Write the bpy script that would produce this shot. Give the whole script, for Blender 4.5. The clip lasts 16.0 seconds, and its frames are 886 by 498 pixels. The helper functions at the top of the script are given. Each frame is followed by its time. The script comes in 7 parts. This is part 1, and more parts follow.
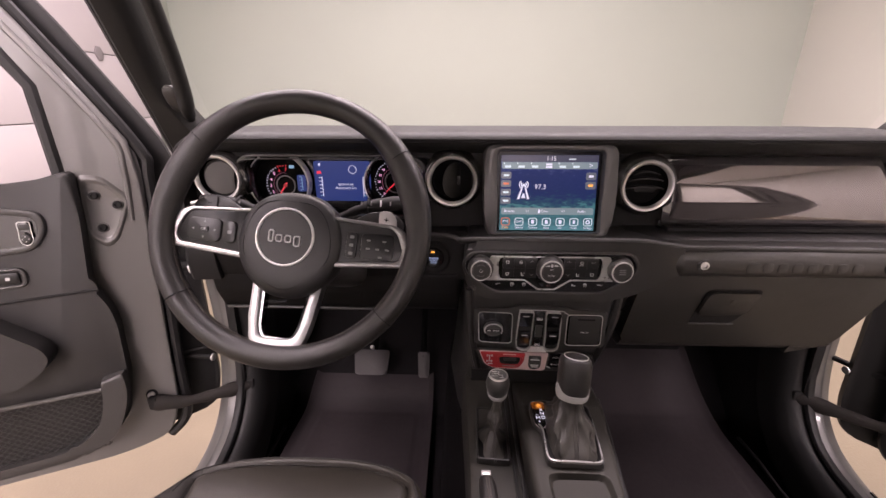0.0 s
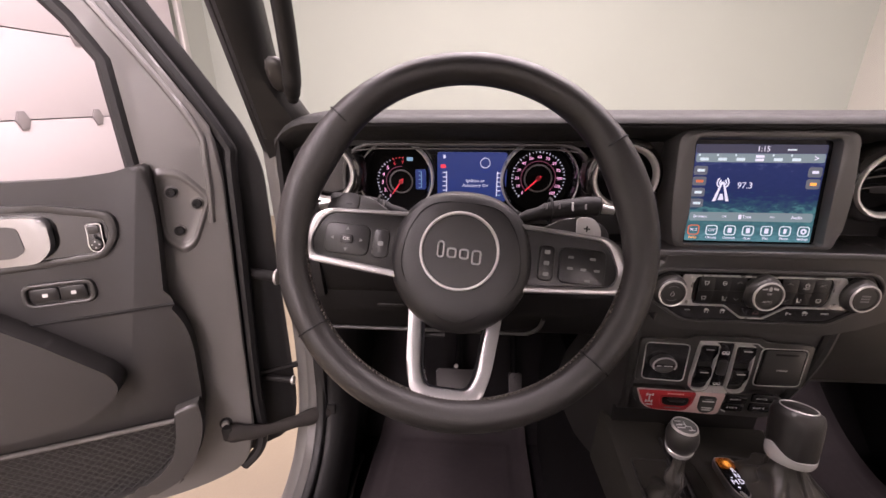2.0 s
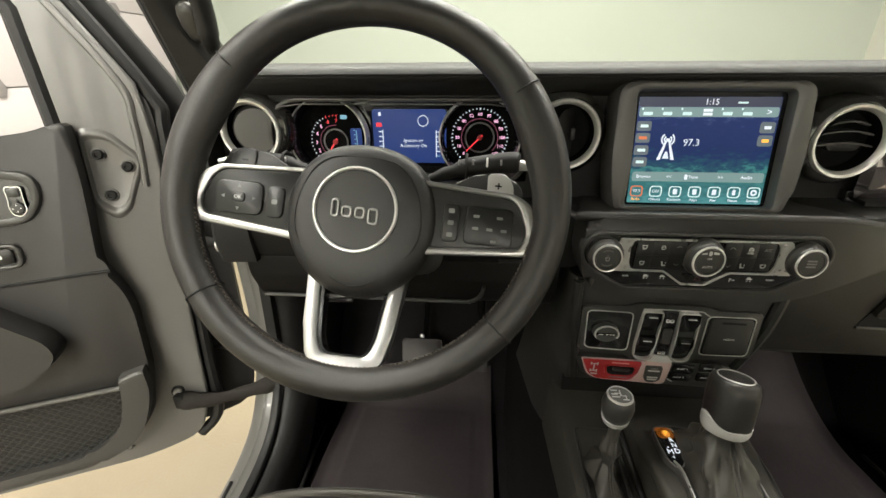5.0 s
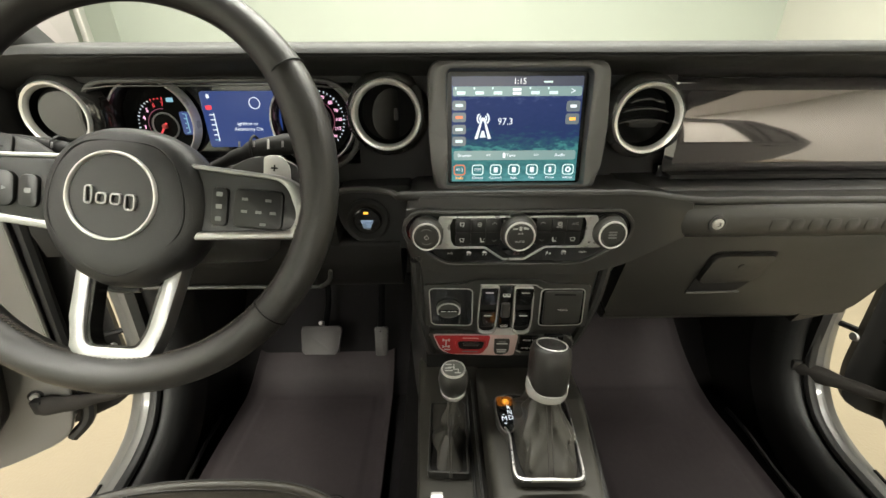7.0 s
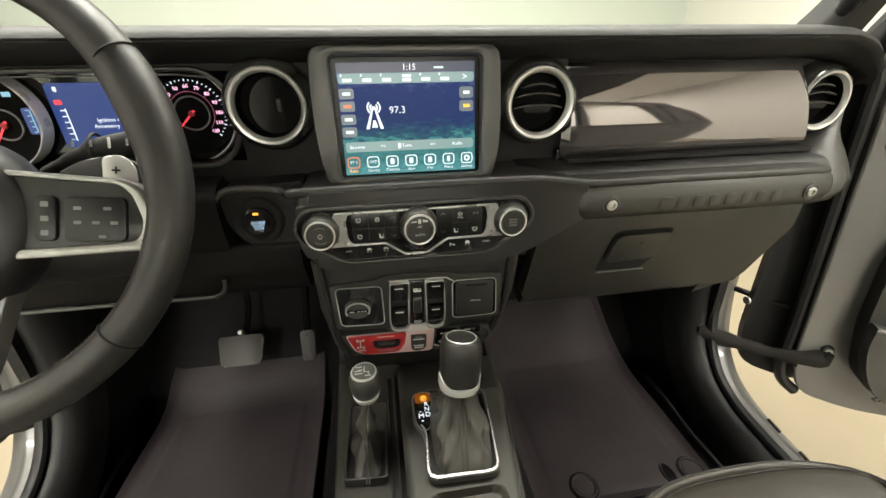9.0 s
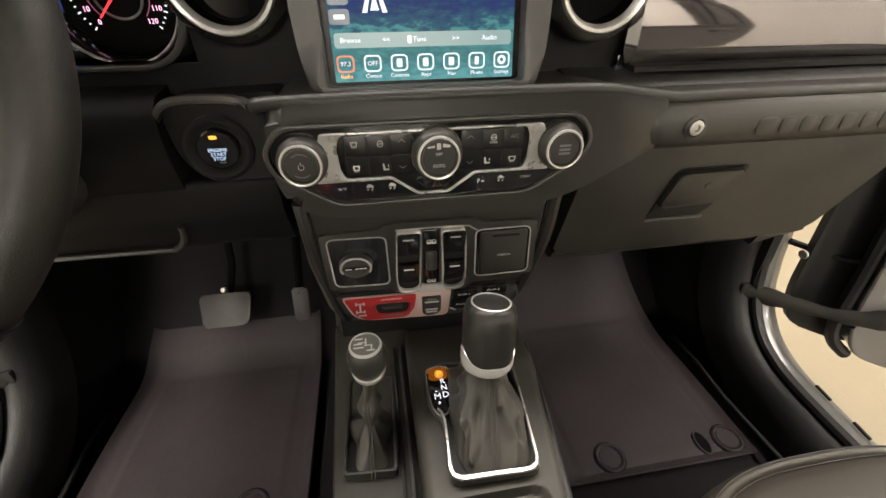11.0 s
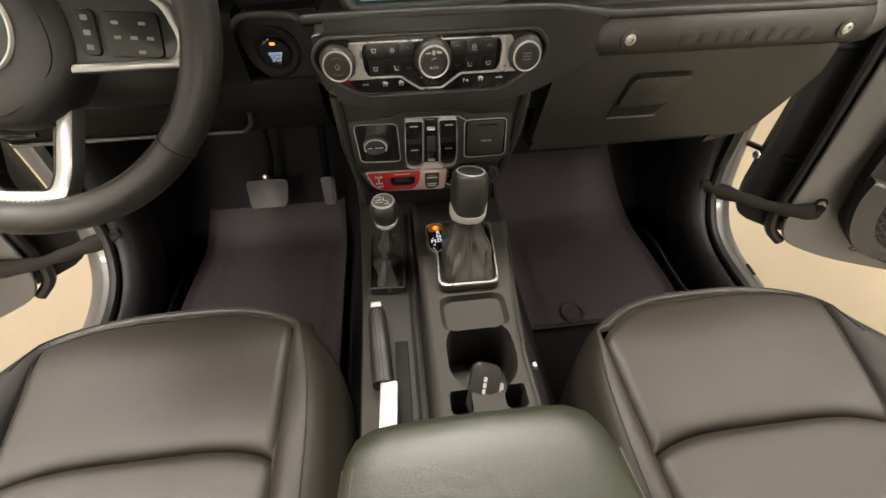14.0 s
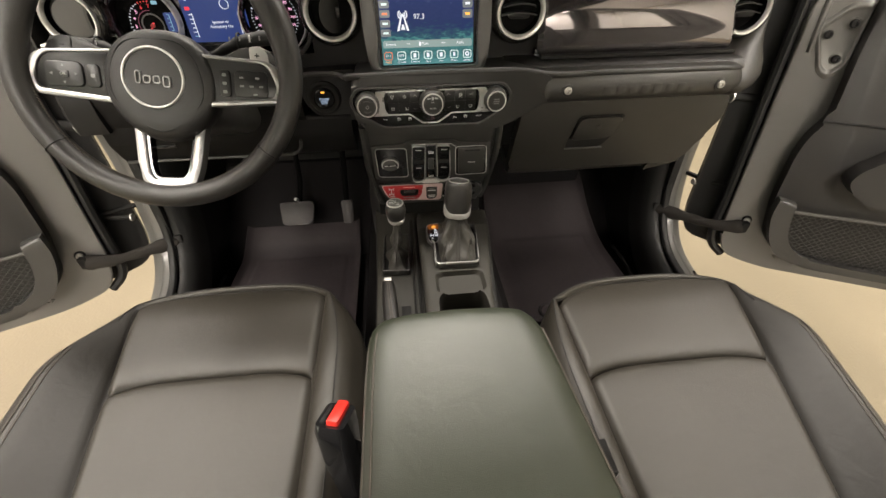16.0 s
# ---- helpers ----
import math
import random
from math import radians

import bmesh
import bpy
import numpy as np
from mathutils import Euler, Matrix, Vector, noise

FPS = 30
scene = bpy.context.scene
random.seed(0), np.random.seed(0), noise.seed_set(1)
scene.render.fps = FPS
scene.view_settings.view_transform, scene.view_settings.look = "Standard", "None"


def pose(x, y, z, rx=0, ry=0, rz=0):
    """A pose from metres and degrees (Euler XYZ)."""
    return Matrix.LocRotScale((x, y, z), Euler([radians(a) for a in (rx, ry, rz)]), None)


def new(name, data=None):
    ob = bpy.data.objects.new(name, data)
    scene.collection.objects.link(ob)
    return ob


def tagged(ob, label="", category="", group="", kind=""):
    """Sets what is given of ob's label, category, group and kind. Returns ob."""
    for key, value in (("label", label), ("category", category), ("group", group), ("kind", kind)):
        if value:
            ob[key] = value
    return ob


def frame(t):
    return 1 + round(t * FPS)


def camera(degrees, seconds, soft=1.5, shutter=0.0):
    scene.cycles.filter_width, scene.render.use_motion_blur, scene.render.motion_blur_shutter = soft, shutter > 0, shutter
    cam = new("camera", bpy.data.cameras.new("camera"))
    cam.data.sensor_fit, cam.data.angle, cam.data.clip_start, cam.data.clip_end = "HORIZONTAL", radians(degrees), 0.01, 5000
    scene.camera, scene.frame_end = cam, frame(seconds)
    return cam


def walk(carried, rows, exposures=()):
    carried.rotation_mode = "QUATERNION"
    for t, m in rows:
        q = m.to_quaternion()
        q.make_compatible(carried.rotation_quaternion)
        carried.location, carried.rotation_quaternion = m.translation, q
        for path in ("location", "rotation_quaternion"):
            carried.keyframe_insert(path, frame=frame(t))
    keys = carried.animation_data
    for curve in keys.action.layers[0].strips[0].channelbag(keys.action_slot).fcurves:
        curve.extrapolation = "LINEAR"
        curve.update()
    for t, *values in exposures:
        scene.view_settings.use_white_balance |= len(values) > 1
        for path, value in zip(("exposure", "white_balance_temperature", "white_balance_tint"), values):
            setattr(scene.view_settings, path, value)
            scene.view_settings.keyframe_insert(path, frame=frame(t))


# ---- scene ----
cam = camera(94.7, 16.0)
METRES, EYE, TILT, LEAN, TURN = 1.5, 1.40, -20.0, 0.0, 2.0
ROWS = [
    (0.0, 0.0, 0.0, 0.0, 0.0, 0.0, -0.0),
    (0.5, -0.0409, 0.0343, 0.0046, 0.76, -0.05, -0.26),
    (1.0, -0.0815, 0.0627, 0.0059, 1.33, -0.07, -0.45),
    (1.5, -0.1221, 0.0832, 0.0087, 1.69, -0.1, -0.57),
    (2.0, -0.1537, 0.1033, 0.0142, 1.98, -0.22, -0.66),
    (2.5, -0.1853, 0.1181, 0.0086, 2.29, -0.36, -0.74),
    (3.0, -0.1942, 0.134, 0.0129, 2.6, -0.72, -0.78),
    (5.5, -0.048, 0.1248, 0.0032, 2.47, -4.66, -0.62),
    (6.0, -0.0207, 0.1238, 0.0019, 1.47, -5.17, -0.26),
    (6.5, 0.0097, 0.1233, -0.0003, -0.25, -5.52, 0.36),
    (7.0, 0.0429, 0.1247, 0.0006, -2.81, -5.91, 1.2),
    (7.5, 0.0672, 0.1268, 0.0014, -5.75, -6.17, 2.18),
    (8.0, 0.09, 0.1231, 0.0046, -8.56, -6.46, 3.14),
    (10.5, 0.0814, 0.1976, -0.0146, -11.15, -11.74, 4.11),
    (11.0, 0.0825, 0.2269, -0.0204, -10.86, -14.08, 4.03),
    (11.5, 0.0834, 0.2472, -0.0253, -10.52, -16.71, 3.97),
    (12.0, 0.0833, 0.2507, -0.0301, -10.16, -19.65, 3.9),
    (12.5, 0.0856, 0.2474, -0.043, -9.68, -22.44, 3.78),
    (13.0, 0.0824, 0.2217, -0.041, -9.12, -24.55, 3.64),
    (13.5, 0.0829, 0.1629, -0.0304, -8.61, -25.7, 3.5),
    (14.0, 0.0803, 0.0943, -0.0182, -8.31, -26.02, 3.44),
    (14.5, 0.0735, 0.0337, -0.0153, -8.13, -25.44, 3.37),
    (15.0, 0.0739, -0.007, -0.0208, -8.05, -24.07, 3.35),
    (15.5, 0.0722, -0.0384, -0.0259, -7.87, -21.94, 3.27),
    (16.0, 0.068, -0.0689, -0.0295, -7.6, -19.33, 3.14),
]
EXPO = [(0.0, -0.19, 6500, 36), (1.5, -0.12, 6500, 38), (2.0, -0.08, 6500, 36), (2.5, -0.08, 6500, 27), (3.0, -0.06, 6500, 17), (5.5, 0.15, 6550, 5), (8.0, 0.37, 6550, 3), (11.0, 0.44, 6750, 12), (13.0, 0.36, 6850, 14), (16.0, 0.08, 6800, 11)]
walk(cam, [(t, pose(-0.167, 0, EYE, TILT, LEAN, TURN) @ pose(METRES * x, METRES * y, METRES * z, 90 + pitch, roll, yaw)) for t, x, y, z, yaw, pitch, roll in ROWS],
     exposures=EXPO)

# ---- light ----
world = bpy.data.worlds.new("world")
scene.world = world
world.use_nodes = True
world.node_tree.nodes["Background"].inputs[0].default_value = (0.9, 0.92, 1.0, 1)
world.node_tree.nodes["Background"].inputs[1].default_value = 0.05


# Assumed lamps, none in view; places and watts only balance the brightness.
def assumed_lamp(x, y, sx, sy, watts, colour=(1.0, 0.955, 0.89)):
    data = bpy.data.lights.new("assumed_lamp", "AREA")
    data.shape, data.size, data.size_y, data.energy, data.color = "RECTANGLE", sx, sy, watts, colour
    ob = new("assumed_lamp", data)
    ob.matrix_basis = pose(x, y, 3.52)
    return ob


assumed_lamp(-1.9, 0.1, 0.5, 5.0, 290)
assumed_lamp(0.0, 2.9, 3.2, 0.6, 140)
# Added fill over the windscreen to lift the console and seat fronts.
assumed_lamp(0.0, 1.55, 2.0, 0.5, 120)
assumed_lamp(1.9, 0.1, 0.5, 5.0, 215)
# Added fill behind the car, strong enough to light the dash face.
assumed_lamp(0.0, -4.4, 5.0, 0.7, 1000)


# ---- materials ----
def material(name, colour, rough=0.5, metal=0.0, grain=0.0, scale=900.0, vary=0.15, coat=0.0, spec=0.5, cells=False, large=6.0, rough_vary=0.12, wrinkle=0.0):
    """A surface with variation at two scales and fine relief; scale counts grains to the metre."""
    m = bpy.data.materials.new(name)
    m.use_nodes = True
    nt = m.node_tree
    bsdf = nt.nodes["Principled BSDF"]
    bsdf.inputs["Metallic"].default_value = metal
    bsdf.inputs["Coat Weight"].default_value = coat
    bsdf.inputs["Coat Roughness"].default_value = 0.05
    bsdf.inputs["Specular IOR Level"].default_value = spec
    coord = nt.nodes.new("ShaderNodeTexCoord")
    big = nt.nodes.new("ShaderNodeTexNoise")
    big.inputs["Scale"].default_value = large
    big.inputs["Detail"].default_value = 5.0
    nt.links.new(coord.outputs["Object"], big.inputs["Vector"])
    ramp = nt.nodes.new("ShaderNodeMix")
    ramp.data_type = "RGBA"
    ramp.inputs["A"].default_value = (*[c * (1 - vary) for c in colour], 1)
    ramp.inputs["B"].default_value = (*[min(1, c * (1 + vary)) for c in colour], 1)
    nt.links.new(big.outputs["Fac"], ramp.inputs["Factor"])
    nt.links.new(ramp.outputs["Result"], bsdf.inputs["Base Color"])
    mr = nt.nodes.new("ShaderNodeMapRange")
    mr.inputs["To Min"].default_value = max(0.02, rough * (1 - rough_vary))
    mr.inputs["To Max"].default_value = min(1, rough * (1 + rough_vary))
    fine = nt.nodes.new("ShaderNodeTexNoise")
    fine.inputs["Scale"].default_value = large * 9
    fine.inputs["Detail"].default_value = 3.0
    nt.links.new(coord.outputs["Object"], fine.inputs["Vector"])
    nt.links.new(fine.outputs["Fac"], mr.inputs["Value"])
    nt.links.new(mr.outputs["Result"], bsdf.inputs["Roughness"])
    if grain > 0:
        if cells:
            tex = nt.nodes.new("ShaderNodeTexVoronoi")
            tex.feature = "DISTANCE_TO_EDGE"
            out = tex.outputs["Distance"]
        else:
            tex = nt.nodes.new("ShaderNodeTexNoise")
            tex.inputs["Detail"].default_value = 2.0
            out = tex.outputs["Fac"]
        tex.inputs["Scale"].default_value = scale
        nt.links.new(coord.outputs["Object"], tex.inputs["Vector"])
        bump = nt.nodes.new("ShaderNodeBump")
        bump.inputs["Strength"].default_value = grain
        bump.inputs["Distance"].default_value = 0.6 / scale
        nt.links.new(out, bump.inputs["Height"])
        nt.links.new(bump.outputs["Normal"], bsdf.inputs["Normal"])
        if wrinkle > 0:
            soft = nt.nodes.new("ShaderNodeTexNoise")
            soft.inputs["Scale"].default_value = 28.0
            soft.inputs["Detail"].default_value = 3.0
            soft.inputs["Distortion"].default_value = 0.8
            nt.links.new(coord.outputs["Object"], soft.inputs["Vector"])
            fold = nt.nodes.new("ShaderNodeBump")
            fold.inputs["Strength"].default_value = wrinkle
            fold.inputs["Distance"].default_value = 0.01
            nt.links.new(soft.outputs["Fac"], fold.inputs["Height"])
            nt.links.new(fold.outputs["Normal"], bump.inputs["Normal"])
    return m


def glow(name, colour, strength=1.0):
    m = bpy.data.materials.new(name)
    m.use_nodes = True
    b = m.node_tree.nodes["Principled BSDF"]
    b.inputs["Base Color"].default_value = (0.01, 0.01, 0.01, 1)
    b.inputs["Roughness"].default_value = 0.3
    b.inputs["Emission Color"].default_value = (*colour, 1)
    b.inputs["Emission Strength"].default_value = strength
    return m


# Soft-touch black made lighter, with the light on the lid in its colour.
GLOVE = material("lit_glove_black", (0.0230, 0.0212, 0.0180), 0.41, grain=0.35, scale=1100, cells=True)
# Dash plastic with the shade below the wheel put into its colour.
KNEE = material("shaded_knee_black", (0.0058, 0.0054, 0.0052), 0.6, grain=0.3, scale=900, spec=0.14)
KEYBLACK = material("key_black", (0.0100, 0.0098, 0.0095), 0.34, grain=0.1, scale=1400, spec=0.35)
SOFT = material("soft_touch_black", (0.0150, 0.0144, 0.0138), 0.41, grain=0.35, scale=1100, cells=True)
HARD = material("hard_black_plastic", (0.031, 0.0298, 0.0280), 0.37, grain=0.3, scale=1500)
# Hard plastic lightened; the light on the console deck is in its colour.
CONSOLE = material("lit_console_plastic", (0.040, 0.0378, 0.0325), 0.55, grain=0.3, scale=1500, spec=0.22)
STACK = material("satin_stack_black", (0.0245, 0.0234, 0.0216), 0.30, grain=0.08, scale=1400, spec=0.6)
DOORTRIM = material("door_trim_black", (0.0148, 0.0137, 0.0132), 0.44, grain=0.35, scale=1000, cells=True, vary=0.2)
STRAP = material("woven_strap", (0.027, 0.024, 0.022), 0.8, grain=0.6, scale=500, spec=0.2)
# Lighter copy of the soft black; the strong light on the handle is in it.
HANDLE = material("lit_handle_black", (0.0260, 0.0240, 0.0212), 0.42, grain=0.35, scale=1000, cells=True, vary=0.2)
BROW = material("padded_brow_black", (0.0130, 0.0128, 0.0118), 0.52, grain=0.4, scale=900, cells=True, spec=0.32)
HORN = material("horn_pad_black", (0.0100, 0.0095, 0.0095), 0.44, grain=0.35, scale=1100, cells=True)
BEZEL = material("bezel_plastic", (0.056, 0.0545, 0.052), 0.40, grain=0.2, scale=1200)
SURROUND = material("gloss_vent_surround", (0.06, 0.058, 0.055), 0.14, metal=0.6, coat=0.6, vary=0.1)
PILLAR = material("pillar_trim_black", (0.0105, 0.0100, 0.0090), 0.50, grain=0.35, scale=900, cells=True, spec=0.35)
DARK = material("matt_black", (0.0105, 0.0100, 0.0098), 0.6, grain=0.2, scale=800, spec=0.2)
# Near-black for dial faces; elsewhere it stands in for deep shade.
NEARBLACK = material("near_black", (0.0025, 0.0025, 0.0025), 0.7, grain=0.1, scale=600, spec=0.06)
PIANO = material("piano_black", (0.012, 0.012, 0.013), 0.12, coat=0.6, vary=0.1)
LEATHER = material("black_leather", (0.0238, 0.0207, 0.0160), 0.44, grain=0.3, scale=750, cells=True, vary=0.14, spec=0.40, wrinkle=0.08)
PERF = material("black_leather_bolster", (0.0180, 0.0162, 0.0142), 0.48, grain=0.25, scale=800, cells=True, wrinkle=0.10, spec=0.32)
WRAP = material("wheel_leather", (0.0160, 0.0146, 0.0134), 0.41, grain=0.3, scale=1000, cells=True, wrinkle=0.08, rough_vary=0.4, spec=0.44)
EDGE = material("bolster_edge_leather", (0.030, 0.027, 0.023), 0.36, grain=0.3, scale=750, cells=True, vary=0.12, spec=0.45, wrinkle=0.05)
# Green cast reflected from the front wall is mixed into the vinyl colour.
VINYL = material("armrest_vinyl", (0.0200, 0.0250, 0.0128), 0.42, grain=0.3, scale=700, cells=True, wrinkle=0.06, spec=0.78)
RUBBER = material("rubber_mat", (0.0345, 0.0280, 0.0298), 0.60, grain=0.4, scale=500, spec=0.18, vary=0.3, large=9, rough_vary=0.3, wrinkle=0.10)
CARPET = material("black_carpet", (0.0125, 0.0115, 0.0120), 0.95, grain=0.8, scale=600, spec=0.06)
SEAL = material("rubber_seal", (0.0115, 0.0112, 0.0112), 0.50, grain=0.2, scale=400, spec=0.3)
PAINT = material("grey_body_paint", (0.102, 0.098, 0.092), 0.34, coat=0.35, vary=0.10, large=4, rough_vary=0.3)
TRIMGLOSS = material("gloss_grey_trim", (0.152, 0.137, 0.141), 0.05, metal=0.8, coat=0.6, vary=0.06, large=3)
# Half metallic: the pale base supplies bright reflections the cabin lacks.
SATIN = material("satin_silver", (0.58, 0.572, 0.555), 0.30, metal=0.5, vary=0.06)
SPOKE = material("brushed_spoke", (0.30, 0.297, 0.292), 0.33, metal=0.85, vary=0.06)
# Mostly diffuse, so the ring's shine is carried by its pale colour.
DIALRING = material("dial_ring_chrome", (0.62, 0.61, 0.61), 0.28, metal=0.25, vary=0.05)
PLATE = material("brushed_plate", (0.42, 0.415, 0.40), 0.28, metal=0.6, vary=0.08)
# Low metal share; pale colour takes the place of mirrored lamps.
CHROME = material("chrome", (0.66, 0.65, 0.635), 0.20, metal=0.4, vary=0.04)
STEEL = material("pedal_steel", (0.038, 0.034, 0.034), 0.5, metal=0.4, vary=0.15)
RED = material("red_plastic", (0.34, 0.017, 0.021), 0.35, vary=0.12)
BUCKLERED = material("buckle_red", (0.75, 0.03, 0.02), 0.35, vary=0.08)
PALE = material("pale_marking", (0.55, 0.55, 0.54), 0.5)
GREYMARK = material("dim_marking", (0.16, 0.16, 0.16), 0.5)
HEM = material("elastic_hem", (0.085, 0.08, 0.075), 0.7)
GREYPL = material("grey_black_plastic", (0.055, 0.053, 0.051), 0.38, grain=0.2, scale=1200)
BOOT = material("boot_leather", (0.046, 0.043, 0.037), 0.40, grain=0.3, scale=900, cells=True)
STITCH = material("grey_thread", (0.070, 0.060, 0.050), 0.8)
DARKSEAM = material("black_thread", (0.012, 0.011, 0.010), 0.8)
DIMSEAM = material("dark_thread", (0.050, 0.046, 0.042), 0.8)
# Off-white held dark to offset the front lamp; the side wall stays lighter.
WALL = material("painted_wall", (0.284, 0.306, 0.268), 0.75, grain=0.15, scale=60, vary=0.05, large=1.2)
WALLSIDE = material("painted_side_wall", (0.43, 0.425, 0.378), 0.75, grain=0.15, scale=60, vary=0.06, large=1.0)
DOORWHITE = material("white_door_panel", (0.43, 0.395, 0.398), 0.5, vary=0.04, large=2)
CONCRETE = material("sealed_concrete", (0.180, 0.149, 0.101), 0.42, grain=0.2, scale=90, vary=0.12, large=2.2)
CEIL = material("ceiling_paint", (0.7, 0.69, 0.66), 0.85, vary=0.05)
HEADLINER = material("black_headliner", (0.03, 0.03, 0.03), 0.9, grain=0.3, scale=300)
ZINC = material("zinc_hardware", (0.45, 0.44, 0.42), 0.4, metal=0.6)

HINGE = material("grey_hinge", (0.22, 0.20, 0.20), 0.5, metal=0.4)

SCREENGLASS = material("screen_glass", (0.006, 0.006, 0.007), 0.2, vary=0.1, spec=0.12)
GLASS = bpy.data.materials.new("clear_glass")
GLASS.use_nodes = True
_nt = GLASS.node_tree
_nt.nodes.remove(_nt.nodes["Principled BSDF"])
_tr, _gl, _mx, _fr = (_nt.nodes.new("ShaderNodeBsdf" + k) if k[0] != "_" else _nt.nodes.new("ShaderNode" + k[1:]) for k in ("Transparent", "Glossy", "_MixShader", "_Fresnel"))
_gl.inputs["Roughness"].default_value = 0.02
_tr.inputs["Color"].default_value = (0.95, 0.97, 0.95, 1)
_fr.inputs["IOR"].default_value = 1.3
_nt.links.new(_fr.outputs[0], _mx.inputs[0])
_nt.links.new(_tr.outputs[0], _mx.inputs[1])
_nt.links.new(_gl.outputs[0], _mx.inputs[2])
_nt.links.new(_mx.outputs[0], _nt.nodes["Material Output"].inputs[0])


# ---- building helpers ----
def thing(name, x, y, z, label, category, group="", kind=""):
    ob = new(name)
    ob.matrix_basis = pose(x, y, z)
    ob.empty_display_size = 0.05
    return tagged(ob, label, category, group, kind)


def finish(bm, mesh_name, mat, angle=38):
    bmesh.ops.recalc_face_normals(bm, faces=bm.faces)
    me = bpy.data.meshes.new(mesh_name)
    bm.to_mesh(me)
    bm.free()
    me.materials.append(mat)
    me.shade_smooth()
    me.set_sharp_from_angle(angle=radians(angle))
    return me


def part(name, bm, mat, parent=None, label="", angle=38):
    """Links a bmesh as one mesh object under a thing or under a part; the geometry is in world metres."""
    ob = new(name, finish(bm, name, mat, angle))
    if parent is not None:
        ob.parent = parent
        ob.matrix_parent_inverse = parent.matrix_basis.inverted()
    if label:
        ob["label"] = label
    return ob


def structure(name, bm, mat, label, category="", angle=38):
    return tagged(part(name, bm, mat, None, "", angle), label, category or name.split("_")[0], "", "structure")


def face(x, y, z, lean=0.0, spin=0.0):
    """Axes of a face that looks at the driver: right, up (leaning forward), out."""
    a = radians(lean)
    m = Matrix(((1, 0, 0, x), (0, math.sin(a), -math.cos(a), y), (0, math.cos(a), math.sin(a), z), (0, 0, 0, 1)))
    return m @ pose(0, 0, 0, 0, 0, spin)


def box(sx, sy, sz, m=Matrix(), bev=0.0, segs=2, bm=None):
    b = bmesh.new()
    bmesh.ops.create_cube(b, size=1.0, matrix=Matrix.Diagonal((sx, sy, sz, 1)))
    if bev > 0:
        bmesh.ops.bevel(b, geom=b.edges[:], offset=bev, segments=segs, affect="EDGES", profile=0.5)
    b.transform(m)
    return join(bm, b)


def join(bm, b):
    if bm is None:
        return b
    me = bpy.data.meshes.new("tmp")
    b.to_mesh(me)
    b.free()
    bm.from_mesh(me)
    bpy.data.meshes.remove(me)
    return bm


def bounds(x0, x1, y0, y1, z0, z1, bev=0.0, segs=2, bm=None):
    return box(x1 - x0, y1 - y0, z1 - z0, pose((x0 + x1) / 2, (y0 + y1) / 2, (z0 + z1) / 2), bev, segs, bm)


def rrect(w, h, r, n=5, cx=0.0, cy=0.0):
    pts = []
    for k, (sx, sy) in enumerate(((1, 1), (-1, 1), (-1, -1), (1, -1))):
        for i in range(n + 1):
            a = math.pi / 2 * (k + i / n)
            pts.append((cx + sx * (w / 2 - r) + r * math.cos(a), cy + sy * (h / 2 - r) + r * math.sin(a)))
    return pts


def rounded(pts, r, n=5):
    """A polygon with its corners rounded; r is one radius or one for each corner."""
    out = []
    for i, p in enumerate(pts):
        rr = r[i] if isinstance(r, (list, tuple)) else r
        p, a, b = Vector(p), Vector(pts[i - 1]), Vector(pts[(i + 1) % len(pts)])
        if rr <= 0:
            out.append(tuple(p))
            continue
        d0, d1 = (a - p), (b - p)
        k = min(rr, d0.length * 0.45, d1.length * 0.45)
        s, e = p + d0.normalized() * k, p + d1.normalized() * k
        for j in range(n + 1):
            t = j / n
            out.append(tuple(s * (1 - t) ** 2 + p * 2 * t * (1 - t) + e * t * t))
    return out


def prism(outline, d0, d1, m=Matrix(), bev=0.0, segs=2, bm=None):
    """An outline in the first two axes of m, from d0 to d1 along the third; the rim at d1 is rounded."""
    b = bmesh.new()
    lo = [b.verts.new((x, y, d0)) for x, y in outline]
    hi = [b.verts.new((x, y, d1)) for x, y in outline]
    n = len(outline)
    b.faces.new(lo[::-1])
    top = b.faces.new(hi)
    for i in range(n):
        b.faces.new((lo[i], lo[(i + 1) % n], hi[(i + 1) % n], hi[i]))
    if bev > 0:
        bmesh.ops.bevel(b, geom=top.edges[:], offset=bev, segments=segs, affect="EDGES", profile=0.5, clamp_overlap=True)
    b.transform(m)
    return join(bm, b)


def rim(outer, inner, d0, d1, m=Matrix(), bev=0.0, bm=None):
    """A frame between two outlines with equal counts."""
    b = bmesh.new()
    n = len(outer)
    o0, i0 = ([b.verts.new((x, y, d0)) for x, y in q] for q in (outer, inner))
    o1, i1 = ([b.verts.new((x, y, d1)) for x, y in q] for q in (outer, inner))
    edges = []
    for k in range(n):
        j = (k + 1) % n
        b.faces.new((o0[k], o0[j], o1[j], o1[k]))
        b.faces.new((i0[j], i0[k], i1[k], i1[j]))
        b.faces.new((o1[k], o1[j], i1[j], i1[k]))
        b.faces.new((o0[j], o0[k], i0[k], i0[j]))
    if bev > 0:
        for k in range(n):
            for q in (o1, i1):
                edges.append(b.edges.get((q[k], q[(k + 1) % n])))
        bmesh.ops.bevel(b, geom=edges, offset=bev, segments=2, affect="EDGES", profile=0.5)
    b.transform(m)
    return join(bm, b)


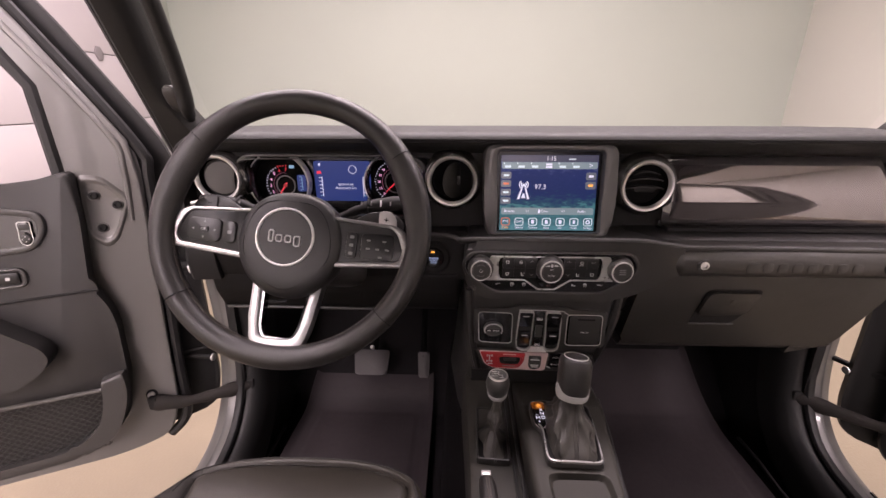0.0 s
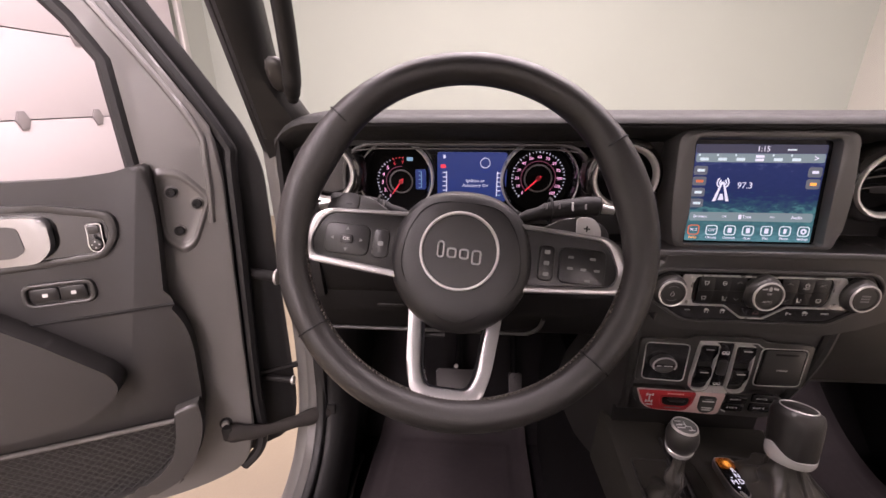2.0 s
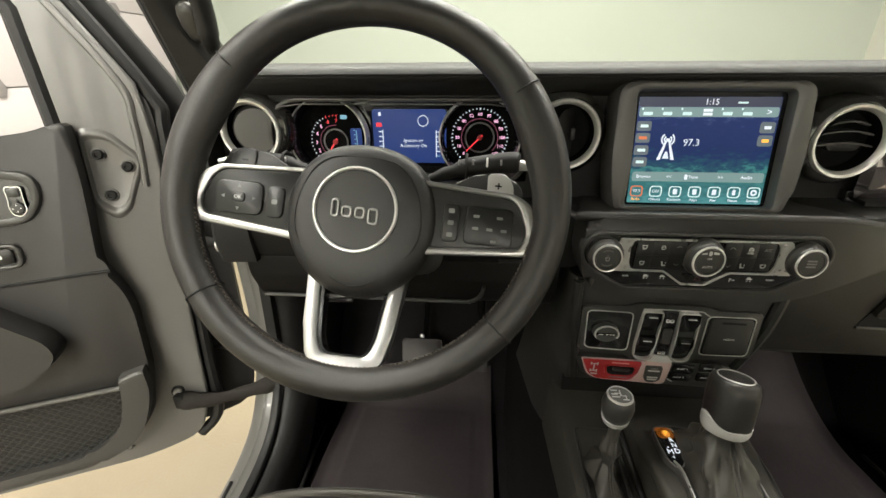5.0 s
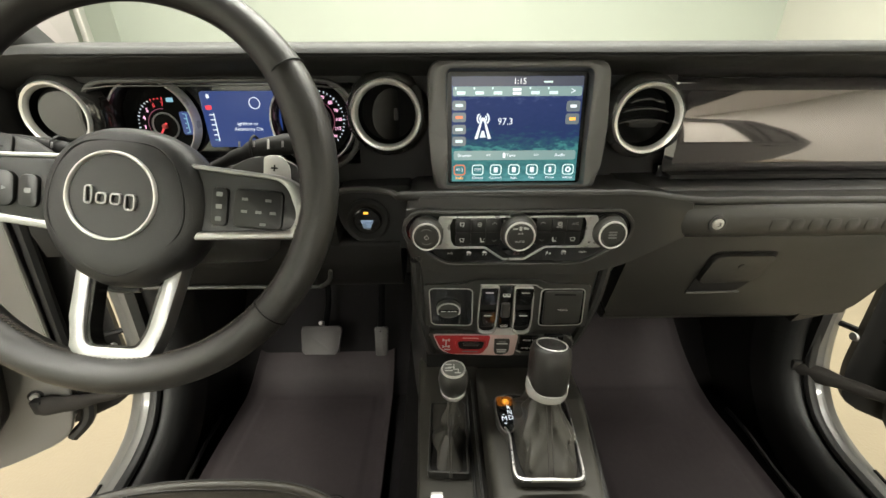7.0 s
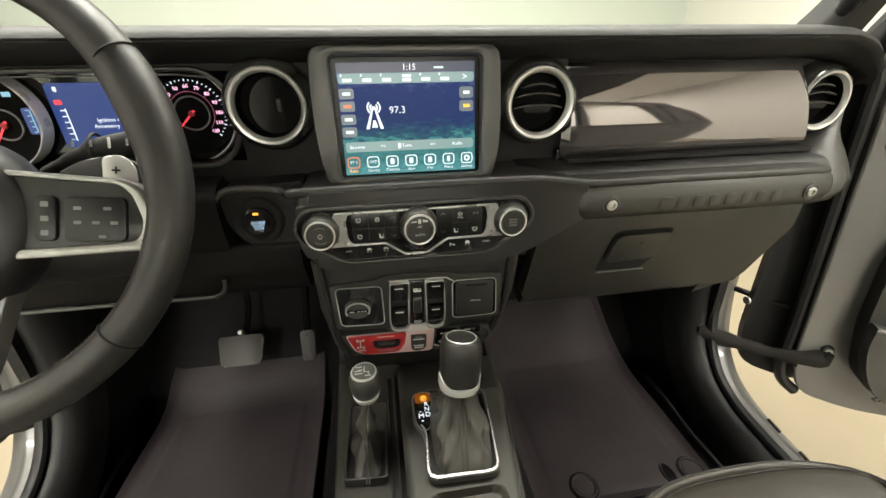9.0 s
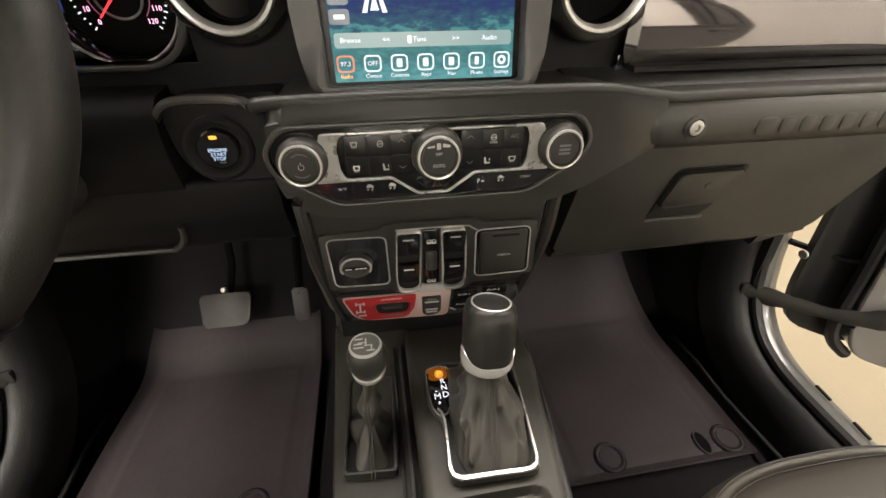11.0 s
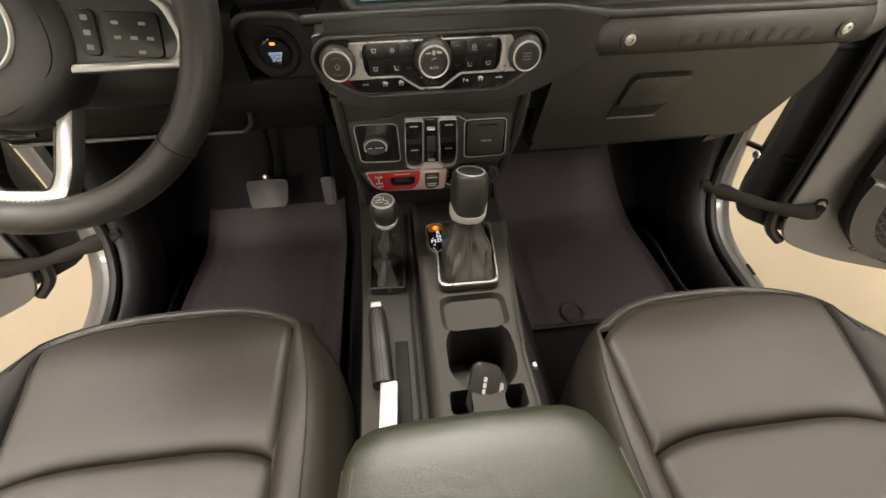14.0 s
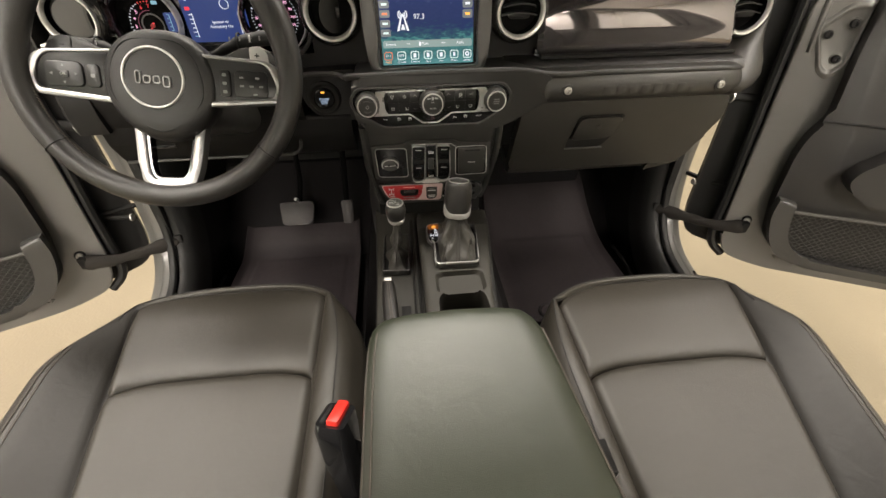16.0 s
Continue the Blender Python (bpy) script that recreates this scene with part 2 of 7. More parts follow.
def plate(outer, inner, d0, d1, m=Matrix()):
    """A flat plate with one opening."""
    b = bmesh.new()
    edges = []
    for q in (outer, inner):
        vs = [b.verts.new((x, y, d1)) for x, y in q]
        edges += [b.edges.new((vs[i - 1], vs[i])) for i in range(len(vs))]
    faces = [f for f in bmesh.ops.triangle_fill(b, use_beauty=True, use_dissolve=False, edges=edges)["geom"] if isinstance(f, bmesh.types.BMFace)]
    made = bmesh.ops.extrude_face_region(b, geom=faces)["geom"]
    bmesh.ops.translate(b, verts=[v for v in made if isinstance(v, bmesh.types.BMVert)], vec=(0, 0, d0 - d1))
    b.transform(m)
    return b


def lathe(profile, m=Matrix(), segs=40, bm=None, start=0.0, sweep=360.0):
    """(radius, height) pairs turned about the third axis of m."""
    b = bmesh.new()
    full = sweep >= 360
    rows = []
    for r, h in profile:
        if r < 1e-6:
            rows.append([b.verts.new((0, 0, h))])
        else:
            cnt = segs if full else segs + 1
            rows.append([b.verts.new((r * math.cos(radians(start) + radians(sweep) * i / segs), r * math.sin(radians(start) + radians(sweep) * i / segs), h)) for i in range(cnt)])
    for p, q in zip(rows, rows[1:]):
        for i in range(segs):
            j = (i + 1) % segs if full else i + 1
            if len(p) == 1 and len(q) == 1:
                continue
            if len(p) == 1:
                b.faces.new((p[0], q[i], q[j]))
            elif len(q) == 1:
                b.faces.new((p[i], p[j], q[0]))
            else:
                b.faces.new((p[i], p[j], q[j], q[i]))
    b.transform(m)
    return join(bm, b)


def loft(rings, closed=True, caps=True, bm=None):
    b = bmesh.new()
    rows = [[b.verts.new(p) for p in r] for r in rings]
    n = len(rows[0])
    for p, q in zip(rows, rows[1:]):
        for i in range(n if closed else n - 1):
            j = (i + 1) % n
            b.faces.new((p[i], p[j], q[j], q[i]))
    if caps and closed:
        b.faces.new(rows[0][::-1])
        b.faces.new(rows[-1])
    return join(bm, b)


def smooth_path(pts, n=6):
    """Catmull-Rom through the points."""
    pts = [Vector(p) for p in pts]
    out = []
    for i in range(len(pts) - 1):
        p0, p1, p2, p3 = pts[max(i - 1, 0)], pts[i], pts[i + 1], pts[min(i + 2, len(pts) - 1)]
        for k in range(n):
            t = k / n
            out.append(0.5 * (2 * p1 + (p2 - p0) * t + (2 * p0 - 5 * p1 + 4 * p2 - p3) * t * t + (3 * p1 - p0 - 3 * p2 + p3) * t ** 3))
    return out + [pts[-1]]


def tube(path, r, segs=10, closed=False, flat=1.0, side=None, bm=None):
    """Sweeps an ellipse; r is one radius or one for each point, flat squeezes it along side."""
    path = [Vector(p) for p in path]
    n = len(path)
    rings = []
    ref = Vector(side) if side is not None else None
    prev = None
    for i, p in enumerate(path):
        d = (path[(i + 1) % n] - path[i - 1]) if closed or 0 < i < n - 1 else (path[1] - path[0] if i == 0 else path[-1] - path[-2])
        d.normalize()
        base = ref if ref is not None else (prev if prev is not None else (Vector((0, 0, 1)) if abs(d.z) < 0.9 else Vector((1, 0, 0))))
        u = (base - d * base.dot(d)).normalized()
        prev = u
        v = d.cross(u)
        rr = r[i] if isinstance(r, (list, tuple)) else r
        rings.append([p + u * (rr * flat * math.cos(a)) + v * (rr * math.sin(a)) for a in (2 * math.pi * k / segs for k in range(segs))])
    if closed:
        rings.append(rings[0])
        b = loft(rings, True, False)
        bmesh.ops.remove_doubles(b, verts=b.verts[:], dist=1e-6)
        return join(bm, b)
    return loft(rings, True, True, bm)


def extrude_x(profile, x0, x1, bm=None, bev=0.0):
    """A (y, z) outline from x0 to x1."""
    m = Matrix(((0, 0, 1, 0), (1, 0, 0, 0), (0, 1, 0, 0), (0, 0, 0, 1)))
    return prism(profile, x0, x1, m, bev, 2, bm)


def sheet(f, nu, nv, thick=0.0, bm=None):
    """A grid of f(u, v) with u, v from 0 to 1."""
    b = bmesh.new()
    rows = [[b.verts.new(f(i / nu, j / nv)) for i in range(nu + 1)] for j in range(nv + 1)]
    for j in range(nv):
        for i in range(nu):
            b.faces.new((rows[j][i], rows[j][i + 1], rows[j + 1][i + 1], rows[j + 1][i]))
    if thick:
        bmesh.ops.recalc_face_normals(b, faces=b.faces)
        bmesh.ops.solidify(b, geom=b.faces[:], thickness=thick)
    return join(bm, b)


def text(name, words, size, mat, parent, m, depth=0.0002, align="CENTER"):
    cu = bpy.data.curves.new(name, "FONT")
    cu.body, cu.size, cu.extrude, cu.align_x, cu.align_y, cu.resolution_u = words, size, depth, align, "CENTER", 2
    tmp = bpy.data.objects.new("tmp", cu)
    me = bpy.data.meshes.new_from_object(tmp)
    bpy.data.objects.remove(tmp)
    me.transform(m)
    me.materials.clear()
    me.materials.append(mat)
    ob = new(name, me)
    ob.parent = parent
    ob.matrix_parent_inverse = parent.matrix_basis.inverted()
    return ob


def at(m, a, b, c=0.0):
    return m @ Matrix.Translation((a, b, c))


def bar(name, w, h, mat, parent, m, d=0.0006, r=0.0):
    return part(name, prism(rrect(w, h, min(r or 0.2 * h, 0.49 * min(w, h)), 2), 0, d, m), mat, parent)


def screw(r, m, parent, name="bolt", mat=ZINC):
    return part(name, lathe([(r, 0), (r, r * 0.5), (r * 0.8, r * 0.75), (r * 0.45, r * 0.75), (r * 0.4, r * 0.45), (0, r * 0.45)], m, 16), mat, parent)


# ---- studio ----
XL, XR, YB, YF, ZC = -3.3, 3.45, -5.2, 4.9, 3.6
structure("ground", bounds(XL - 0.2, XR + 0.2, YB - 0.2, YF + 0.2, -0.1, 0.0), CONCRETE, "beige sealed concrete studio floor", "floor")
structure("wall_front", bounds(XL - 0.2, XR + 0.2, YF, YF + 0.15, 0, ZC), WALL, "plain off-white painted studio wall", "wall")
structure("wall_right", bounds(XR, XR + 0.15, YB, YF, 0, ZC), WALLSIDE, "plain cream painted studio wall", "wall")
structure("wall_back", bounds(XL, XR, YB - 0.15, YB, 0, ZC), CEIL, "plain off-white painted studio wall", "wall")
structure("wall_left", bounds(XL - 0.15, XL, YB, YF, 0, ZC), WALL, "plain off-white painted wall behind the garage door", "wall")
structure("ceiling", bounds(XL - 0.2, XR + 0.2, YB - 0.2, YF + 0.2, ZC, ZC + 0.1), CEIL, "plain pale studio ceiling", "ceiling")

# sectional garage door along the left wall
gdoor = thing("garage_door", XL + 0.05, 1.9, 0, "white sectional garage door with grey roller hinges", "garage door")
for k in range(6):
    z0 = 0.18 + 0.533 * k
    part("panel", bounds(XL + 0.03, XL + 0.075, -0.6, 4.25, z0, z0 + 0.526, 0.004), DOORWHITE, gdoor)
for k in range(1, 6):
    for j in range(8):
        y, z = -0.095 + 0.545 * j, 0.18 + 0.533 * k - 0.004
        m = Matrix(((0, 0, 1, XL + 0.076), (1, 0, 0, y), (0, 1, 0, z), (0, 0, 0, 1)))
        part("hinge", prism([(-0.045, 0), (-0.02, 0.055), (0.02, 0.055), (0.045, 0), (0.02, -0.055), (-0.02, -0.055)], 0, 0.012, m, 0.004), HINGE, gdoor)
part("track", bounds(XL + 0.08, XL + 0.13, 4.29, 4.36, 0, 3.3, 0.006), ZINC, gdoor, "galvanised steel roller track")

# ---- car body: floor tub, firewall, sills, pillars, roof ----
tub = [(-1.35, 0.44), (1.06, 0.44), (1.14, 0.515), (1.30, 0.70), (1.32, 0.70), (1.32, 0.40), (-1.35, 0.40)]
structure("floor", extrude_x(tub, -0.74, 0.74), CARPET, "black carpeted car floor rising to the toe board", "car floor")
structure("firewall", bounds(-0.74, 0.74, 1.32, 1.36, 0.40, 1.30), DARK, "black firewall under the dashboard", "firewall")
structure("trim_cowl", bounds(-0.76, 0.76, 1.02, 1.36, 1.28, 1.325, 0.01), DARK, "black cowl below the windscreen", "cowl")
tunnel = [(-0.20, 0.44), (-0.185, 0.60), (-0.135, 0.72), (0.135, 0.72), (0.185, 0.60), (0.20, 0.44)]
structure("trim_tunnel", loft([[(x, y, z) for x, z in tunnel] for y in (-1.3, 0.6, 1.3)]), CARPET, "black carpeted transmission tunnel", "tunnel")

def smooth_step(t):
    t = min(1.0, max(0.0, t))
    return t * t * (3 - 2 * t)


for s, nm in ((-1, "left"), (1, "right")):
    # sill with painted lip that curves up into the hinge post
    lip = smooth_path([(s * 0.785, -0.9, 0.535), (s * 0.785, 0.3, 0.535), (s * 0.785, 0.66, 0.54), (s * 0.785, 0.80, 0.565), (s * 0.785, 0.875, 0.63), (s * 0.785, 0.91, 0.72), (s * 0.785, 0.925, 0.85), (s * 0.785, 0.92, 1.05), (s * 0.785, 0.91, 1.30)], 5)
    rings = []
    for i, p in enumerate(lip):
        d = (lip[min(i + 1, len(lip) - 1)] - lip[max(i - 1, 0)]).normalized()
        nrm = Vector((0, -d.z, d.y))
        rings.append([p + Vector((s * a, 0, 0)) + nrm * b for a, b in ((-0.044, 0.010), (-0.038, 0.013), (-0.020, 0.0125), (-0.014, 0.016), (0.004, 0.013), (0.014, 0.004), (0.016, -0.02), (0.016, -0.09), (-0.044, -0.09))])
    structure("trim_sill_" + nm, loft(rings), PAINT, "grey painted door sill curving up into the hinge post", "door sill")
    rings = []
    for i, p in enumerate(lip):
        d = (lip[min(i + 1, len(lip) - 1)] - lip[max(i - 1, 0)]).normalized()
        nrm = Vector((0, -d.z, d.y))
        q = p + Vector((-s * 0.043, 0, 0)) + nrm * 0.014
        rings.append([q + Vector((math.cos(a) * 0.011, 0, 0)) + nrm * (math.sin(a) * 0.009) for a in (2 * math.pi * k / 8 for k in range(8))])
    structure("trim_seal_" + nm, loft(rings), SEAL, "black rubber door seal", "door seal")
    # plastic sill cover that follows the opening and rounds over towards the carpet
    rings = []
    for i, p in enumerate(lip):
        d = (lip[min(i + 1, len(lip) - 1)] - lip[max(i - 1, 0)]).normalized()
        nrm = Vector((0, -d.z, d.y))
        rings.append([p + Vector((s * a, 0, 0)) + nrm * b for a, b in ((-0.046, 0.004), (-0.058, 0.006), (-0.074, 0.001), (-0.088, -0.014), (-0.098, -0.040), (-0.104, -0.085), (-0.046, -0.085))])
    structure("trim_sill_cover_" + nm, loft(rings), SEAL, "black plastic sill cover with a rounded edge", "sill cover")
    hull = [(0.30, 0.42), (0.30, 0.50), (0.66, 0.50), (0.80, 0.525), (0.855, 0.59), (0.892, 0.70), (0.905, 0.95), (1.0, 0.95), (1.0, 0.42)]
    structure("trim_inner_sill_" + nm, extrude_x(hull, min(s * 0.730, s * 0.751), max(s * 0.730, s * 0.751)), DARK, "black inner sill panel beside the carpet", "inner sill")
    plug = thing("sill_plug", s * 0.785, 0.70, 0.555, "black rubber plug and striker slot in the door sill", "sill plug", "sill plugs")
    for y, z in ((0.62, 0.5545), (0.70, 0.5600)):
        part("slot", box(0.006, 0.034, 0.004, pose(s * 0.783, y, z, 6), 0.0012), DARK, plug)
    part("stud", lathe([(0.008, 0), (0.007, 0.004), (0, 0.005)], Matrix.Translation((s * 0.782, 0.52, 0.551)), 14), ZINC, plug)
    structure("trim_kick_panel_" + nm, bounds(min(s * 0.70, s * 0.755), max(s * 0.70, s * 0.755), 0.93, 1.32, 0.42, 1.15, 0.01), DARK, "black kick panel beside the footwell", "kick panel")
    structure("trim_outer_panel_" + nm, bounds(min(s * 0.757, s * 0.80), max(s * 0.757, s * 0.80), 0.955, 1.40, 0.45, 1.28, 0.01), PAINT, "grey painted cowl side panel", "body panel")
    # raked windscreen pillar in padded trim
    def pillar(z, s=s):
        k = (z - 1.30) / 0.6
        y = 0.90 - 0.56 * (z - 1.30)
        low = min(1.0, max(0.0, (z - 1.335) / 0.085))
        inner = 0.690 * (1 - low) + (0.722 - 0.13 * (z - 1.42)) * low
        return [(s * inner, y - 0.004, z), (s * (inner + 0.006), y - 0.022, z), (s * (inner + 0.018), y - 0.034, z), (s * (0.765 - 0.03 * k), y - 0.038, z), (s * (0.782 - 0.03 * k), y - 0.02, z), (s * (0.788 - 0.02 * k), y + 0.035, z), (s * (inner + 0.010), y + 0.040, z)]
    structure("trim_pillar_" + nm, loft([pillar(1.30 + 0.0125 * i) for i in range(49)]), PILLAR, "black padded windscreen pillar", "pillar")
    rings = [[(x + s * 0.016, y + 0.014, z) for x, y, z in pillar(1.26 + 0.05 * i)] for i in range(14)]
    structure("trim_pillar_outer_" + nm, loft(rings), SEAL, "black rubber seal along the windscreen pillar", "pillar seal")
    # unseen rear body side with an open window band; pillars and rails block lamp light
    xs = sorted((s * 0.76, s * 0.80))
    structure("wall_rear_side_" + nm, bounds(*xs, -1.4, -0.35, 0.44, 1.25, 0.01), PAINT, "grey rear body side", "body side")
    structure("wall_b_pillar_" + nm, bounds(*xs, -0.42, -0.32, 1.25, 1.88, 0.01), HEADLINER, "black trimmed centre pillar", "pillar")
    structure("wall_rear_pillar_" + nm, bounds(*xs, -1.4, -1.28, 1.25, 1.88, 0.01), HEADLINER, "black trimmed rear pillar", "pillar")
    structure("wall_roof_rail_" + nm, bounds(*sorted((s * 0.70, s * 0.79)), -1.4, 0.50, 1.775, 1.90, 0.02), HEADLINER, "assumed black roof rail, out of view, shading the seats", "roof rail")
# Tailgate, roof and header are unseen, added to keep lamp light off the cabin.
structure("wall_tail", bounds(-0.79, 0.79, -1.44, -1.40, 0.44, 1.22, 0.01), PAINT, "grey tailgate closing the cabin", "tailgate")
structure("ceiling_roof", bounds(-0.79, 0.79, -1.44, 0.60, 1.885, 1.92, 0.01), HEADLINER, "assumed black hard roof, out of view, shading the cabin", "roof")
structure("wall_header", bounds(-0.72, 0.72, 0.54, 0.64, 1.83, 1.885, 0.01), HEADLINER, "assumed black windscreen header, out of view", "header")
screen_bm = bmesh.new()
q = [screen_bm.verts.new(p) for p in ((-0.72, 0.97, 1.31), (0.72, 0.97, 1.31), (0.69, 0.625, 1.85), (-0.69, 0.625, 1.85))]
screen_bm.faces.new(q)
windscreen = structure("window_windscreen", screen_bm, GLASS, "clear raked glass windscreen", "windscreen")
windscreen.visible_shadow = False


# grab loops on the pillars
def pillar_handle(s):
    h = thing("pillar_grab_handle", s * 0.72, 0.86, 1.40, "black loop grab handle on the windscreen pillar", "grab handle", "pillar grab handles")
    pts = smooth_path([(s * 0.694, 0.826, 1.368), (s * 0.684, 0.806, 1.388), (s * 0.678, 0.795, 1.415), (s * 0.667, 0.765, 1.475), (s * 0.655, 0.722, 1.55), (s * 0.646, 0.672, 1.635), (s * 0.656, 0.676, 1.662)], 6)
    part("grip", tube(pts, [0.0100] * 3 + [0.0125] * 3 + [0.0140] * (len(pts) - 6), 12, flat=1.15), PILLAR, h, "black moulded grip")
    part("foot", loft([[(s * (0.706 + dx), 0.812 + dy - 0.56 * dz, 1.404 + dz) for dx, dy in rrect(0.034 * k, 0.030 * k, 0.012 * k, 4)] for k, dz in ((0.45, -0.026), (0.85, -0.020), (1.0, -0.006), (0.98, 0.008), (0.75, 0.018), (0.35, 0.023))]), HANDLE, h, "grey-black end cap", 60)
    part("foot", box(0.032, 0.03, 0.050, pose(s * 0.674, 0.690, 1.655, -28), 0.008), PILLAR, h)
    return h


pillar_handle(-1)
pillar_handle(1)


# ---- doors, standing open ----
def front_door(s, px, py):
    a = radians(25)
    u, w = Vector((s * math.cos(a), -math.sin(a), 0)), Vector((0, 0.085, 1.0))
    n = u.cross(w).normalized()
    if n.y > 0:
        n = -n
    m = Matrix(((u.x, w.x, n.x, px), (u.y, w.y, n.y, py), (u.z, w.z, n.z, 0.0), (0, 0, 0, 1)))
    side = "driver's" if s < 0 else "passenger's"
    d = thing("vehicle_door", px, py, 0.58, "grey " + side + " front door standing wide open, black inner panel", "car door", "front doors")
    # painted inner shell with the window opening
    whole = rounded([(-0.047, 0.68), (-0.025, 0.60), (0.08, 0.575), (0.97, 0.575), (0.99, 0.62), (0.99, 1.25), (0.985, 1.72), (0.93, 1.79), (0.33, 1.79), (0.25, 1.76), (0.095, 1.54), (-0.043, 1.325), (-0.053, 1.24)], [0.05, 0.05, 0.05, 0.03, 0.03, 0, 0.05, 0.05, 0.05, 0.03, 0, 0.03, 0.03], 4)
    hole = rounded([(0.072, 1.20), (0.086, 1.435), (0.122, 1.495), (0.30, 1.71), (0.36, 1.73), (0.92, 1.73), (0.94, 1.20)], [0, 0.02, 0.02, 0.02, 0.02, 0.03, 0], 4)
    part("shell", plate(whole, hole, -0.05, 0.0, m), PAINT, d, "grey painted steel shell with window frame", 50)
    part("shell_edge", tube([m @ Vector((x, y, -0.005)) for x, y in whole[3:18]], 0.005, 8), PAINT, d)
    part("shell_edge", tube([m @ Vector(p) for p in ((-0.0475, 0.67, -0.005), (-0.050, 0.90, -0.005), (-0.053, 1.23, -0.005), (-0.042, 1.32, -0.005), (0.095, 1.54, -0.005), (0.25, 1.76, -0.005))], 0.005, 8), PAINT, d)
    # pressed ridge along the rake of the frame
    part("frame_ridge", tube([m @ Vector(p) for p in smooth_path([(-0.030, 1.15, -0.001), (-0.033, 1.26, 0.001), (-0.018, 1.335, 0.001), (0.108, 1.53, 0.001), (0.26, 1.74, 0.0)], 6)], 0.006, 8), PAINT, d)
    # rubber round the window
    run = [(0.074, 1.255), (0.087, 1.43), (0.123, 1.49), (0.30, 1.705), (0.36, 1.725), (0.92, 1.725)]
    part("window_seal", tube([m @ Vector((x + 0.004, y - 0.004, -0.006)) for x, y in run], 0.013, 8), SEAL, d, "black rubber window seal")
    # weather flange at the hinge side, black
    part("weather_flange", prism(rounded([(-0.145, 0.70), (-0.13, 0.62), (-0.03, 0.595), (0.02, 0.60), (0.02, 1.25), (-0.03, 1.36), (0.13, 1.60), (0.28, 1.80), (0.24, 1.82), (0.05, 1.56), (-0.10, 1.32), (-0.125, 1.24)], 0.03), -0.075, -0.052, m, 0.006), SEAL, d, "black rubber-edged outer flange")
    part("weather_strip", tube([m @ Vector(p) for p in smooth_path([(-0.02, 0.585, -0.02), (-0.063, 0.64, -0.02), (-0.064, 0.8, -0.02), (-0.07, 1.22, -0.02), (-0.058, 1.31, -0.02), (0.09, 1.55, -0.02), (0.25, 1.79, -0.02)], 6)], 0.012, 8), SEAL, d, "black rubber weather strip")
    # inner panel
    trim = [(0.052, 1.268), (0.050, 1.17), (0.060, 1.02), (0.036, 0.975), (0.027, 0.93), (0.027, 0.80), (0.045, 0.69), (0.10, 0.630), (0.20, 0.612), (0.94, 0.612), (0.94, 1.245), (0.16, 1.245), (0.095, 1.252)]
    part("inner_panel", prism(rounded(trim, 0.02, 3), 0.0005, 0.034, m, 0.01, 3), DOORTRIM, d, "black moulded inner panel")
    # lower panel sits a little deeper below a crease
    part("crease", tube([m @ Vector(p) for p in ((0.045, 1.012, 0.034), (0.20, 1.010, 0.034), (0.93, 1.010, 0.034))], 0.0035, 6), DARK, d)
    # pull-handle recess with silver lever and mirror switch
    part("handle_bezel", rim(rounded([(0.108, 1.19), (0.104, 1.15), (0.128, 1.112), (0.40, 1.095), (0.40, 1.215), (0.20, 1.208)], 0.025), rounded([(0.120, 1.178), (0.117, 1.15), (0.135, 1.124), (0.39, 1.107), (0.39, 1.205), (0.20, 1.197)], 0.02), 0.03, 0.041, m, 0.003), HARD, d)
    part("handle_cup", prism(rounded([(0.120, 1.178), (0.117, 1.15), (0.135, 1.124), (0.39, 1.107), (0.39, 1.205), (0.20, 1.197)], 0.02), 0.0335, 0.036, m), PIANO, d)
    lever = part("door_lever", prism(rounded([(0.192, 1.186), (0.192, 1.138), (0.212, 1.117), (0.36, 1.117), (0.36, 1.192), (0.22, 1.192)], 0.014), 0.036, 0.052, m, 0.006), SPOKE, d, "satin silver door lever")
    # Dark plate laid on the lever; it paints the shade of the opening.
    part("lever_slot", prism(rounded([(0.228, 1.176), (0.224, 1.140), (0.238, 1.130), (0.35, 1.130), (0.35, 1.180), (0.24, 1.180)], 0.007), 0.0525, 0.0532, m), GREYPL, lever, "dark finger opening")
    if s < 0:
        ms = at(m, -0.014, -0.008)
        lobes = rounded([(0.140, 1.180), (0.141, 1.158), (0.140, 1.140), (0.150, 1.131), (0.160, 1.135), (0.163, 1.146), (0.161, 1.160), (0.162, 1.181)], 0.006, 4)
        inner = [(0.1515 + (x - 0.1515) * 0.90, 1.156 + (y - 1.156) * 0.95) for x, y in lobes]
        sw = part("mirror_switch", prism(lobes, 0.036, 0.0405, ms, 0.0015), PIANO, d, "mirror control switch")
        part("switch_rim", rim(lobes, inner, 0.040, 0.0415, ms), SATIN, sw)
        part("switch_key", prism(rrect(0.015, 0.013, 0.003, 3, 0.1512, 1.170), 0.0405, 0.043, ms, 0.001), HARD, sw)
        part("switch_pad", lathe([(0.0085, 0.041), (0.0085, 0.0435), (0.007, 0.044), (0, 0.044)], at(ms, 0.1515, 1.146), 20), HARD, sw)
        for dx, dy in ((0.005, 0), (-0.005, 0), (0, 0.005), (0, -0.005)):
            part("arrow_mark", prism([(dx - 0.0013, dy - 0.001), (dx + 0.0013, dy - 0.001), (dx, dy + 0.0013)], 0.0441, 0.0444, at(ms, 0.1515, 1.146)), PALE, sw)
    lock = part("lock_switch", rim(rrect(0.098, 0.042, 0.014, 4, 0.203, 1.060), rrect(0.084, 0.029, 0.009, 4, 0.203, 1.060), 0.03, 0.040, m, 0.003), HARD, d, "door lock rocker switch")
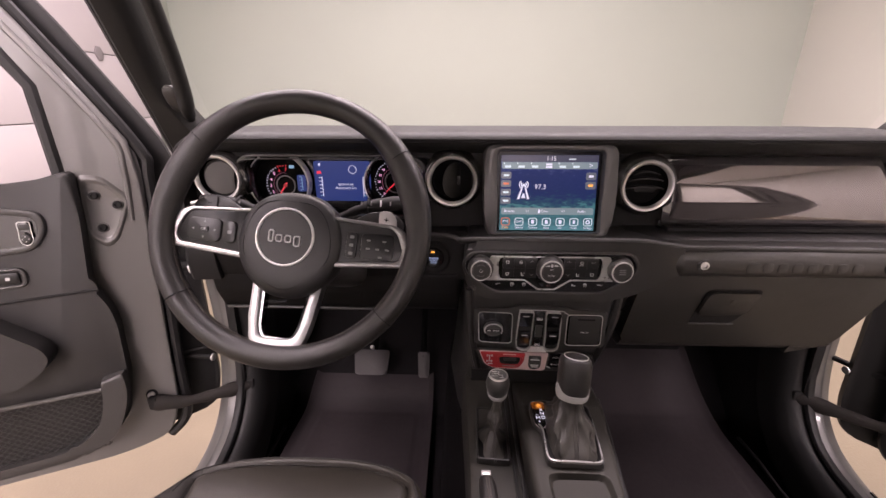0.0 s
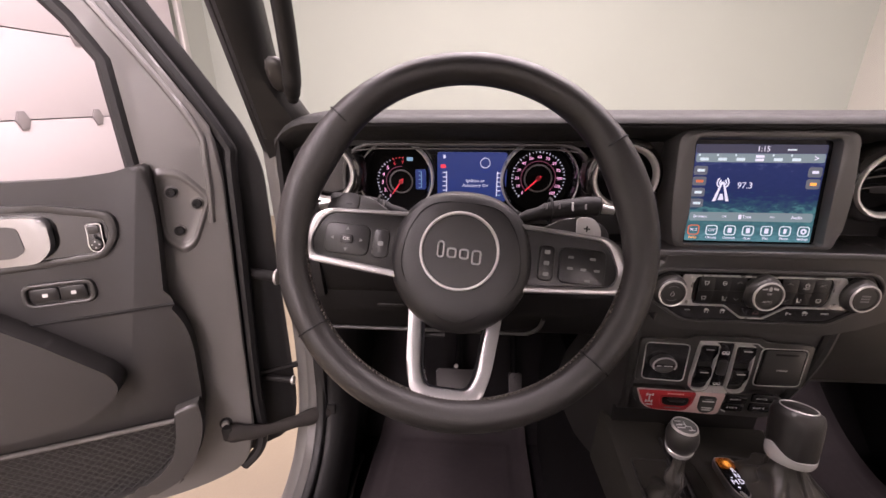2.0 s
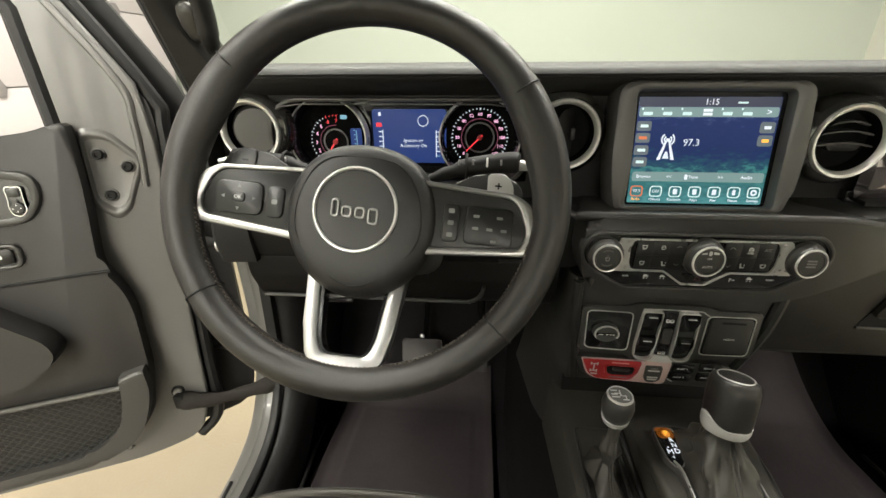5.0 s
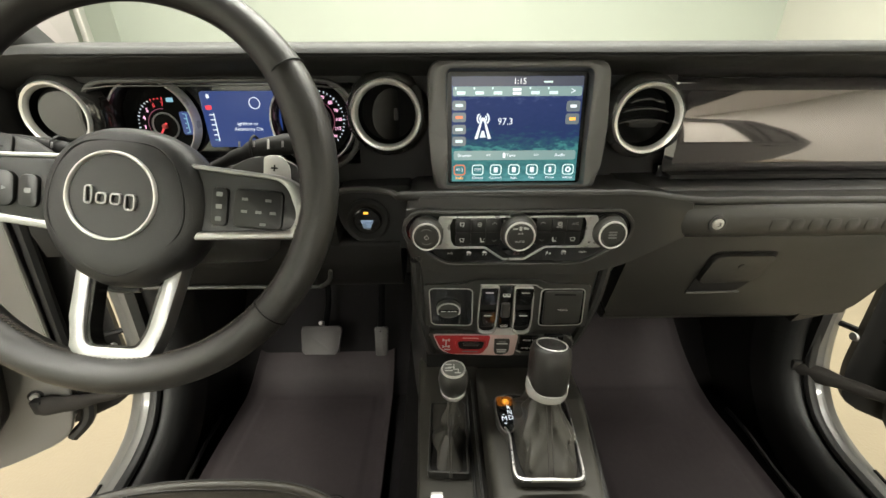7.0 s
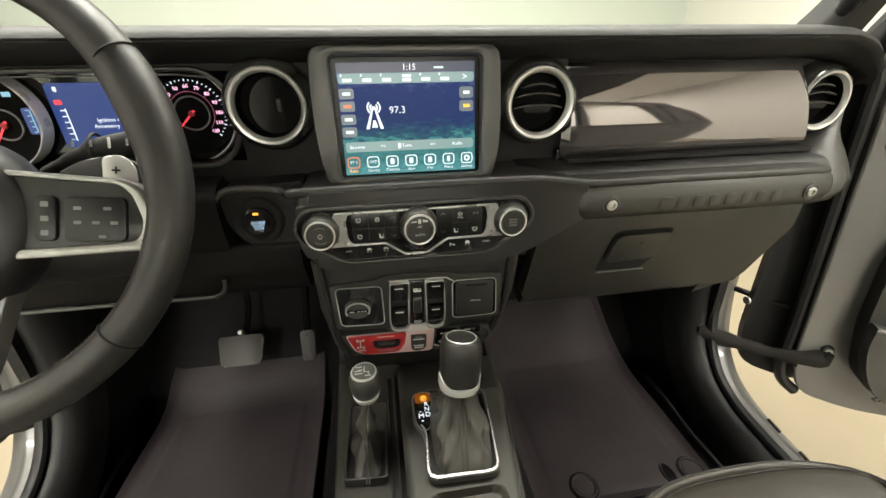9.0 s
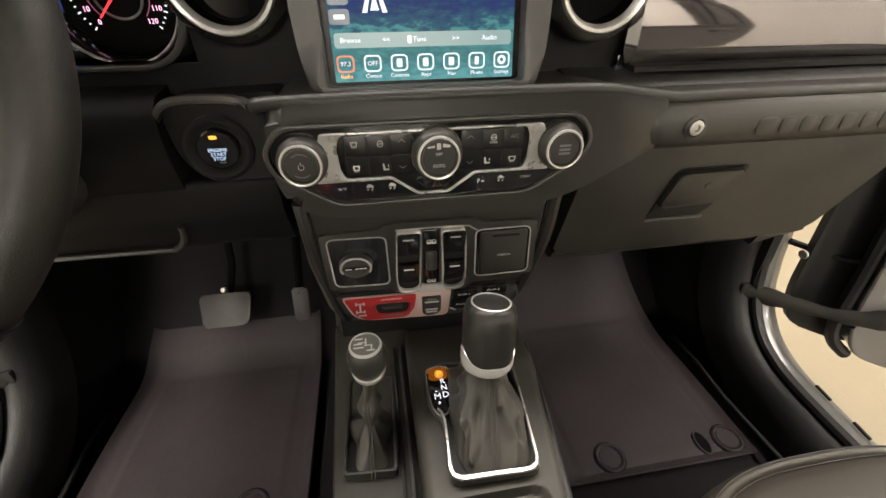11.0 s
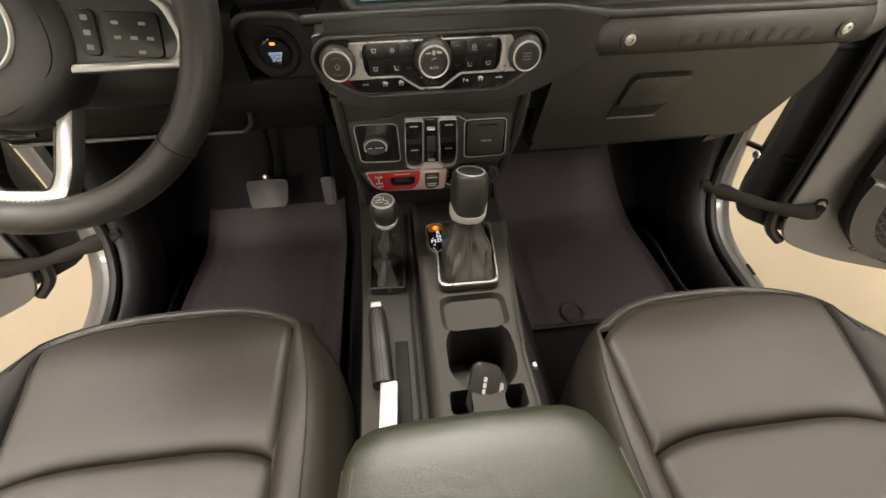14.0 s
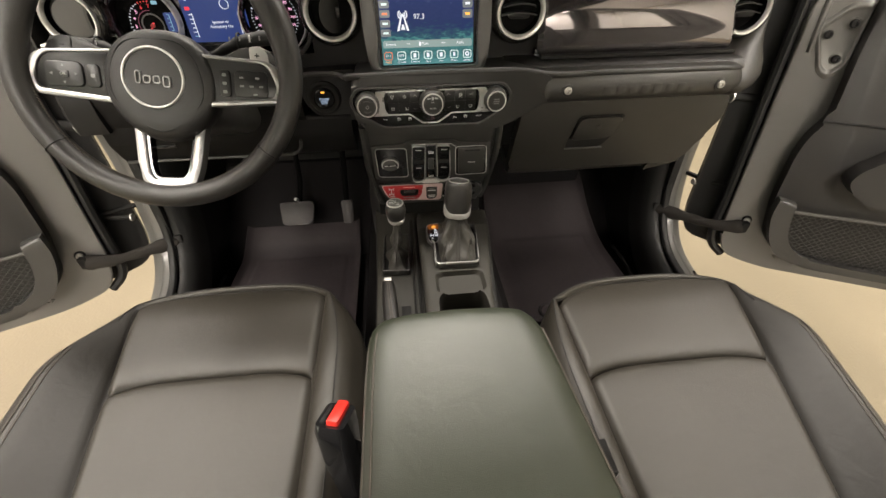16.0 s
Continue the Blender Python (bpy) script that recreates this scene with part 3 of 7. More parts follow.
    for k in (-1, 1):
        key = part("lock_key", prism(rrect(0.037, 0.024, 0.005, 3, 0.203 + k * 0.019, 1.060), 0.034, 0.038, m, 0.002), KEYBLACK, lock)
        part("lock_mark", prism(rrect(0.007, 0.006, 0.001, 2, 0.203 + k * 0.019, 1.060), 0.038, 0.0384, m), PALE, lock)
    # bulging arm pad, speaker grille and net pocket
    pad = rounded([(0.93, 1.062), (0.315, 1.064), (0.225, 0.990), (0.146, 0.918), (0.135, 0.890), (0.153, 0.864), (0.193, 0.838), (0.264, 0.830), (0.93, 0.830)], [0, 0.03, 0.01, 0.018, 0.016, 0.016, 0.03, 0.03, 0], 7)
    part("arm_pad", prism(pad, 0.030, 0.082, m, 0.020, 5), DOORTRIM, d, "padded armrest wedge", 60)
    part("pad_seam", tube([m @ Vector(p) for p in ((0.93, 1.046, 0.0795), (0.32, 1.048, 0.0795), (0.235, 0.978, 0.0795), (0.172, 0.920, 0.079))], 0.0016, 6), DARK, d)
    # broad moulded frame of the net pocket
    outside = smooth_path([(0.031, 0.815, 0), (0.029, 0.765, 0), (0.045, 0.705, 0), (0.072, 0.662, 0), (0.115, 0.638, 0), (0.18, 0.627, 0), (0.45, 0.624, 0), (0.93, 0.624, 0)], 4)
    inside = smooth_path([(0.072, 0.806, 0), (0.074, 0.765, 0), (0.083, 0.722, 0), (0.100, 0.690, 0), (0.132, 0.665, 0), (0.19, 0.650, 0), (0.45, 0.646, 0), (0.93, 0.646, 0)], 4)
    part("pocket_rim", prism([(p.x, p.y) for p in outside] + [(p.x, p.y) for p in inside[::-1]], 0.030, 0.058, m, 0.007, 3), HARD, d, "moulded pocket rim", 60)
    part("pocket_edge", tube([m @ Vector(p) for p in ((0.075, 0.783, 0.050), (0.35, 0.790, 0.054), (0.93, 0.790, 0.054))], 0.0045, 8), HEM, d, "grey elastic hem of the net pocket")
    part("pocket_backing", prism([(0.08, 0.78), (0.085, 0.68), (0.15, 0.642), (0.93, 0.632), (0.93, 0.785)], 0.034, 0.037, m), DOORTRIM, d)
    net = bmesh.new()
    for fam in (0.85, -0.85):
        for k in range(0, 64):
            x0 = -0.12 + 0.0165 * k
            if fam > 0:
                seg = [(x0, 0.635), (x0 + 0.15 / fam, 0.785)]
            else:
                seg = [(x0, 0.785), (x0 + 0.15 / 0.85, 0.635)]
            (xa, ya), (xb, yb) = seg
            lo = 0.082
            if xb <= lo or xb >= 0.93:
                continue
            if xa < lo:
                t = (lo - xa) / (xb - xa)
                xa, ya = lo, ya + t * (yb - ya)
            tube([m @ Vector((xa, ya, 0.042)), m @ Vector((xb, yb, 0.044))], 0.0013, 5, bm=net)
    tagged(part("pocket_net", net, HARD, d, "black stretch net"), kind="stuff")
    # hinge reinforcement dimple and bolts
    dim = rounded([(0.047, 1.245), (0.010, 1.240), (-0.03, 1.195), (0.002, 1.118), (0.022, 1.105), (0.048, 1.13)], 0.014, 5)
    dc = Vector((0.016, 1.178))
    part("dimple", loft([[m @ Vector((dc.x + (x - dc.x) * k, dc.y + (y - dc.y) * k, h)) for x, y in dim] for k, h in ((1.16, 0.0004), (1.08, 0.004), (1.02, 0.0055), (0.96, 0.0045), (0.90, 0.0015), (0.86, 0.0008))]), PAINT, d, "pressed hinge dimple", 60)
    for x, y in ((0.028, 1.210), (-0.010, 1.187), (0.024, 1.140)):
        part("washer", lathe([(0.0115, 0), (0.0115, 0.002), (0.0105, 0.003), (0, 0.003)], at(m, x, y), 18), PAINT, d)
        screw(0.0085, at(m, x, y, 0.003), d, mat=DARK)
    screw(0.008, at(m, 0.0, 0.718, 0.003), d)
    part("bolt_plate", lathe([(0.0125, 0), (0.0125, 0.002), (0.011, 0.003), (0, 0.003)], at(m, 0.0, 0.718), 18), DARK, d)
    # folding fabric check strap to the body
    st = thing("door_check_strap", s * 0.74, 0.90, 0.67, "black fabric sleeve door check strap", "check strap", "door check straps")
    end = m @ Vector((-0.005, 0.700, 0.012))
    a0 = Vector((s * 0.725, 0.905, 0.672))
    pts = smooth_path([a0, a0.lerp(end, 0.3) + Vector((0, -0.004, -0.006)), a0.lerp(end, 0.7) + Vector((0, -0.006, -0.010)), end], 6)
    part("sleeve", tube(pts, [0.0125 + 0.0025 * math.sin(9 * i / len(pts)) + 0.001 * math.sin(31 * i / len(pts)) for i in range(len(pts))], 12, flat=1.35), STRAP, st, "creased black fabric sleeve")
    part("end_clip", box(0.022, 0.018, 0.034, pose(end.x, end.y, end.z), 0.004), DARK, st)
    part("body_clip", box(0.03, 0.026, 0.044, pose(a0.x, a0.y, a0.z), 0.006), DARK, st)
    # hinges between door and post
    for z, r in ((0.779, 0.0065), (1.03, 0.011)):
        hs = part("hinge_pin", tube([m @ Vector((-0.06, z, -0.06)), Vector((s * 0.790, 0.872, z))], r, 10), DARK, d, "black hinge arm")
        part("pin_end", lathe([(r * 1.5, 0), (r * 1.4, 0.004), (r * 0.7, 0.006), (0, 0.006)], Matrix(((0, 0, -s, s * 0.792), (1, 0, 0, 0.872), (0, 1, 0, z), (0, 0, 0, 1))), 16), ZINC, hs, "bright pin head")
    part("harness", tube(smooth_path([m @ Vector((-0.05, 0.80, -0.03)), m @ Vector((-0.09, 0.79, -0.05)), (s * 0.775, 0.93, 0.79)], 6), 0.007, 8), DARK, d, "black wiring grommet")
    return d


front_door(-1, -0.915, 0.739)
front_door(1, 0.900, 0.688)

# rear door on the passenger side, standing open; the gloss trim mirrors it
rd = thing("rear_door", 0.80, -0.38, 0.55, "grey painted rear car door with window, standing open", "car door")
RDM = Matrix.Translation((0.80, -0.40, 0.0)) @ pose(0, 0, 0, 0, 0, -16) @ pose(0, 0, 0, 90, 0, 0) @ Matrix.Diagonal((1.2, 1, 1, 1))
rd_o = [(0.0, 0.56), (0.46, 0.56), (0.62, 0.72), (0.72, 0.98), (0.76, 1.20), (0.66, 1.52), (0.52, 1.80), (0.04, 1.84), (0.0, 1.20)]
rd_w = [(0.06, 1.24), (0.50, 1.24), (0.40, 1.74), (0.07, 1.77)]
part("panel", plate(rounded(rd_o, 0.04, 3), rounded(rd_w, 0.03, 3), -0.03, 0.03, RDM), PAINT, rd, "grey painted door skin")
part("belt_seal", box(0.70, 0.022, 0.012, at(RDM, 0.36, 1.21, -0.034), 0.004), SEAL, rd)
part("quarter_frame", tube([at(RDM, *p, -0.032).translation for p in ((0.53, 1.25), (0.68, 1.25), (0.60, 1.52), (0.46, 1.74), (0.53, 1.25))], 0.010, 8), SEAL, rd, "black quarter window seal")
part("door_handle", box(0.16, 0.03, 0.03, at(RDM, 0.58, 1.13, -0.042), 0.008), HARD, rd, "black outer door handle")

# ---- dashboard ----
dash = thing("dashboard", 0, 0.85, 1.06, "black soft-touch dashboard with rounded brow and grey gloss trim", "dashboard")


def brow(x):
    """Section of the top pad at x, closing down towards its rounded ends."""
    e = max(0.0, (abs(x) - (0.632 if x < 0 else 0.625)) / (0.075 if x < 0 else 0.112))
    k = 1 - math.sqrt(max(0.0, 1 - min(1, e) ** 2))
    top = 1.347 - (0.050 if x < 0 else 0.066) * k
    y0 = 0.748 + 0.02 * k
    return [(x, 1.03, top - 0.004), (x, 0.86, top + 0.003), (x, 0.79, top + 0.001), (x, y0 + 0.014, top - 0.002), (x, y0 + 0.004, top - 0.006), (x, y0, top - 0.012), (x, y0 + 0.003, top - 0.018), (x, y0 + 0.012, top - 0.025), (x, 0.785, 1.309 - 0.05 * k), (x, 0.80, 1.304 - 0.05 * k), (x, 1.03, 1.25)]


xs = [-0.7065, -0.703, -0.697, -0.686, -0.67, -0.65, -0.62] + [-0.59 + 0.05 * i for i in range(25)] + [0.625, 0.650, 0.675, 0.695, 0.712, 0.724, 0.732, 0.7365]
part("top_pad", loft([brow(x) for x in xs]), BROW, dash, "soft black padded brow")
part("brow_seam", tube([(x, 0.7485 + 0.02 * (1 - math.sqrt(max(0, 1 - min(1, max(0, (abs(x) - 0.6) / 0.075)) ** 2))), 1.331) for x in [-0.60 + 0.06 * i for i in range(21)]], 0.0012, 5), DARK, dash)
FY = 0.792
for x0, x1, z0, z1 in ((-0.69, -0.607, 1.155, 1.306), (-0.222, 0.232, 1.155, 1.306), (-0.607, -0.222, 1.155, 1.184), (-0.607, -0.222, 1.298, 1.312)):
    part("fascia", bounds(x0, x1, FY, 0.86, z0, z1), DARK, dash)
part("fascia", bounds(0.232, 0.725, 0.810, 0.86, 1.155, 1.306), DARK, dash)
part("cluster_recess", bounds(-0.62, -0.21, 0.845, 0.87, 1.15, 1.32), PIANO, dash)
e = 0.022
col = loft([[(-(0.672 + e), y0, z), (-(0.686 + e), y0 + 0.014, z), (-(0.690 + e), 0.80, z), (-(0.690 + e), 0.93, z), (xi, 0.93, z), (xi, y0 + 0.026, z), (xi - 0.002, y0 + 0.004, z)] for z, y0, xi in ((1.06, 0.735, -0.64), (1.10, 0.728, -0.64), (1.15, 0.735, -0.645), (1.185, 0.748, -0.672), (1.20, 0.752, -0.691), (1.26, 0.756, -0.691), (1.31, 0.756, -0.691))])
part("end_cap", col, DARK, dash)
bol = []
for z, x0, x1, y0 in ((1.302, 0.722, 0.735, 0.800), (1.285, 0.722, 0.738, 0.797), (1.245, 0.722, 0.740, 0.794), (1.215, 0.718, 0.741, 0.788), (1.195, 0.700, 0.741, 0.778), (1.180, 0.676, 0.740, 0.764), (1.165, 0.652, 0.738, 0.746), (1.148, 0.634, 0.734, 0.727), (1.130, 0.625, 0.724, 0.708), (1.112, 0.625, 0.708, 0.702), (1.098, 0.630, 0.690, 0.706), (1.088, 0.636, 0.672, 0.722)):
    w = x1 - x0
    bol.append([(x0, 0.87, z), (x0, y0 + 0.022, z), (x0 + 0.14 * w, y0 + 0.007, z), (x0 + 0.36 * w, y0, z), (x0 + 0.60 * w, y0 + 0.002, z), (x0 + 0.80 * w, y0 + 0.010, z), (x0 + 0.94 * w, y0 + 0.026, z), (x1, y0 + 0.050, z), (x1, 0.87, z)])
part("end_moulding", loft(bol), HANDLE, dash, "soft black end moulding sweeping into the grab handle", 75)
for sd in (-1, 1):
    for k in range(5):
        part("end_slot", box(0.006, 0.016, 0.010, pose(-0.7135 if sd < 0 else 0.7395, 0.835, 1.215 + 0.016 * k, 0, 0, 0), 0.002), DARK, dash)

# lower roll of the dashboard, left of the stack and under the trim
roll_l = [(0.86, 1.165), (0.80, 1.165), (0.755, 1.160), (0.742, 1.148), (0.738, 1.12), (0.742, 1.09), (0.750, 1.06), (0.86, 1.05)]
# Left roll takes the shaded black, the right one the plain soft black.
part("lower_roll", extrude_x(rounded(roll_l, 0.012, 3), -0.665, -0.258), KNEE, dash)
roll_r = [(0.86, 1.168), (0.80, 1.168), (0.735, 1.160), (0.722, 1.146), (0.735, 1.10), (0.765, 1.085), (0.86, 1.08)]
part("lower_roll", extrude_x(rounded(roll_r, 0.010, 3), 0.16, 0.665), SOFT, dash)
part("shelf_line", extrude_x([(0.80, 1.169), (0.757, 1.166), (0.757, 1.172), (0.80, 1.175)], 0.235, 0.655), DARK, dash)
# knee panel below the wheel
knee = [(0.86, 1.075), (0.748, 1.075), (0.752, 1.03), (0.775, 0.985), (0.79, 0.972), (0.86, 0.985)]
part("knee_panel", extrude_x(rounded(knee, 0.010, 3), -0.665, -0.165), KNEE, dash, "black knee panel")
part("knee_edge", tube(smooth_path([(-0.66, 0.774, 0.981), (-0.48, 0.774, 0.981), (-0.325, 0.772, 0.981), (-0.300, 0.766, 0.986), (-0.284, 0.758, 1.002), (-0.279, 0.752, 1.022)], 5), 0.0035, 8), HARD, dash, "lighter edge of the knee panel")
part("underside", bounds(-0.70, 0.70, 0.86, 1.31, 0.97, 1.26), DARK, dash)
part("vent_slot", box(0.05, 0.004, 0.006, pose(-0.53, 0.742, 1.045, 12), 0.001), DARK, dash)
# gloss trim strip in front of the passenger
def trim_face(u, v):
    x, z = 0.233 + (0.412 - 0.030 * v) * u, 1.180 + 0.111 * v
    e = min(u, 1 - u) * 0.390, min(v, 1 - v) * 0.113
    rnd = 0.006 * max(0, 1 - min(e) / 0.008) ** 2
    return (x, 0.775 + rnd + 0.111 * (-0.14 * v + 0.367 * v * v), z)
part("trim_strip", sheet(trim_face, 60, 30, 0.012), TRIMGLOSS, dash, "gloss grey metallic trim strip with soft reflections")
# Silver accent modelled only along the left, where its highlight shows.
part("trim_edge", tube([(0.236, 0.786, 1.270), (0.228, 0.792, 1.2945), (0.34, 0.794, 1.2945), (0.40, 0.795, 1.2945)], 0.0020, 6), SATIN, dash)
part("trim_gap", bounds(0.225, 0.655, 0.778, 0.795, 1.160, 1.182, 0.002), PIANO, dash)
# glove box
GM = Matrix.Translation((0, 0, 0)) @ face(0.0, 0.768, 1.075, -13)
gb = part("glove_box_door", prism(rounded([(0.215, 0.0), (0.70, 0.0), (0.715, -0.06), (0.672, -0.180), (0.645, -0.196), (0.215, -0.196), (0.203, -0.18)], 0.012), -0.03, 0.0, GM, 0.004, 2), GLOVE, dash, "black glove box lid")
roll = []
for x, k in ((0.206, 0.7), (0.212, 0.95), (0.225, 1.0), (0.40, 1.0), (0.60, 1.0), (0.650, 0.9), (0.668, 0.6)):
    roll.append([GM @ Vector((x, -0.190, -0.002))] + [GM @ Vector((x, -0.192 - 0.040 * k * math.sin(radians(a)), -0.002 - 0.050 * (1 - math.cos(radians(a))))) for a in (8, 20, 32, 45, 58, 70, 82, 90)] + [GM @ Vector((x, -0.190 - 0.034 * k, -0.10)), GM @ Vector((x, -0.190, -0.10))])
part("lid_roll", loft(roll), GLOVE, gb, "", 60)
# Thin matt black plate paints the shade inside the latch recess.
part("latch_recess", prism(rounded([(0.350, -0.040), (0.464, -0.040), (0.448, -0.098), (0.428, -0.132), (0.338, -0.132)], [0.016, 0.012, 0.02, 0.02, 0.006]), 0.0, 0.0010, GM), DARK, gb, "dark latch recess")
part("latch", prism(rounded([(0.354, -0.044), (0.458, -0.043), (0.445, -0.100), (0.343, -0.104)], [0.014, 0.012, 0.018, 0.010]), 0.001, 0.0095, GM, 0.004, 3), GLOVE, gb, "black glove box latch")
part("latch_lock", lathe([(0.0055, 0), (0.0055, 0.0012), (0.0035, 0.0016), (0, 0.0008)], at(GM, 0.404, -0.066, 0.0095), 18), HARD, gb)
part("latch_lip", tube([GM @ Vector(p) for p in ((0.337, -0.1325, 0.002), (0.380, -0.1325, 0.0025), (0.432, -0.1325, 0.002))], 0.0026, 6), GREYPL, gb)
part("side_bolster", loft([[(0.62, 0.79, 1.085), (0.70, 0.79, 1.085), (0.70, 0.86, 1.085), (0.62, 0.86, 1.085)], [(0.60, 0.80, 0.95), (0.71, 0.81, 0.95), (0.71, 0.87, 0.95), (0.60, 0.87, 0.95)], [(0.58, 0.82, 0.86), (0.66, 0.83, 0.87), (0.66, 0.88, 0.87), (0.58, 0.88, 0.86)]]), SOFT, dash)

# ---- grab handle bar ----
grab = thing("grab_handle", 0.43, 0.70, 1.09, "black moulded passenger grab handle with raised lettering", "grab handle")
gp = [(0.795, 1.150), (0.715, 1.158), (0.695, 1.152), (0.685, 1.138), (0.684, 1.115), (0.694, 1.100), (0.715, 1.094), (0.795, 1.095)]
rings = []
for x, k in ((0.226, 0.006), (0.232, 0.001), (0.24, 0.0), (0.30, 0), (0.45, 0), (0.60, 0), (0.630, 0.004), (0.648, 0.014), (0.66, 0.030)):
    rings.append([(x, y + k, z - k * (0.3 if z > 1.12 else -0.3)) for y, z in rounded(gp, 0.008, 2)])
part("bar", loft(rings), HANDLE, grab)
for x in (0.272, 0.594):
    bm_m = face(x, 0.6845, 1.125)
    cup = part("bolt_cup", lathe([(0.0125, 0.0), (0.0125, 0.002), (0.0095, 0.0028), (0.008, 0.001), (0, 0.001)], bm_m, 20), HARD, grab)
    part("bolt", lathe([(0.0078, 0.001), (0.0078, 0.003), (0.006, 0.0042), (0.0035, 0.0042), (0.003, 0.002), (0, 0.002)], bm_m, 16), ZINC, grab, "zinc hex bolt")
for k, w in enumerate((0.024, 0.018, 0.018, 0.018, 0.018, 0.016, 0.018, 0.018)):
    part("letter_bar", prism(rrect(w, 0.018, 0.005, 3), 0, 0.0007, face(0.358 + 0.0255 * k, 0.6845, 1.122), 0.0006), HANDLE, grab)


# ---- air vents ----


def air_vent(x, z, closed_flap, y=0.792, r=0.050, turn=0.0, tilt=33):
    m = face(x, y, z) @ pose(0, 0, 0, 0, turn, 0)
    v = thing("air_vent", x, y, z, "round air vent, silver ring, " + ("closed by tilted flap" if closed_flap else "dark slats inside"), "air vent", "dashboard air vents")
    part("surround", lathe([(r + 0.010, -0.006), (r + 0.0095, 0.006), (r + 0.007, 0.014), (r + 0.004, 0.020), (r - 0.001, 0.023), (r - 0.003, 0.02)], m, 48), SURROUND, v, "gloss black surround")
    part("ring", lathe([(r - 0.002, 0.018), (r - 0.002, 0.0255), (r - 0.0035, 0.0275), (r - 0.0065, 0.0265), (r - 0.0100, 0.021), (r - 0.0105, 0.012)], m, 56), SATIN, v, "satin silver ring")
    # Barrel shade is put into its near-black colour.
    part("barrel", lathe([(r - 0.0104, 0.020), (r - 0.0125, 0.002), (r - 0.016, 0.0015), (0, 0.0015)], m, 40), NEARBLACK, v)
    if closed_flap:
        # Turned flap gets a darker plastic, facing flap a lighter: shading by material.
        part("flap", lathe([(0, -0.001), (r - 0.017, -0.001), (r - 0.016, 0.001), (0, 0.0022)], at(m, 0.004, 0, 0.012) @ pose(0, 0, 0, 0, tilt, 0), 40), SOFT if tilt > 20 else GREYPL, v)
        if tilt > 20:
            part("tab", box(0.006, 0.016, 0.006, at(m, 0.012, 0, 0.013), 0.002), HARD, v)
    else:
        # three thin arched slats, the lowest with a wide tongue
        for yy, q in ((0.021, 0.74), (0.009, 0.86), (-0.006, 0.94)):
            w = q * math.sqrt((r - 0.0115) ** 2 - yy * yy)
            up = [(w * k / 6, yy + 0.0045 * (1 - (k / 6) ** 2)) for k in range(-6, 7)]
            part("slat", prism(up + [(x, y - 0.0022) for x, y in up[::-1]], 0.003, 0.0165, m, 0.0006), SOFT, v)
        part("tab", prism(rounded([(-0.022, -0.004), (0.022, -0.004), (0.018, -0.013), (-0.018, -0.013)], 0.005, 4), 0.004, 0.0150, m, 0.003), DARK, v)
    return v


air_vent(-0.633, 1.257, True, 0.800, 0.048, 0, 10)
air_vent(-0.176, 1.257, True, 0.790, 0.050, 0, 50)
air_vent(0.180, 1.253, False, 0.774, 0.049)
air_vent(0.671, 1.240, False, 0.804, 0.048, 2)

# ---- instrument cluster ----
NAVY = glow("display_blue", (0.018, 0.045, 0.20), 0.85)
WHITEG = glow("display_white", (0.85, 0.9, 1.0), 0.95)
PINKG = glow("dial_numeral", (1.0, 0.50, 0.74), 1.6)
REDG = glow("dial_red", (1.0, 0.05, 0.07), 1.0)
ARCG = glow("dial_arc", (0.8, 0.2, 0.35), 0.25)
AMBER = glow("amber_light", (1.0, 0.42, 0.05), 1.4)
CYANG = glow("display_cyan", (0.35, 0.7, 0.9), 0.6)
cluster = thing("instrument_cluster", -0.412, 0.84, 1.18, "instrument cluster with two round dials and blue display", "instrument cluster")
part("back_panel", bounds(-0.606, -0.223, 0.838, 0.844, 1.180, 1.302), PIANO, cluster)
part("hood_rim", rim(rrect(0.392, 0.126, 0.05, 6, -0.4145, 1.241), rrect(0.378, 0.114, 0.045, 6, -0.4145, 1.241), -0.84, -0.783, Matrix(((1, 0, 0, 0), (0, 0, -1, 0), (0, 1, 0, 0), (0, 0, 0, 1))), 0.002), HARD, cluster)
part("hood_line", tube([(-0.60, 0.783, 1.282), (-0.585, 0.781, 1.292), (-0.55, 0.780, 1.2955), (-0.28, 0.780, 1.2955), (-0.24, 0.781, 1.291)], 0.0012, 6), GREYPL, cluster, "thin grey line under the hood")


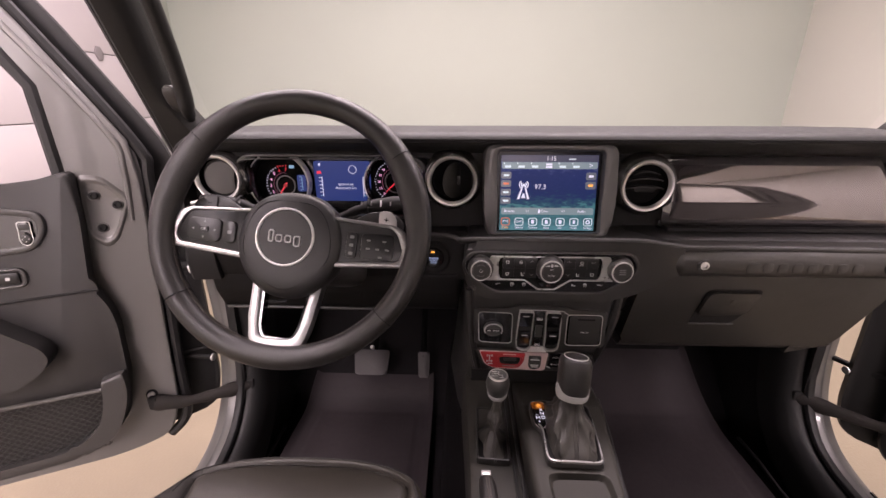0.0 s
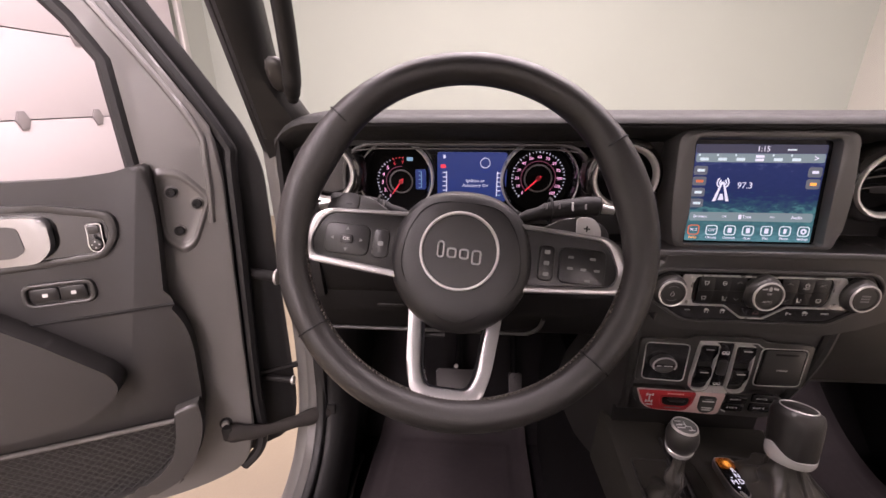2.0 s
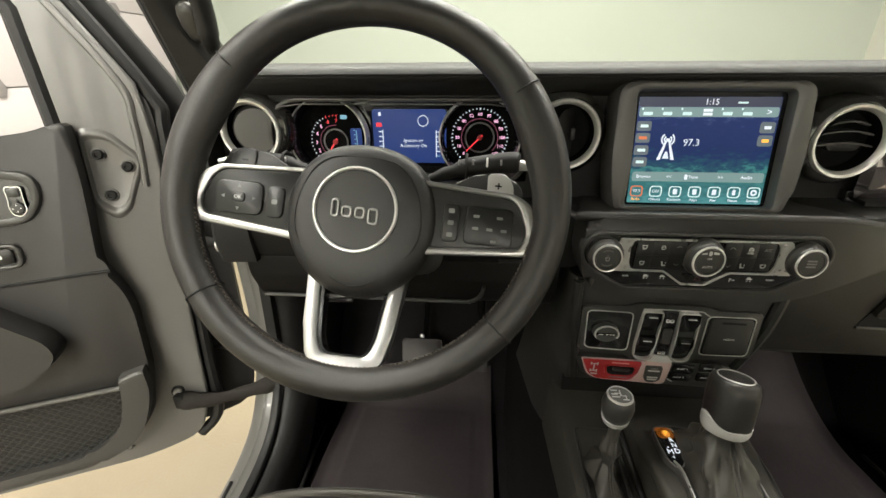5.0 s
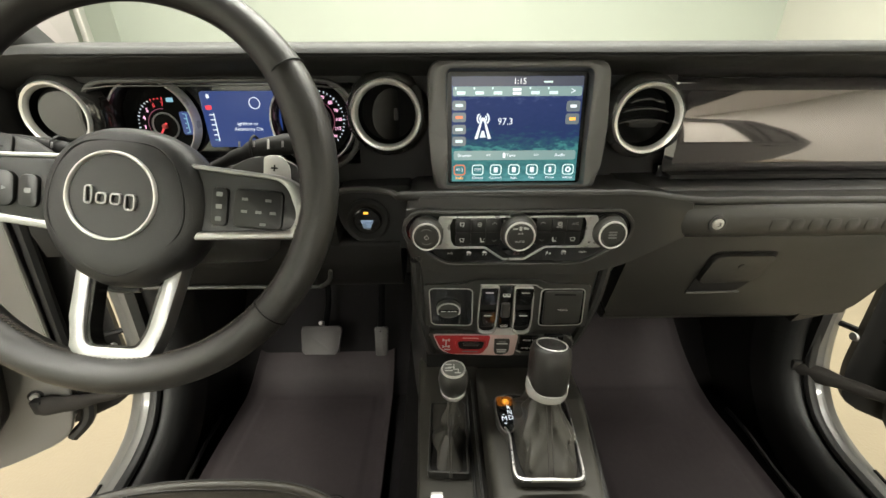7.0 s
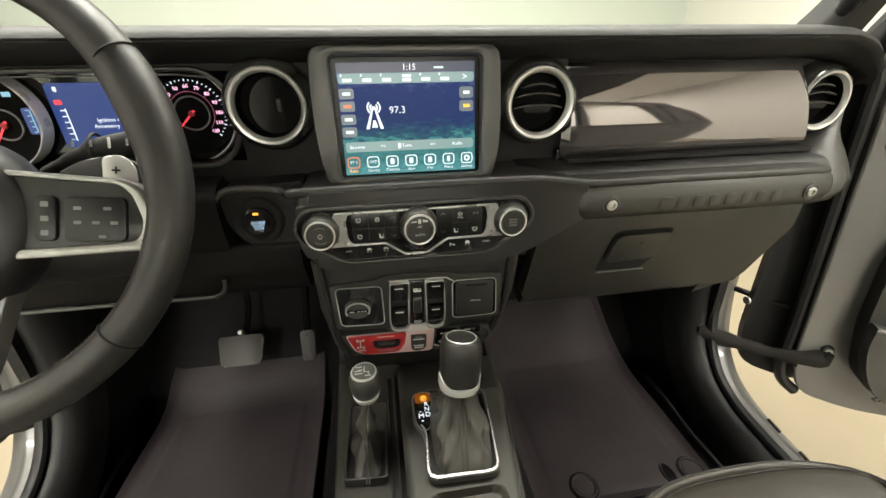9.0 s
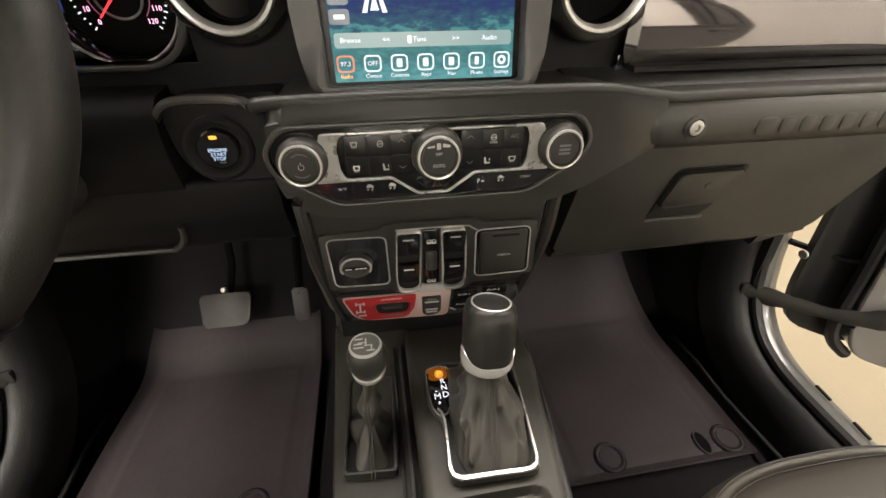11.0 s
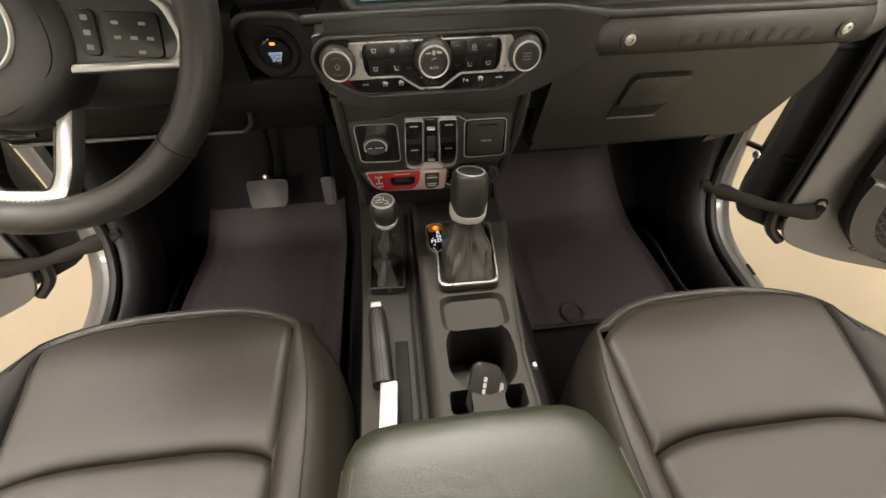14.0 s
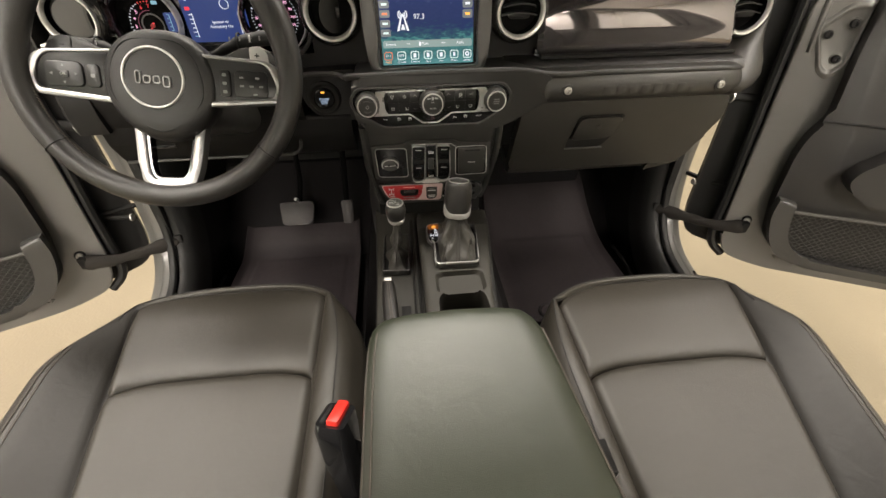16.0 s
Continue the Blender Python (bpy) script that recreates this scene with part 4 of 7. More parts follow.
def dial(cx, cz, marks, start, stop, needle, red_from, rt=0.0475, dx=0.0, dz=0.0):
    m = face(cx, 0.836, cz)
    d = part("dial", lathe([(0, 0.0005), (0.052, 0.0005), (0.0545, 0.002)], m, 56), NEARBLACK, cluster, "black dial with glowing numerals")
    part("dial_wall", lathe([(0.0545, 0), (0.0565, 0.016), (0.0596, 0.0235), (0.0605, 0.0235), (0.0605, 0)], m, 64), PIANO, d, "gloss black dial wall")
    part("dial_ring", lathe([(0.0597, 0.0225), (0.0600, 0.0245), (0.0612, 0.0255), (0.0624, 0.0245), (0.0632, 0.018), (0.0632, 0.004)], m, 64), DIALRING, d, "chrome dial ring")
    m = at(m, dx, dz)
    part("inner_ring", lathe([(rt - 0.0220, 0.001), (rt - 0.0215, 0.003), (rt - 0.0200, 0.003), (rt - 0.0195, 0.001)], m, 48), GREYMARK, d)
    arc = []
    for k in range(41):
        a = radians(start + (stop - start) * k / 40)
        arc.append(m @ Vector(((rt - 0.0145) * math.cos(a), (rt - 0.0145) * math.sin(a), 0.001)))
    part("glow_arc", tube(arc, 0.0005, 4), ARCG, d)
    n = len(marks)
    for i, t in enumerate(marks):
        a = radians(start + (stop - start) * i / (n - 1))
        hot = i >= red_from
        text("numeral", t, 0.0085 if n < 10 else 0.0068, REDG if hot else PINKG, d, at(m, (rt - 0.008) * math.cos(a), (rt - 0.008) * math.sin(a), 0.0012))
        for j in range(3 if i < n - 1 else 1):
            aa = radians(start + (stop - start) * (i + j / 3) / (n - 1))
            part("tick", prism(rrect(0.0036 if j == 0 else 0.002, 0.0013, 0.0003, 1), 0, 0.0004, at(m, rt * math.cos(aa), rt * math.sin(aa), 0.0008) @ Matrix.Rotation(aa, 4, "Z")), WHITEG if not hot else REDG, d)
    a = radians(needle)
    nb = prism([(-0.006, -0.0013), (rt - 0.0135, -0.0006), (rt - 0.0135, 0.0006), (-0.006, 0.0013)], 0.004, 0.0055, m @ Matrix.Rotation(a, 4, "Z"))
    nd = part("needle", nb, REDG, d, "red pointer")
    part("needle_cap", lathe([(0.0040, 0.003), (0.0036, 0.0065), (0, 0.007)], m, 20), RED, nd)
    return d


dial(-0.530, 1.242, ["1", "2", "3", "4", "5", "6", "7"], 232, 84, 234, 5, 0.0400, 0.006, -0.008)
dial(-0.293, 1.242, ["0", "10", "20", "30", "40", "50", "60", "70", "80", "90", "100", "110", "120"], 225, -45, 225, 99, 0.0430)
tm = face(-0.530, 0.836, 1.242)
box_disp = part("fuel_display", prism(rrect(0.018, 0.034, 0.003, 3, 0.040, -0.004), 0.0012, 0.002, tm), NAVY, cluster)
for k in range(5):
    bar("display_tick", 0.003, 0.0012, CYANG, box_disp, at(tm, 0.038, -0.018 + 0.007 * k, 0.002))
bar("display_line", 0.0012, 0.028, CYANG, box_disp, at(tm, 0.041, -0.004, 0.002))
part("economy_sign", prism(rrect(0.010, 0.006, 0.001, 2), 0.001, 0.0018, at(tm, 0.022, 0.030)), CYANG, cluster)
dm = face(-0.4035, 0.834, 1.243)
disp = part("center_display", prism(rrect(0.116, 0.082, 0.004, 3), -0.002, 0.001, dm), NAVY, cluster, "glowing blue driver display")
text("message_text", "Ignition or", 0.0075, WHITEG, disp, at(dm, 0.006, -0.006, 0.0012))
text("message_text", "Accessory On", 0.0075, WHITEG, disp, at(dm, 0.006, -0.014, 0.0012))
for k in range(6):
    for s in (-1, 1):
        bar("gauge_tick", 0.006, 0.0014, WHITEG if k else CYANG, disp, at(dm, s * 0.046, -0.030 + 0.0075 * k, 0.0011))
for s in (-1, 1):
    bar("gauge_line", 0.0014, 0.042, WHITEG, disp, at(dm, s * 0.0425, -0.011, 0.0011))
bar("warning_lamp", 0.009, 0.006, REDG, disp, at(dm, -0.048, 0.018, 0.0011))
part("belt_ring", lathe([(0.0075, 0.001), (0.0075, 0.0018), (0.0085, 0.0018), (0.0085, 0.001)], at(dm, 0.022, 0.024), 28), WHITEG, disp)
bar("message_bar", 0.004, 0.006, WHITEG, disp, at(dm, -0.046, 0.034, 0.0011))

# ---- infotainment screen ----
unit = thing("infotainment_screen", 0, 0.79, 1.15, "touchscreen in a thick black rounded bezel, radio page lit", "screen")
SM = face(0.0015, 0.753, 1.238, 8)
bez_o = rounded([(-0.121, 0.089), (0.121, 0.089), (0.119, -0.02), (0.112, -0.081), (-0.112, -0.081), (-0.119, -0.02)], [0.024, 0.024, 0.05, 0.016, 0.016, 0.05], 7)
bez_i = rounded([(-0.0945, 0.0755), (0.0945, 0.0755), (0.0945, -0.02), (0.0940, -0.0720), (-0.0940, -0.0720), (-0.0945, -0.02)], [0.008, 0.008, 0.01, 0.006, 0.006, 0.01], 7)
part("bezel", rim(bez_o, bez_i, -0.035, 0.017, SM, 0.0085), BEZEL, unit)
part("glass", prism(rrect(0.198, 0.156, 0.006, 4), -0.03, 0.0, SM), SCREENGLASS, unit, "gloss black screen glass")
SCR = bpy.data.materials.new("radio_page")
SCR.use_nodes = True
nt = SCR.node_tree
bs = nt.nodes["Principled BSDF"]
bs.inputs["Base Color"].default_value = (0.01, 0.01, 0.01, 1)
bs.inputs["Roughness"].default_value = 0.3
bs.inputs["Specular IOR Level"].default_value = 0.03
tc = nt.nodes.new("ShaderNodeTexCoord")
sep = nt.nodes.new("ShaderNodeSeparateXYZ")
nt.links.new(tc.outputs["Object"], sep.inputs[0])
mr = nt.nodes.new("ShaderNodeMapRange")
mr.inputs["From Min"].default_value, mr.inputs["From Max"].default_value = 1.17, 1.305
nt.links.new(sep.outputs["Z"], mr.inputs["Value"])
nz = nt.nodes.new("ShaderNodeTexNoise")
nz.inputs["Scale"].default_value, nz.inputs["Detail"].default_value = 90, 4
mp = nt.nodes.new("ShaderNodeMapping")
mp.inputs["Scale"].default_value = (1, 1, 2.2)
nt.links.new(tc.outputs["Object"], mp.inputs["Vector"])
nt.links.new(mp.outputs["Vector"], nz.inputs["Vector"])
mth = nt.nodes.new("ShaderNodeMath")
mth.operation = "MULTIPLY_ADD"
mth.inputs[1].default_value, mth.inputs[2].default_value = 0.45, -0.22
nt.links.new(nz.outputs["Fac"], mth.inputs[0])
add = nt.nodes.new("ShaderNodeMath")
nt.links.new(mr.outputs["Result"], add.inputs[0])
nt.links.new(mth.outputs[0], add.inputs[1])
cr = nt.nodes.new("ShaderNodeValToRGB")
e = cr.color_ramp.elements
e[0].position, e[0].color = 0.0, (0.05, 0.16, 0.17, 1)
e[1].position, e[1].color = 1.0, (0.05, 0.07, 0.14, 1)
for pos, col in ((0.16, (0.02, 0.08, 0.09, 1)), (0.28, (0.035, 0.13, 0.13, 1)), (0.36, (0.012, 0.045, 0.07, 1)), (0.5, (0.008, 0.017, 0.065, 1)), (0.82, (0.012, 0.021, 0.075, 1))):
    k = e.new(pos)
    k.color = col
nt.links.new(add.outputs[0], cr.inputs[0])
nt.links.new(cr.outputs[0], bs.inputs["Emission Color"])
bs.inputs["Emission Strength"].default_value = 1.7
SW, SH = 0.176, 0.138
disp = part("display", prism(rrect(SW, SH, 0.001, 1), 0.0002, 0.0010, SM), SCR, unit, "lit radio page in blue and green")
STRIP = glow("menu_strip", (0.20, 0.31, 0.31), 0.9)
TILE = glow("menu_tile", (0.11, 0.14, 0.16), 0.9)
TEALG = glow("menu_icon", (0.66, 0.84, 0.84), 1.0)
ORG = glow("menu_orange", (0.80, 0.19, 0.06), 0.9)


def spot(u, v, lift=0.0012):
    return at(SM, (u - 0.5) * SW, (0.5 - v) * SH, lift)


bar("status_bar", SW, 0.085 * SH, glow("status_bar", (0.022, 0.030, 0.075), 0.8), disp, spot(0.5, 0.044, 0.0011), 0.0003)
bar("preset_bar", SW * 0.985, 0.088 * SH, STRIP, disp, spot(0.5, 0.134, 0.0011), 0.0003)
bar("tuning_bar", SW * 0.97, 0.092 * SH, STRIP, disp, spot(0.5, 0.74, 0.0011), 0.0003)
text("clock_text", "1:15", 0.0105, WHITEG, disp, spot(0.515, 0.045, 0.0016))
bar("status_mark", 0.012, 0.0022, TEALG, disp, spot(0.73, 0.05, 0.0016))
for u in (0.07, 0.21, 0.35, 0.635, 0.775):
    bar("preset_mark", 0.0115, 0.0042, TEALG, disp, spot(u, 0.148, 0.0016))
    bar("preset_mark", 0.002, 0.003, TEALG, disp, spot(u - 0.04, 0.106, 0.0016))
for v in (0.118, 0.152):
    bar("preset_mark", 0.0115, 0.0035, WHITEG, disp, spot(0.495, v, 0.0016))
text("chevron", ">", 0.012, WHITEG, disp, spot(0.925, 0.136, 0.0016))
for k, v in enumerate((0.262, 0.372, 0.487, 0.600)):
    tile = bar("band_tile", 0.0185, 0.0125, TILE, disp, spot(0.056, v), 0.0004)
    bar("band_mark", 0.010, 0.0038, ORG if k == 1 else TEALG, disp, spot(0.056, v, 0.0018))
for k, v in enumerate((0.272, 0.392)):
    bar("side_tile", 0.0185, 0.0140, TILE, disp, spot(0.935, v), 0.0004)
    bar("side_mark", 0.0085, 0.0040, AMBER if k else WHITEG, disp, spot(0.935, v, 0.0018))
# transmitter mast
mast = prism([(-0.0115, -0.0135), (-0.0070, -0.0135), (-0.0010, 0.010), (0.0010, 0.010), (0.0070, -0.0135), (0.0115, -0.0135), (0.0020, 0.0145), (-0.0020, 0.0145)], 0, 0.0004, spot(0.242, 0.48))
part("mast_icon", mast, WHITEG, disp)
part("mast_foot", prism([(-0.004, -0.009), (0.004, -0.009), (0.0015, 0.0), (-0.0015, 0.0)], 0, 0.0004, spot(0.242, 0.50)), WHITEG, disp)
for r in (0.0045, 0.0080):
    for a0 in (-50, 130):
        arc = [spot(0.242, 0.385) @ Vector((r * math.cos(radians(a0 + 10 * k)), r * math.sin(radians(a0 + 10 * k)), 0.0003)) for k in range(11)]
        part("wave_icon", tube(arc, 0.0011, 4), WHITEG, disp)
text("station_text", "97.3", 0.0125, WHITEG, disp, spot(0.415, 0.415, 0.0016))
for u, wds in ((0.10, "Browse"), (0.47, "Tune"), (0.86, "Audio")):
    text("menu_text", wds, 0.0062, WHITEG, disp, spot(u, 0.74, 0.0016))
for u in (0.29, 0.67):
    text("skip_mark", "<<" if u < 0.5 else ">>", 0.0062, WHITEG, disp, spot(u, 0.74, 0.0016))
bar("stop_mark", 0.004, 0.007, WHITEG, disp, spot(0.415, 0.74, 0.0016))
for k, wds in enumerate(("Radio", "Climate", "Controls", "Apps", "Nav", "Phone", "Settings")):
    u = 0.062 + 0.1455 * k
    col = REDG if k == 0 else WHITEG
    part("app_icon", rim(rrect(0.0165, 0.0150, 0.004, 3), rrect(0.0135, 0.0120, 0.003, 3), 0, 0.0004, spot(u, 0.885)), ORG if k == 0 else TEALG, disp)
    if k == 0:
        text("app_text", "97.3", 0.0058, WHITEG, disp, spot(u, 0.885, 0.0016))
    elif k == 1:
        text("app_text", "OFF", 0.0058, WHITEG, disp, spot(u, 0.885, 0.0016))
    elif k == 6:
        part("app_mark", rim([(0.0042 * math.cos(a), 0.0042 * math.sin(a)) for a in (math.pi * j / 10 for j in range(20))], [(0.0018 * math.cos(a), 0.0018 * math.sin(a)) for a in (math.pi * j / 10 for j in range(20))], 0, 0.0004, spot(u, 0.885)), WHITEG, disp)
    else:
        bar("app_mark", 0.0055 if k != 5 else 0.004, 0.0075, WHITEG, disp, spot(u, 0.885), 0.0005, 0.0012)
    text("app_label", wds, 0.0050, AMBER if k == 0 else WHITEG, disp, spot(u, 0.965, 0.0016))
for s in (-1, 1):
    screw(0.0028, face(s * 0.126 + 0.0015, 0.782, 1.252), unit, "side_bolt", SATIN)

# ---- centre stack ----
stack = thing("center_stack", 0, 0.76, 0.84, "black plastic centre stack below the screen", "centre stack")
part("pod", prism(rounded([(-0.152, 0.052), (0.165, 0.052), (0.215, 0.046), (0.248, 0.036), (0.246, 0.000), (0.190, -0.032), (0.152, -0.052), (0.104, -0.066), (-0.112, -0.062), (-0.146, -0.046), (-0.157, -0.010)], 0.018), -0.10, 0.004, face(0.004, 0.694, 1.112), 0.012, 3), STACK, stack, "soft black pod round the climate controls")
# scooped wing that carries the start button
part("pod_wing", prism(rounded([(-0.262, 0.046), (-0.150, 0.050), (-0.140, -0.050), (-0.190, -0.052), (-0.236, -0.040), (-0.258, -0.010)], [0.02, 0.004, 0.01, 0.02, 0.03, 0.03], 4), -0.08, 0.0, face(0.004, 0.752, 1.112), 0.006, 3), DARK, stack, "black wing round the start button")
part("wing_lip", tube(smooth_path([(-0.262, 0.748, 1.140), (-0.246, 0.744, 1.156), (-0.215, 0.737, 1.161), (-0.175, 0.722, 1.162), (-0.160, 0.704, 1.160)], 5), 0.0045, 8), STACK, stack)
part("pod_lip", tube(smooth_path([(-0.158, 0.712, 1.158), (-0.145, 0.700, 1.163), (-0.05, 0.696, 1.165), (0.10, 0.696, 1.165), (0.165, 0.696, 1.164), (0.21, 0.697, 1.158), (0.25, 0.698, 1.153), (0.32, 0.699, 1.153), (0.45, 0.699, 1.153), (0.60, 0.700, 1.152), (0.64, 0.71, 1.148)], 5), 0.0065, 10), SOFT, stack, "raised lip over the pod")
SP = face(0.0, 0.722, 1.0125) @ pose(0, 0, 0, 0, 0, -1.0) @ Matrix.Diagonal((1, 0.79, 1, 1))
body = loft([[(-0.150, 0.735, 1.06), (-0.143, 0.722, 1.06), (0.140, 0.722, 1.06), (0.147, 0.735, 1.06), (0.150, 0.86, 1.06), (-0.152, 0.86, 1.06)],
             [(-0.150, 0.745, 0.96), (-0.141, 0.732, 0.96), (0.136, 0.732, 0.96), (0.145, 0.745, 0.96), (0.155, 0.90, 0.96), (-0.157, 0.90, 0.96)],
             [(-0.140, 0.765, 0.87), (-0.131, 0.752, 0.87), (0.120, 0.752, 0.87), (0.129, 0.765, 0.87), (0.160, 0.95, 0.87), (-0.162, 0.95, 0.87)],
             [(-0.135, 0.79, 0.83), (-0.126, 0.775, 0.83), (0.116, 0.775, 0.83), (0.125, 0.79, 0.83), (0.165, 1.0, 0.80), (-0.167, 1.0, 0.80)],
             [(-0.15, 0.80, 0.66), (-0.14, 0.79, 0.66), (0.13, 0.79, 0.66), (0.14, 0.80, 0.66), (0.18, 1.05, 0.66), (-0.18, 1.05, 0.66)]])
part("column", body, STACK, stack)
for s, d in ((-1, 0.013), (1, 0.0)):
    part("column_rib", tube(smooth_path([(s * (0.152 - d) - 0.002, 0.722, 1.055), (s * (0.148 - d) - 0.002, 0.728, 0.98), (s * (0.136 - d) - 0.003, 0.744, 0.90), (s * (0.126 - d) - 0.004, 0.761, 0.85)], 5), 0.008, 8), SOFT, stack)

# climate panel
cp = thing("climate_panel", 0.006, 0.69, 1.06, "climate and radio control panel with three knobs", "control panel")
CM = face(0.0025, 0.690, 1.114) @ Matrix.Diagonal((0.95, 1, 1, 1))
c_o = rounded([(-0.150, 0.033), (0.150, 0.033), (0.168, 0.010), (0.162, -0.014), (0.104, -0.050), (-0.104, -0.050), (-0.162, -0.014), (-0.168, 0.010)], 0.014)
c_i = rounded([(-0.146, 0.029), (0.146, 0.029), (0.163, 0.009), (0.157, -0.012), (0.102, -0.046), (-0.102, -0.046), (-0.157, -0.012), (-0.163, 0.009)], 0.013)
part("bezel", rim(c_o, c_i, -0.01, 0.006, CM, 0.0015), HARD, cp, "dark raised bezel")
part("panel", prism(c_i, -0.01, 0.001, CM), PIANO, cp)
plate_o = rounded([(-0.113, 0.0235), (0.111, 0.0235), (0.1155, 0.012), (0.1195, -0.012), (0.122, -0.024), (0.041, -0.024), (0.0125, -0.0425), (-0.0205, -0.0425), (-0.0475, -0.024), (-0.122, -0.024), (-0.1195, -0.012), (-0.1155, 0.012)], 0.003, 4)
plate_i = rounded([(-0.094, 0.0213), (0.094, 0.0213), (0.098, 0.012), (0.097, -0.012), (0.092, -0.0213), (0.040, -0.0217), (0.0115, -0.0402), (-0.0195, -0.0402), (-0.0465, -0.0217), (-0.092, -0.0213), (-0.097, -0.012), (-0.098, 0.012)], 0.004, 4)
part("silver_plate", rim(plate_o, plate_i, 0.0, 0.0035, CM, 0.0006), PLATE, cp, "satin silver surround with bolts")
for x in (-0.101, 0.101):
    for y in (0.0185, -0.0185):
        screw(0.0030, at(CM, x, y, 0.0035), cp)
for x in (-0.0575, 0.0575):
    part("key_panel", prism(rrect(0.066, 0.0395, 0.003, 3, x, 0.0015), 0.001, 0.0030, CM, 0.0008), PIANO, cp)
    for k in (-1, 0, 1):
        part("key", prism(rrect(0.0214, 0.0190, 0.0008, 2), 0.0, 0.0025, at(CM, x + 0.0216 * k, 0.0112, 0.0026) @ pose(0, 0, 0, -2, 0, 0), 0.0003), KEYBLACK, cp)
        part("key", prism(rrect(0.0214, 0.0190, 0.0008, 2), 0.0, 0.0018, at(CM, x + 0.0216 * k, -0.0082, 0.0026) @ pose(0, 0, 0, 5, 0, 0), 0.0003), KEYBLACK, cp)


def knob(x, r, depth, words):
    k = part("knob", lathe([(r * 1.24, 0.001), (r * 1.20, 0.007), (r * 1.04, 0.010), (r, depth * 0.7), (r * 0.98, depth), (r * 0.80, depth + 0.0008), (r * 0.76, depth - 0.0008), (0, depth - 0.0005)], at(CM, x, 0.0), 40), HARD, cp)
    part("knob_ring", lathe([(r * 0.985, depth * 0.9), (r * 0.985, depth + 0.0006), (r * 0.93, depth + 0.0012), (r * 0.88, depth + 0.0008)], at(CM, x, 0.0), 40), SATIN, k, "bright ring round the knob face")
    for t, dy, sz in words:
        text("knob_text", t, sz, PALE, k, at(CM, x, dy, depth))
    return k


kl = knob(-0.1315, 0.0200, 0.016, [])
part("power_mark", lathe([(0.0024, 0), (0.0024, 0.0004), (0.0030, 0.0004), (0.0030, 0)], at(CM, -0.1315, -0.001, 0.0157), 20, None, 120, 300), PALE, kl)
bar("power_mark", 0.0006, 0.003, PALE, kl, at(CM, -0.1315, 0.002, 0.0157), 0.0004)
for a0 in (50, 230):
    part("arc_mark", lathe([(0.0105, 0), (0.0105, 0.0004), (0.0114, 0.0004), (0.0114, 0)], at(CM, -0.1315, 0, 0.0157), 12, None, a0, 80), GREYMARK, kl)
knob(0.0, 0.0215, 0.018, [("OFF", 0.0040, 0.0038), ("AUTO", -0.0075, 0.0046)])
part("fan_mark", prism([(-0.011, 0.010), (-0.004, 0.0105), (-0.004, 0.0125), (-0.011, 0.0115)], 0.0176, 0.0180, CM), PALE, cp)
part("fan_mark", prism([(0.011, 0.010), (0.004, 0.0105), (0.004, 0.0140), (0.011, 0.0125)], 0.0176, 0.0180, CM), PALE, cp)
part("fan_mark", prism(rrect(0.004, 0.006, 0.001, 2, 0, 0.0115), 0.0176, 0.0180, CM), PALE, cp)
kr = knob(0.1315, 0.0200, 0.016, [])
for j in range(3):
    bar("list_mark", 0.012, 0.0022, GREYMARK, kr, at(CM, 0.1315, 0.004 - 0.004 * j, 0.0157), 0.0004)
for x, y, w in ((-0.081, 0.013, 0.007), (-0.056, 0.013, 0.005), (-0.035, 0.014, 0.007), (-0.081, -0.010, 0.007), (-0.052, -0.010, 0.006), (-0.035, -0.010, 0.007), (0.034, 0.014, 0.007), (0.058, 0.013, 0.010), (0.034, -0.010, 0.007), (0.052, -0.010, 0.006), (0.079, -0.010, 0.008)):
    if abs(abs(x) - 0.0345) < 0.002:
        d = 1 if y > 0 else -1
        part("arrow_mark", prism([(-0.0035, -0.001 * d), (0, 0.0015 * d), (0.0035, -0.001 * d), (0.0035, -0.0002 * d), (0, 0.0025 * d), (-0.0035, -0.0002 * d)][::d], 0, 0.0004, at(CM, x, y, 0.0058)), GREYMARK, cp)
    elif x < -0.07 or x > 0.07:
        part("symbol", rim(rounded([(-w / 2, 0.003), (w / 2, 0.003), (w * 0.38, -0.0018), (-w * 0.38, -0.0018)], 0.0008, 2), rounded([(-w / 2 + 0.0014, 0.0022), (w / 2 - 0.0014, 0.0022), (w * 0.38 - 0.0009, -0.001), (-w * 0.38 + 0.0009, -0.001)], 0.0004, 2), 0, 0.0004, at(CM, x, y, 0.0058)), PALE, cp)
        for q in (-0.0018, 0.0, 0.0018):
            bar("symbol_ray", 0.0006, 0.0022, PALE, cp, at(CM, x + q, y - 0.0022, 0.0059), 0.0003)
    elif y > 0:
        part("symbol", lathe([(0.0024, 0), (0.0024, 0.0004), (0.0031, 0.0004), (0.0031, 0)], at(CM, x, y, 0.0058), 18), PALE, cp)
        bar("symbol_ray", 0.0048, 0.0008, PALE, cp, at(CM, x, y, 0.0058), 0.0003)
    else:
        part("symbol", prism([(-0.0024, -0.0030), (0.0030, -0.0030), (0.0032, -0.0016), (-0.0004, -0.0014), (-0.0016, 0.0034), (-0.0032, 0.0034)], 0, 0.0004, at(CM, x, y, 0.0058)), PALE, cp)
        bar("symbol_ray", 0.0007, 0.0030, PALE, cp, at(CM, x + 0.0026, y + 0.0014, 0.0059), 0.0003)
text("key_text", "A/C", 0.0055, GREYMARK, cp, at(CM, 0.080, 0.013, 0.0058))
text("key_text", "MODE", 0.003, PALE, cp, at(CM, 0.058, 0.008, 0.0058))
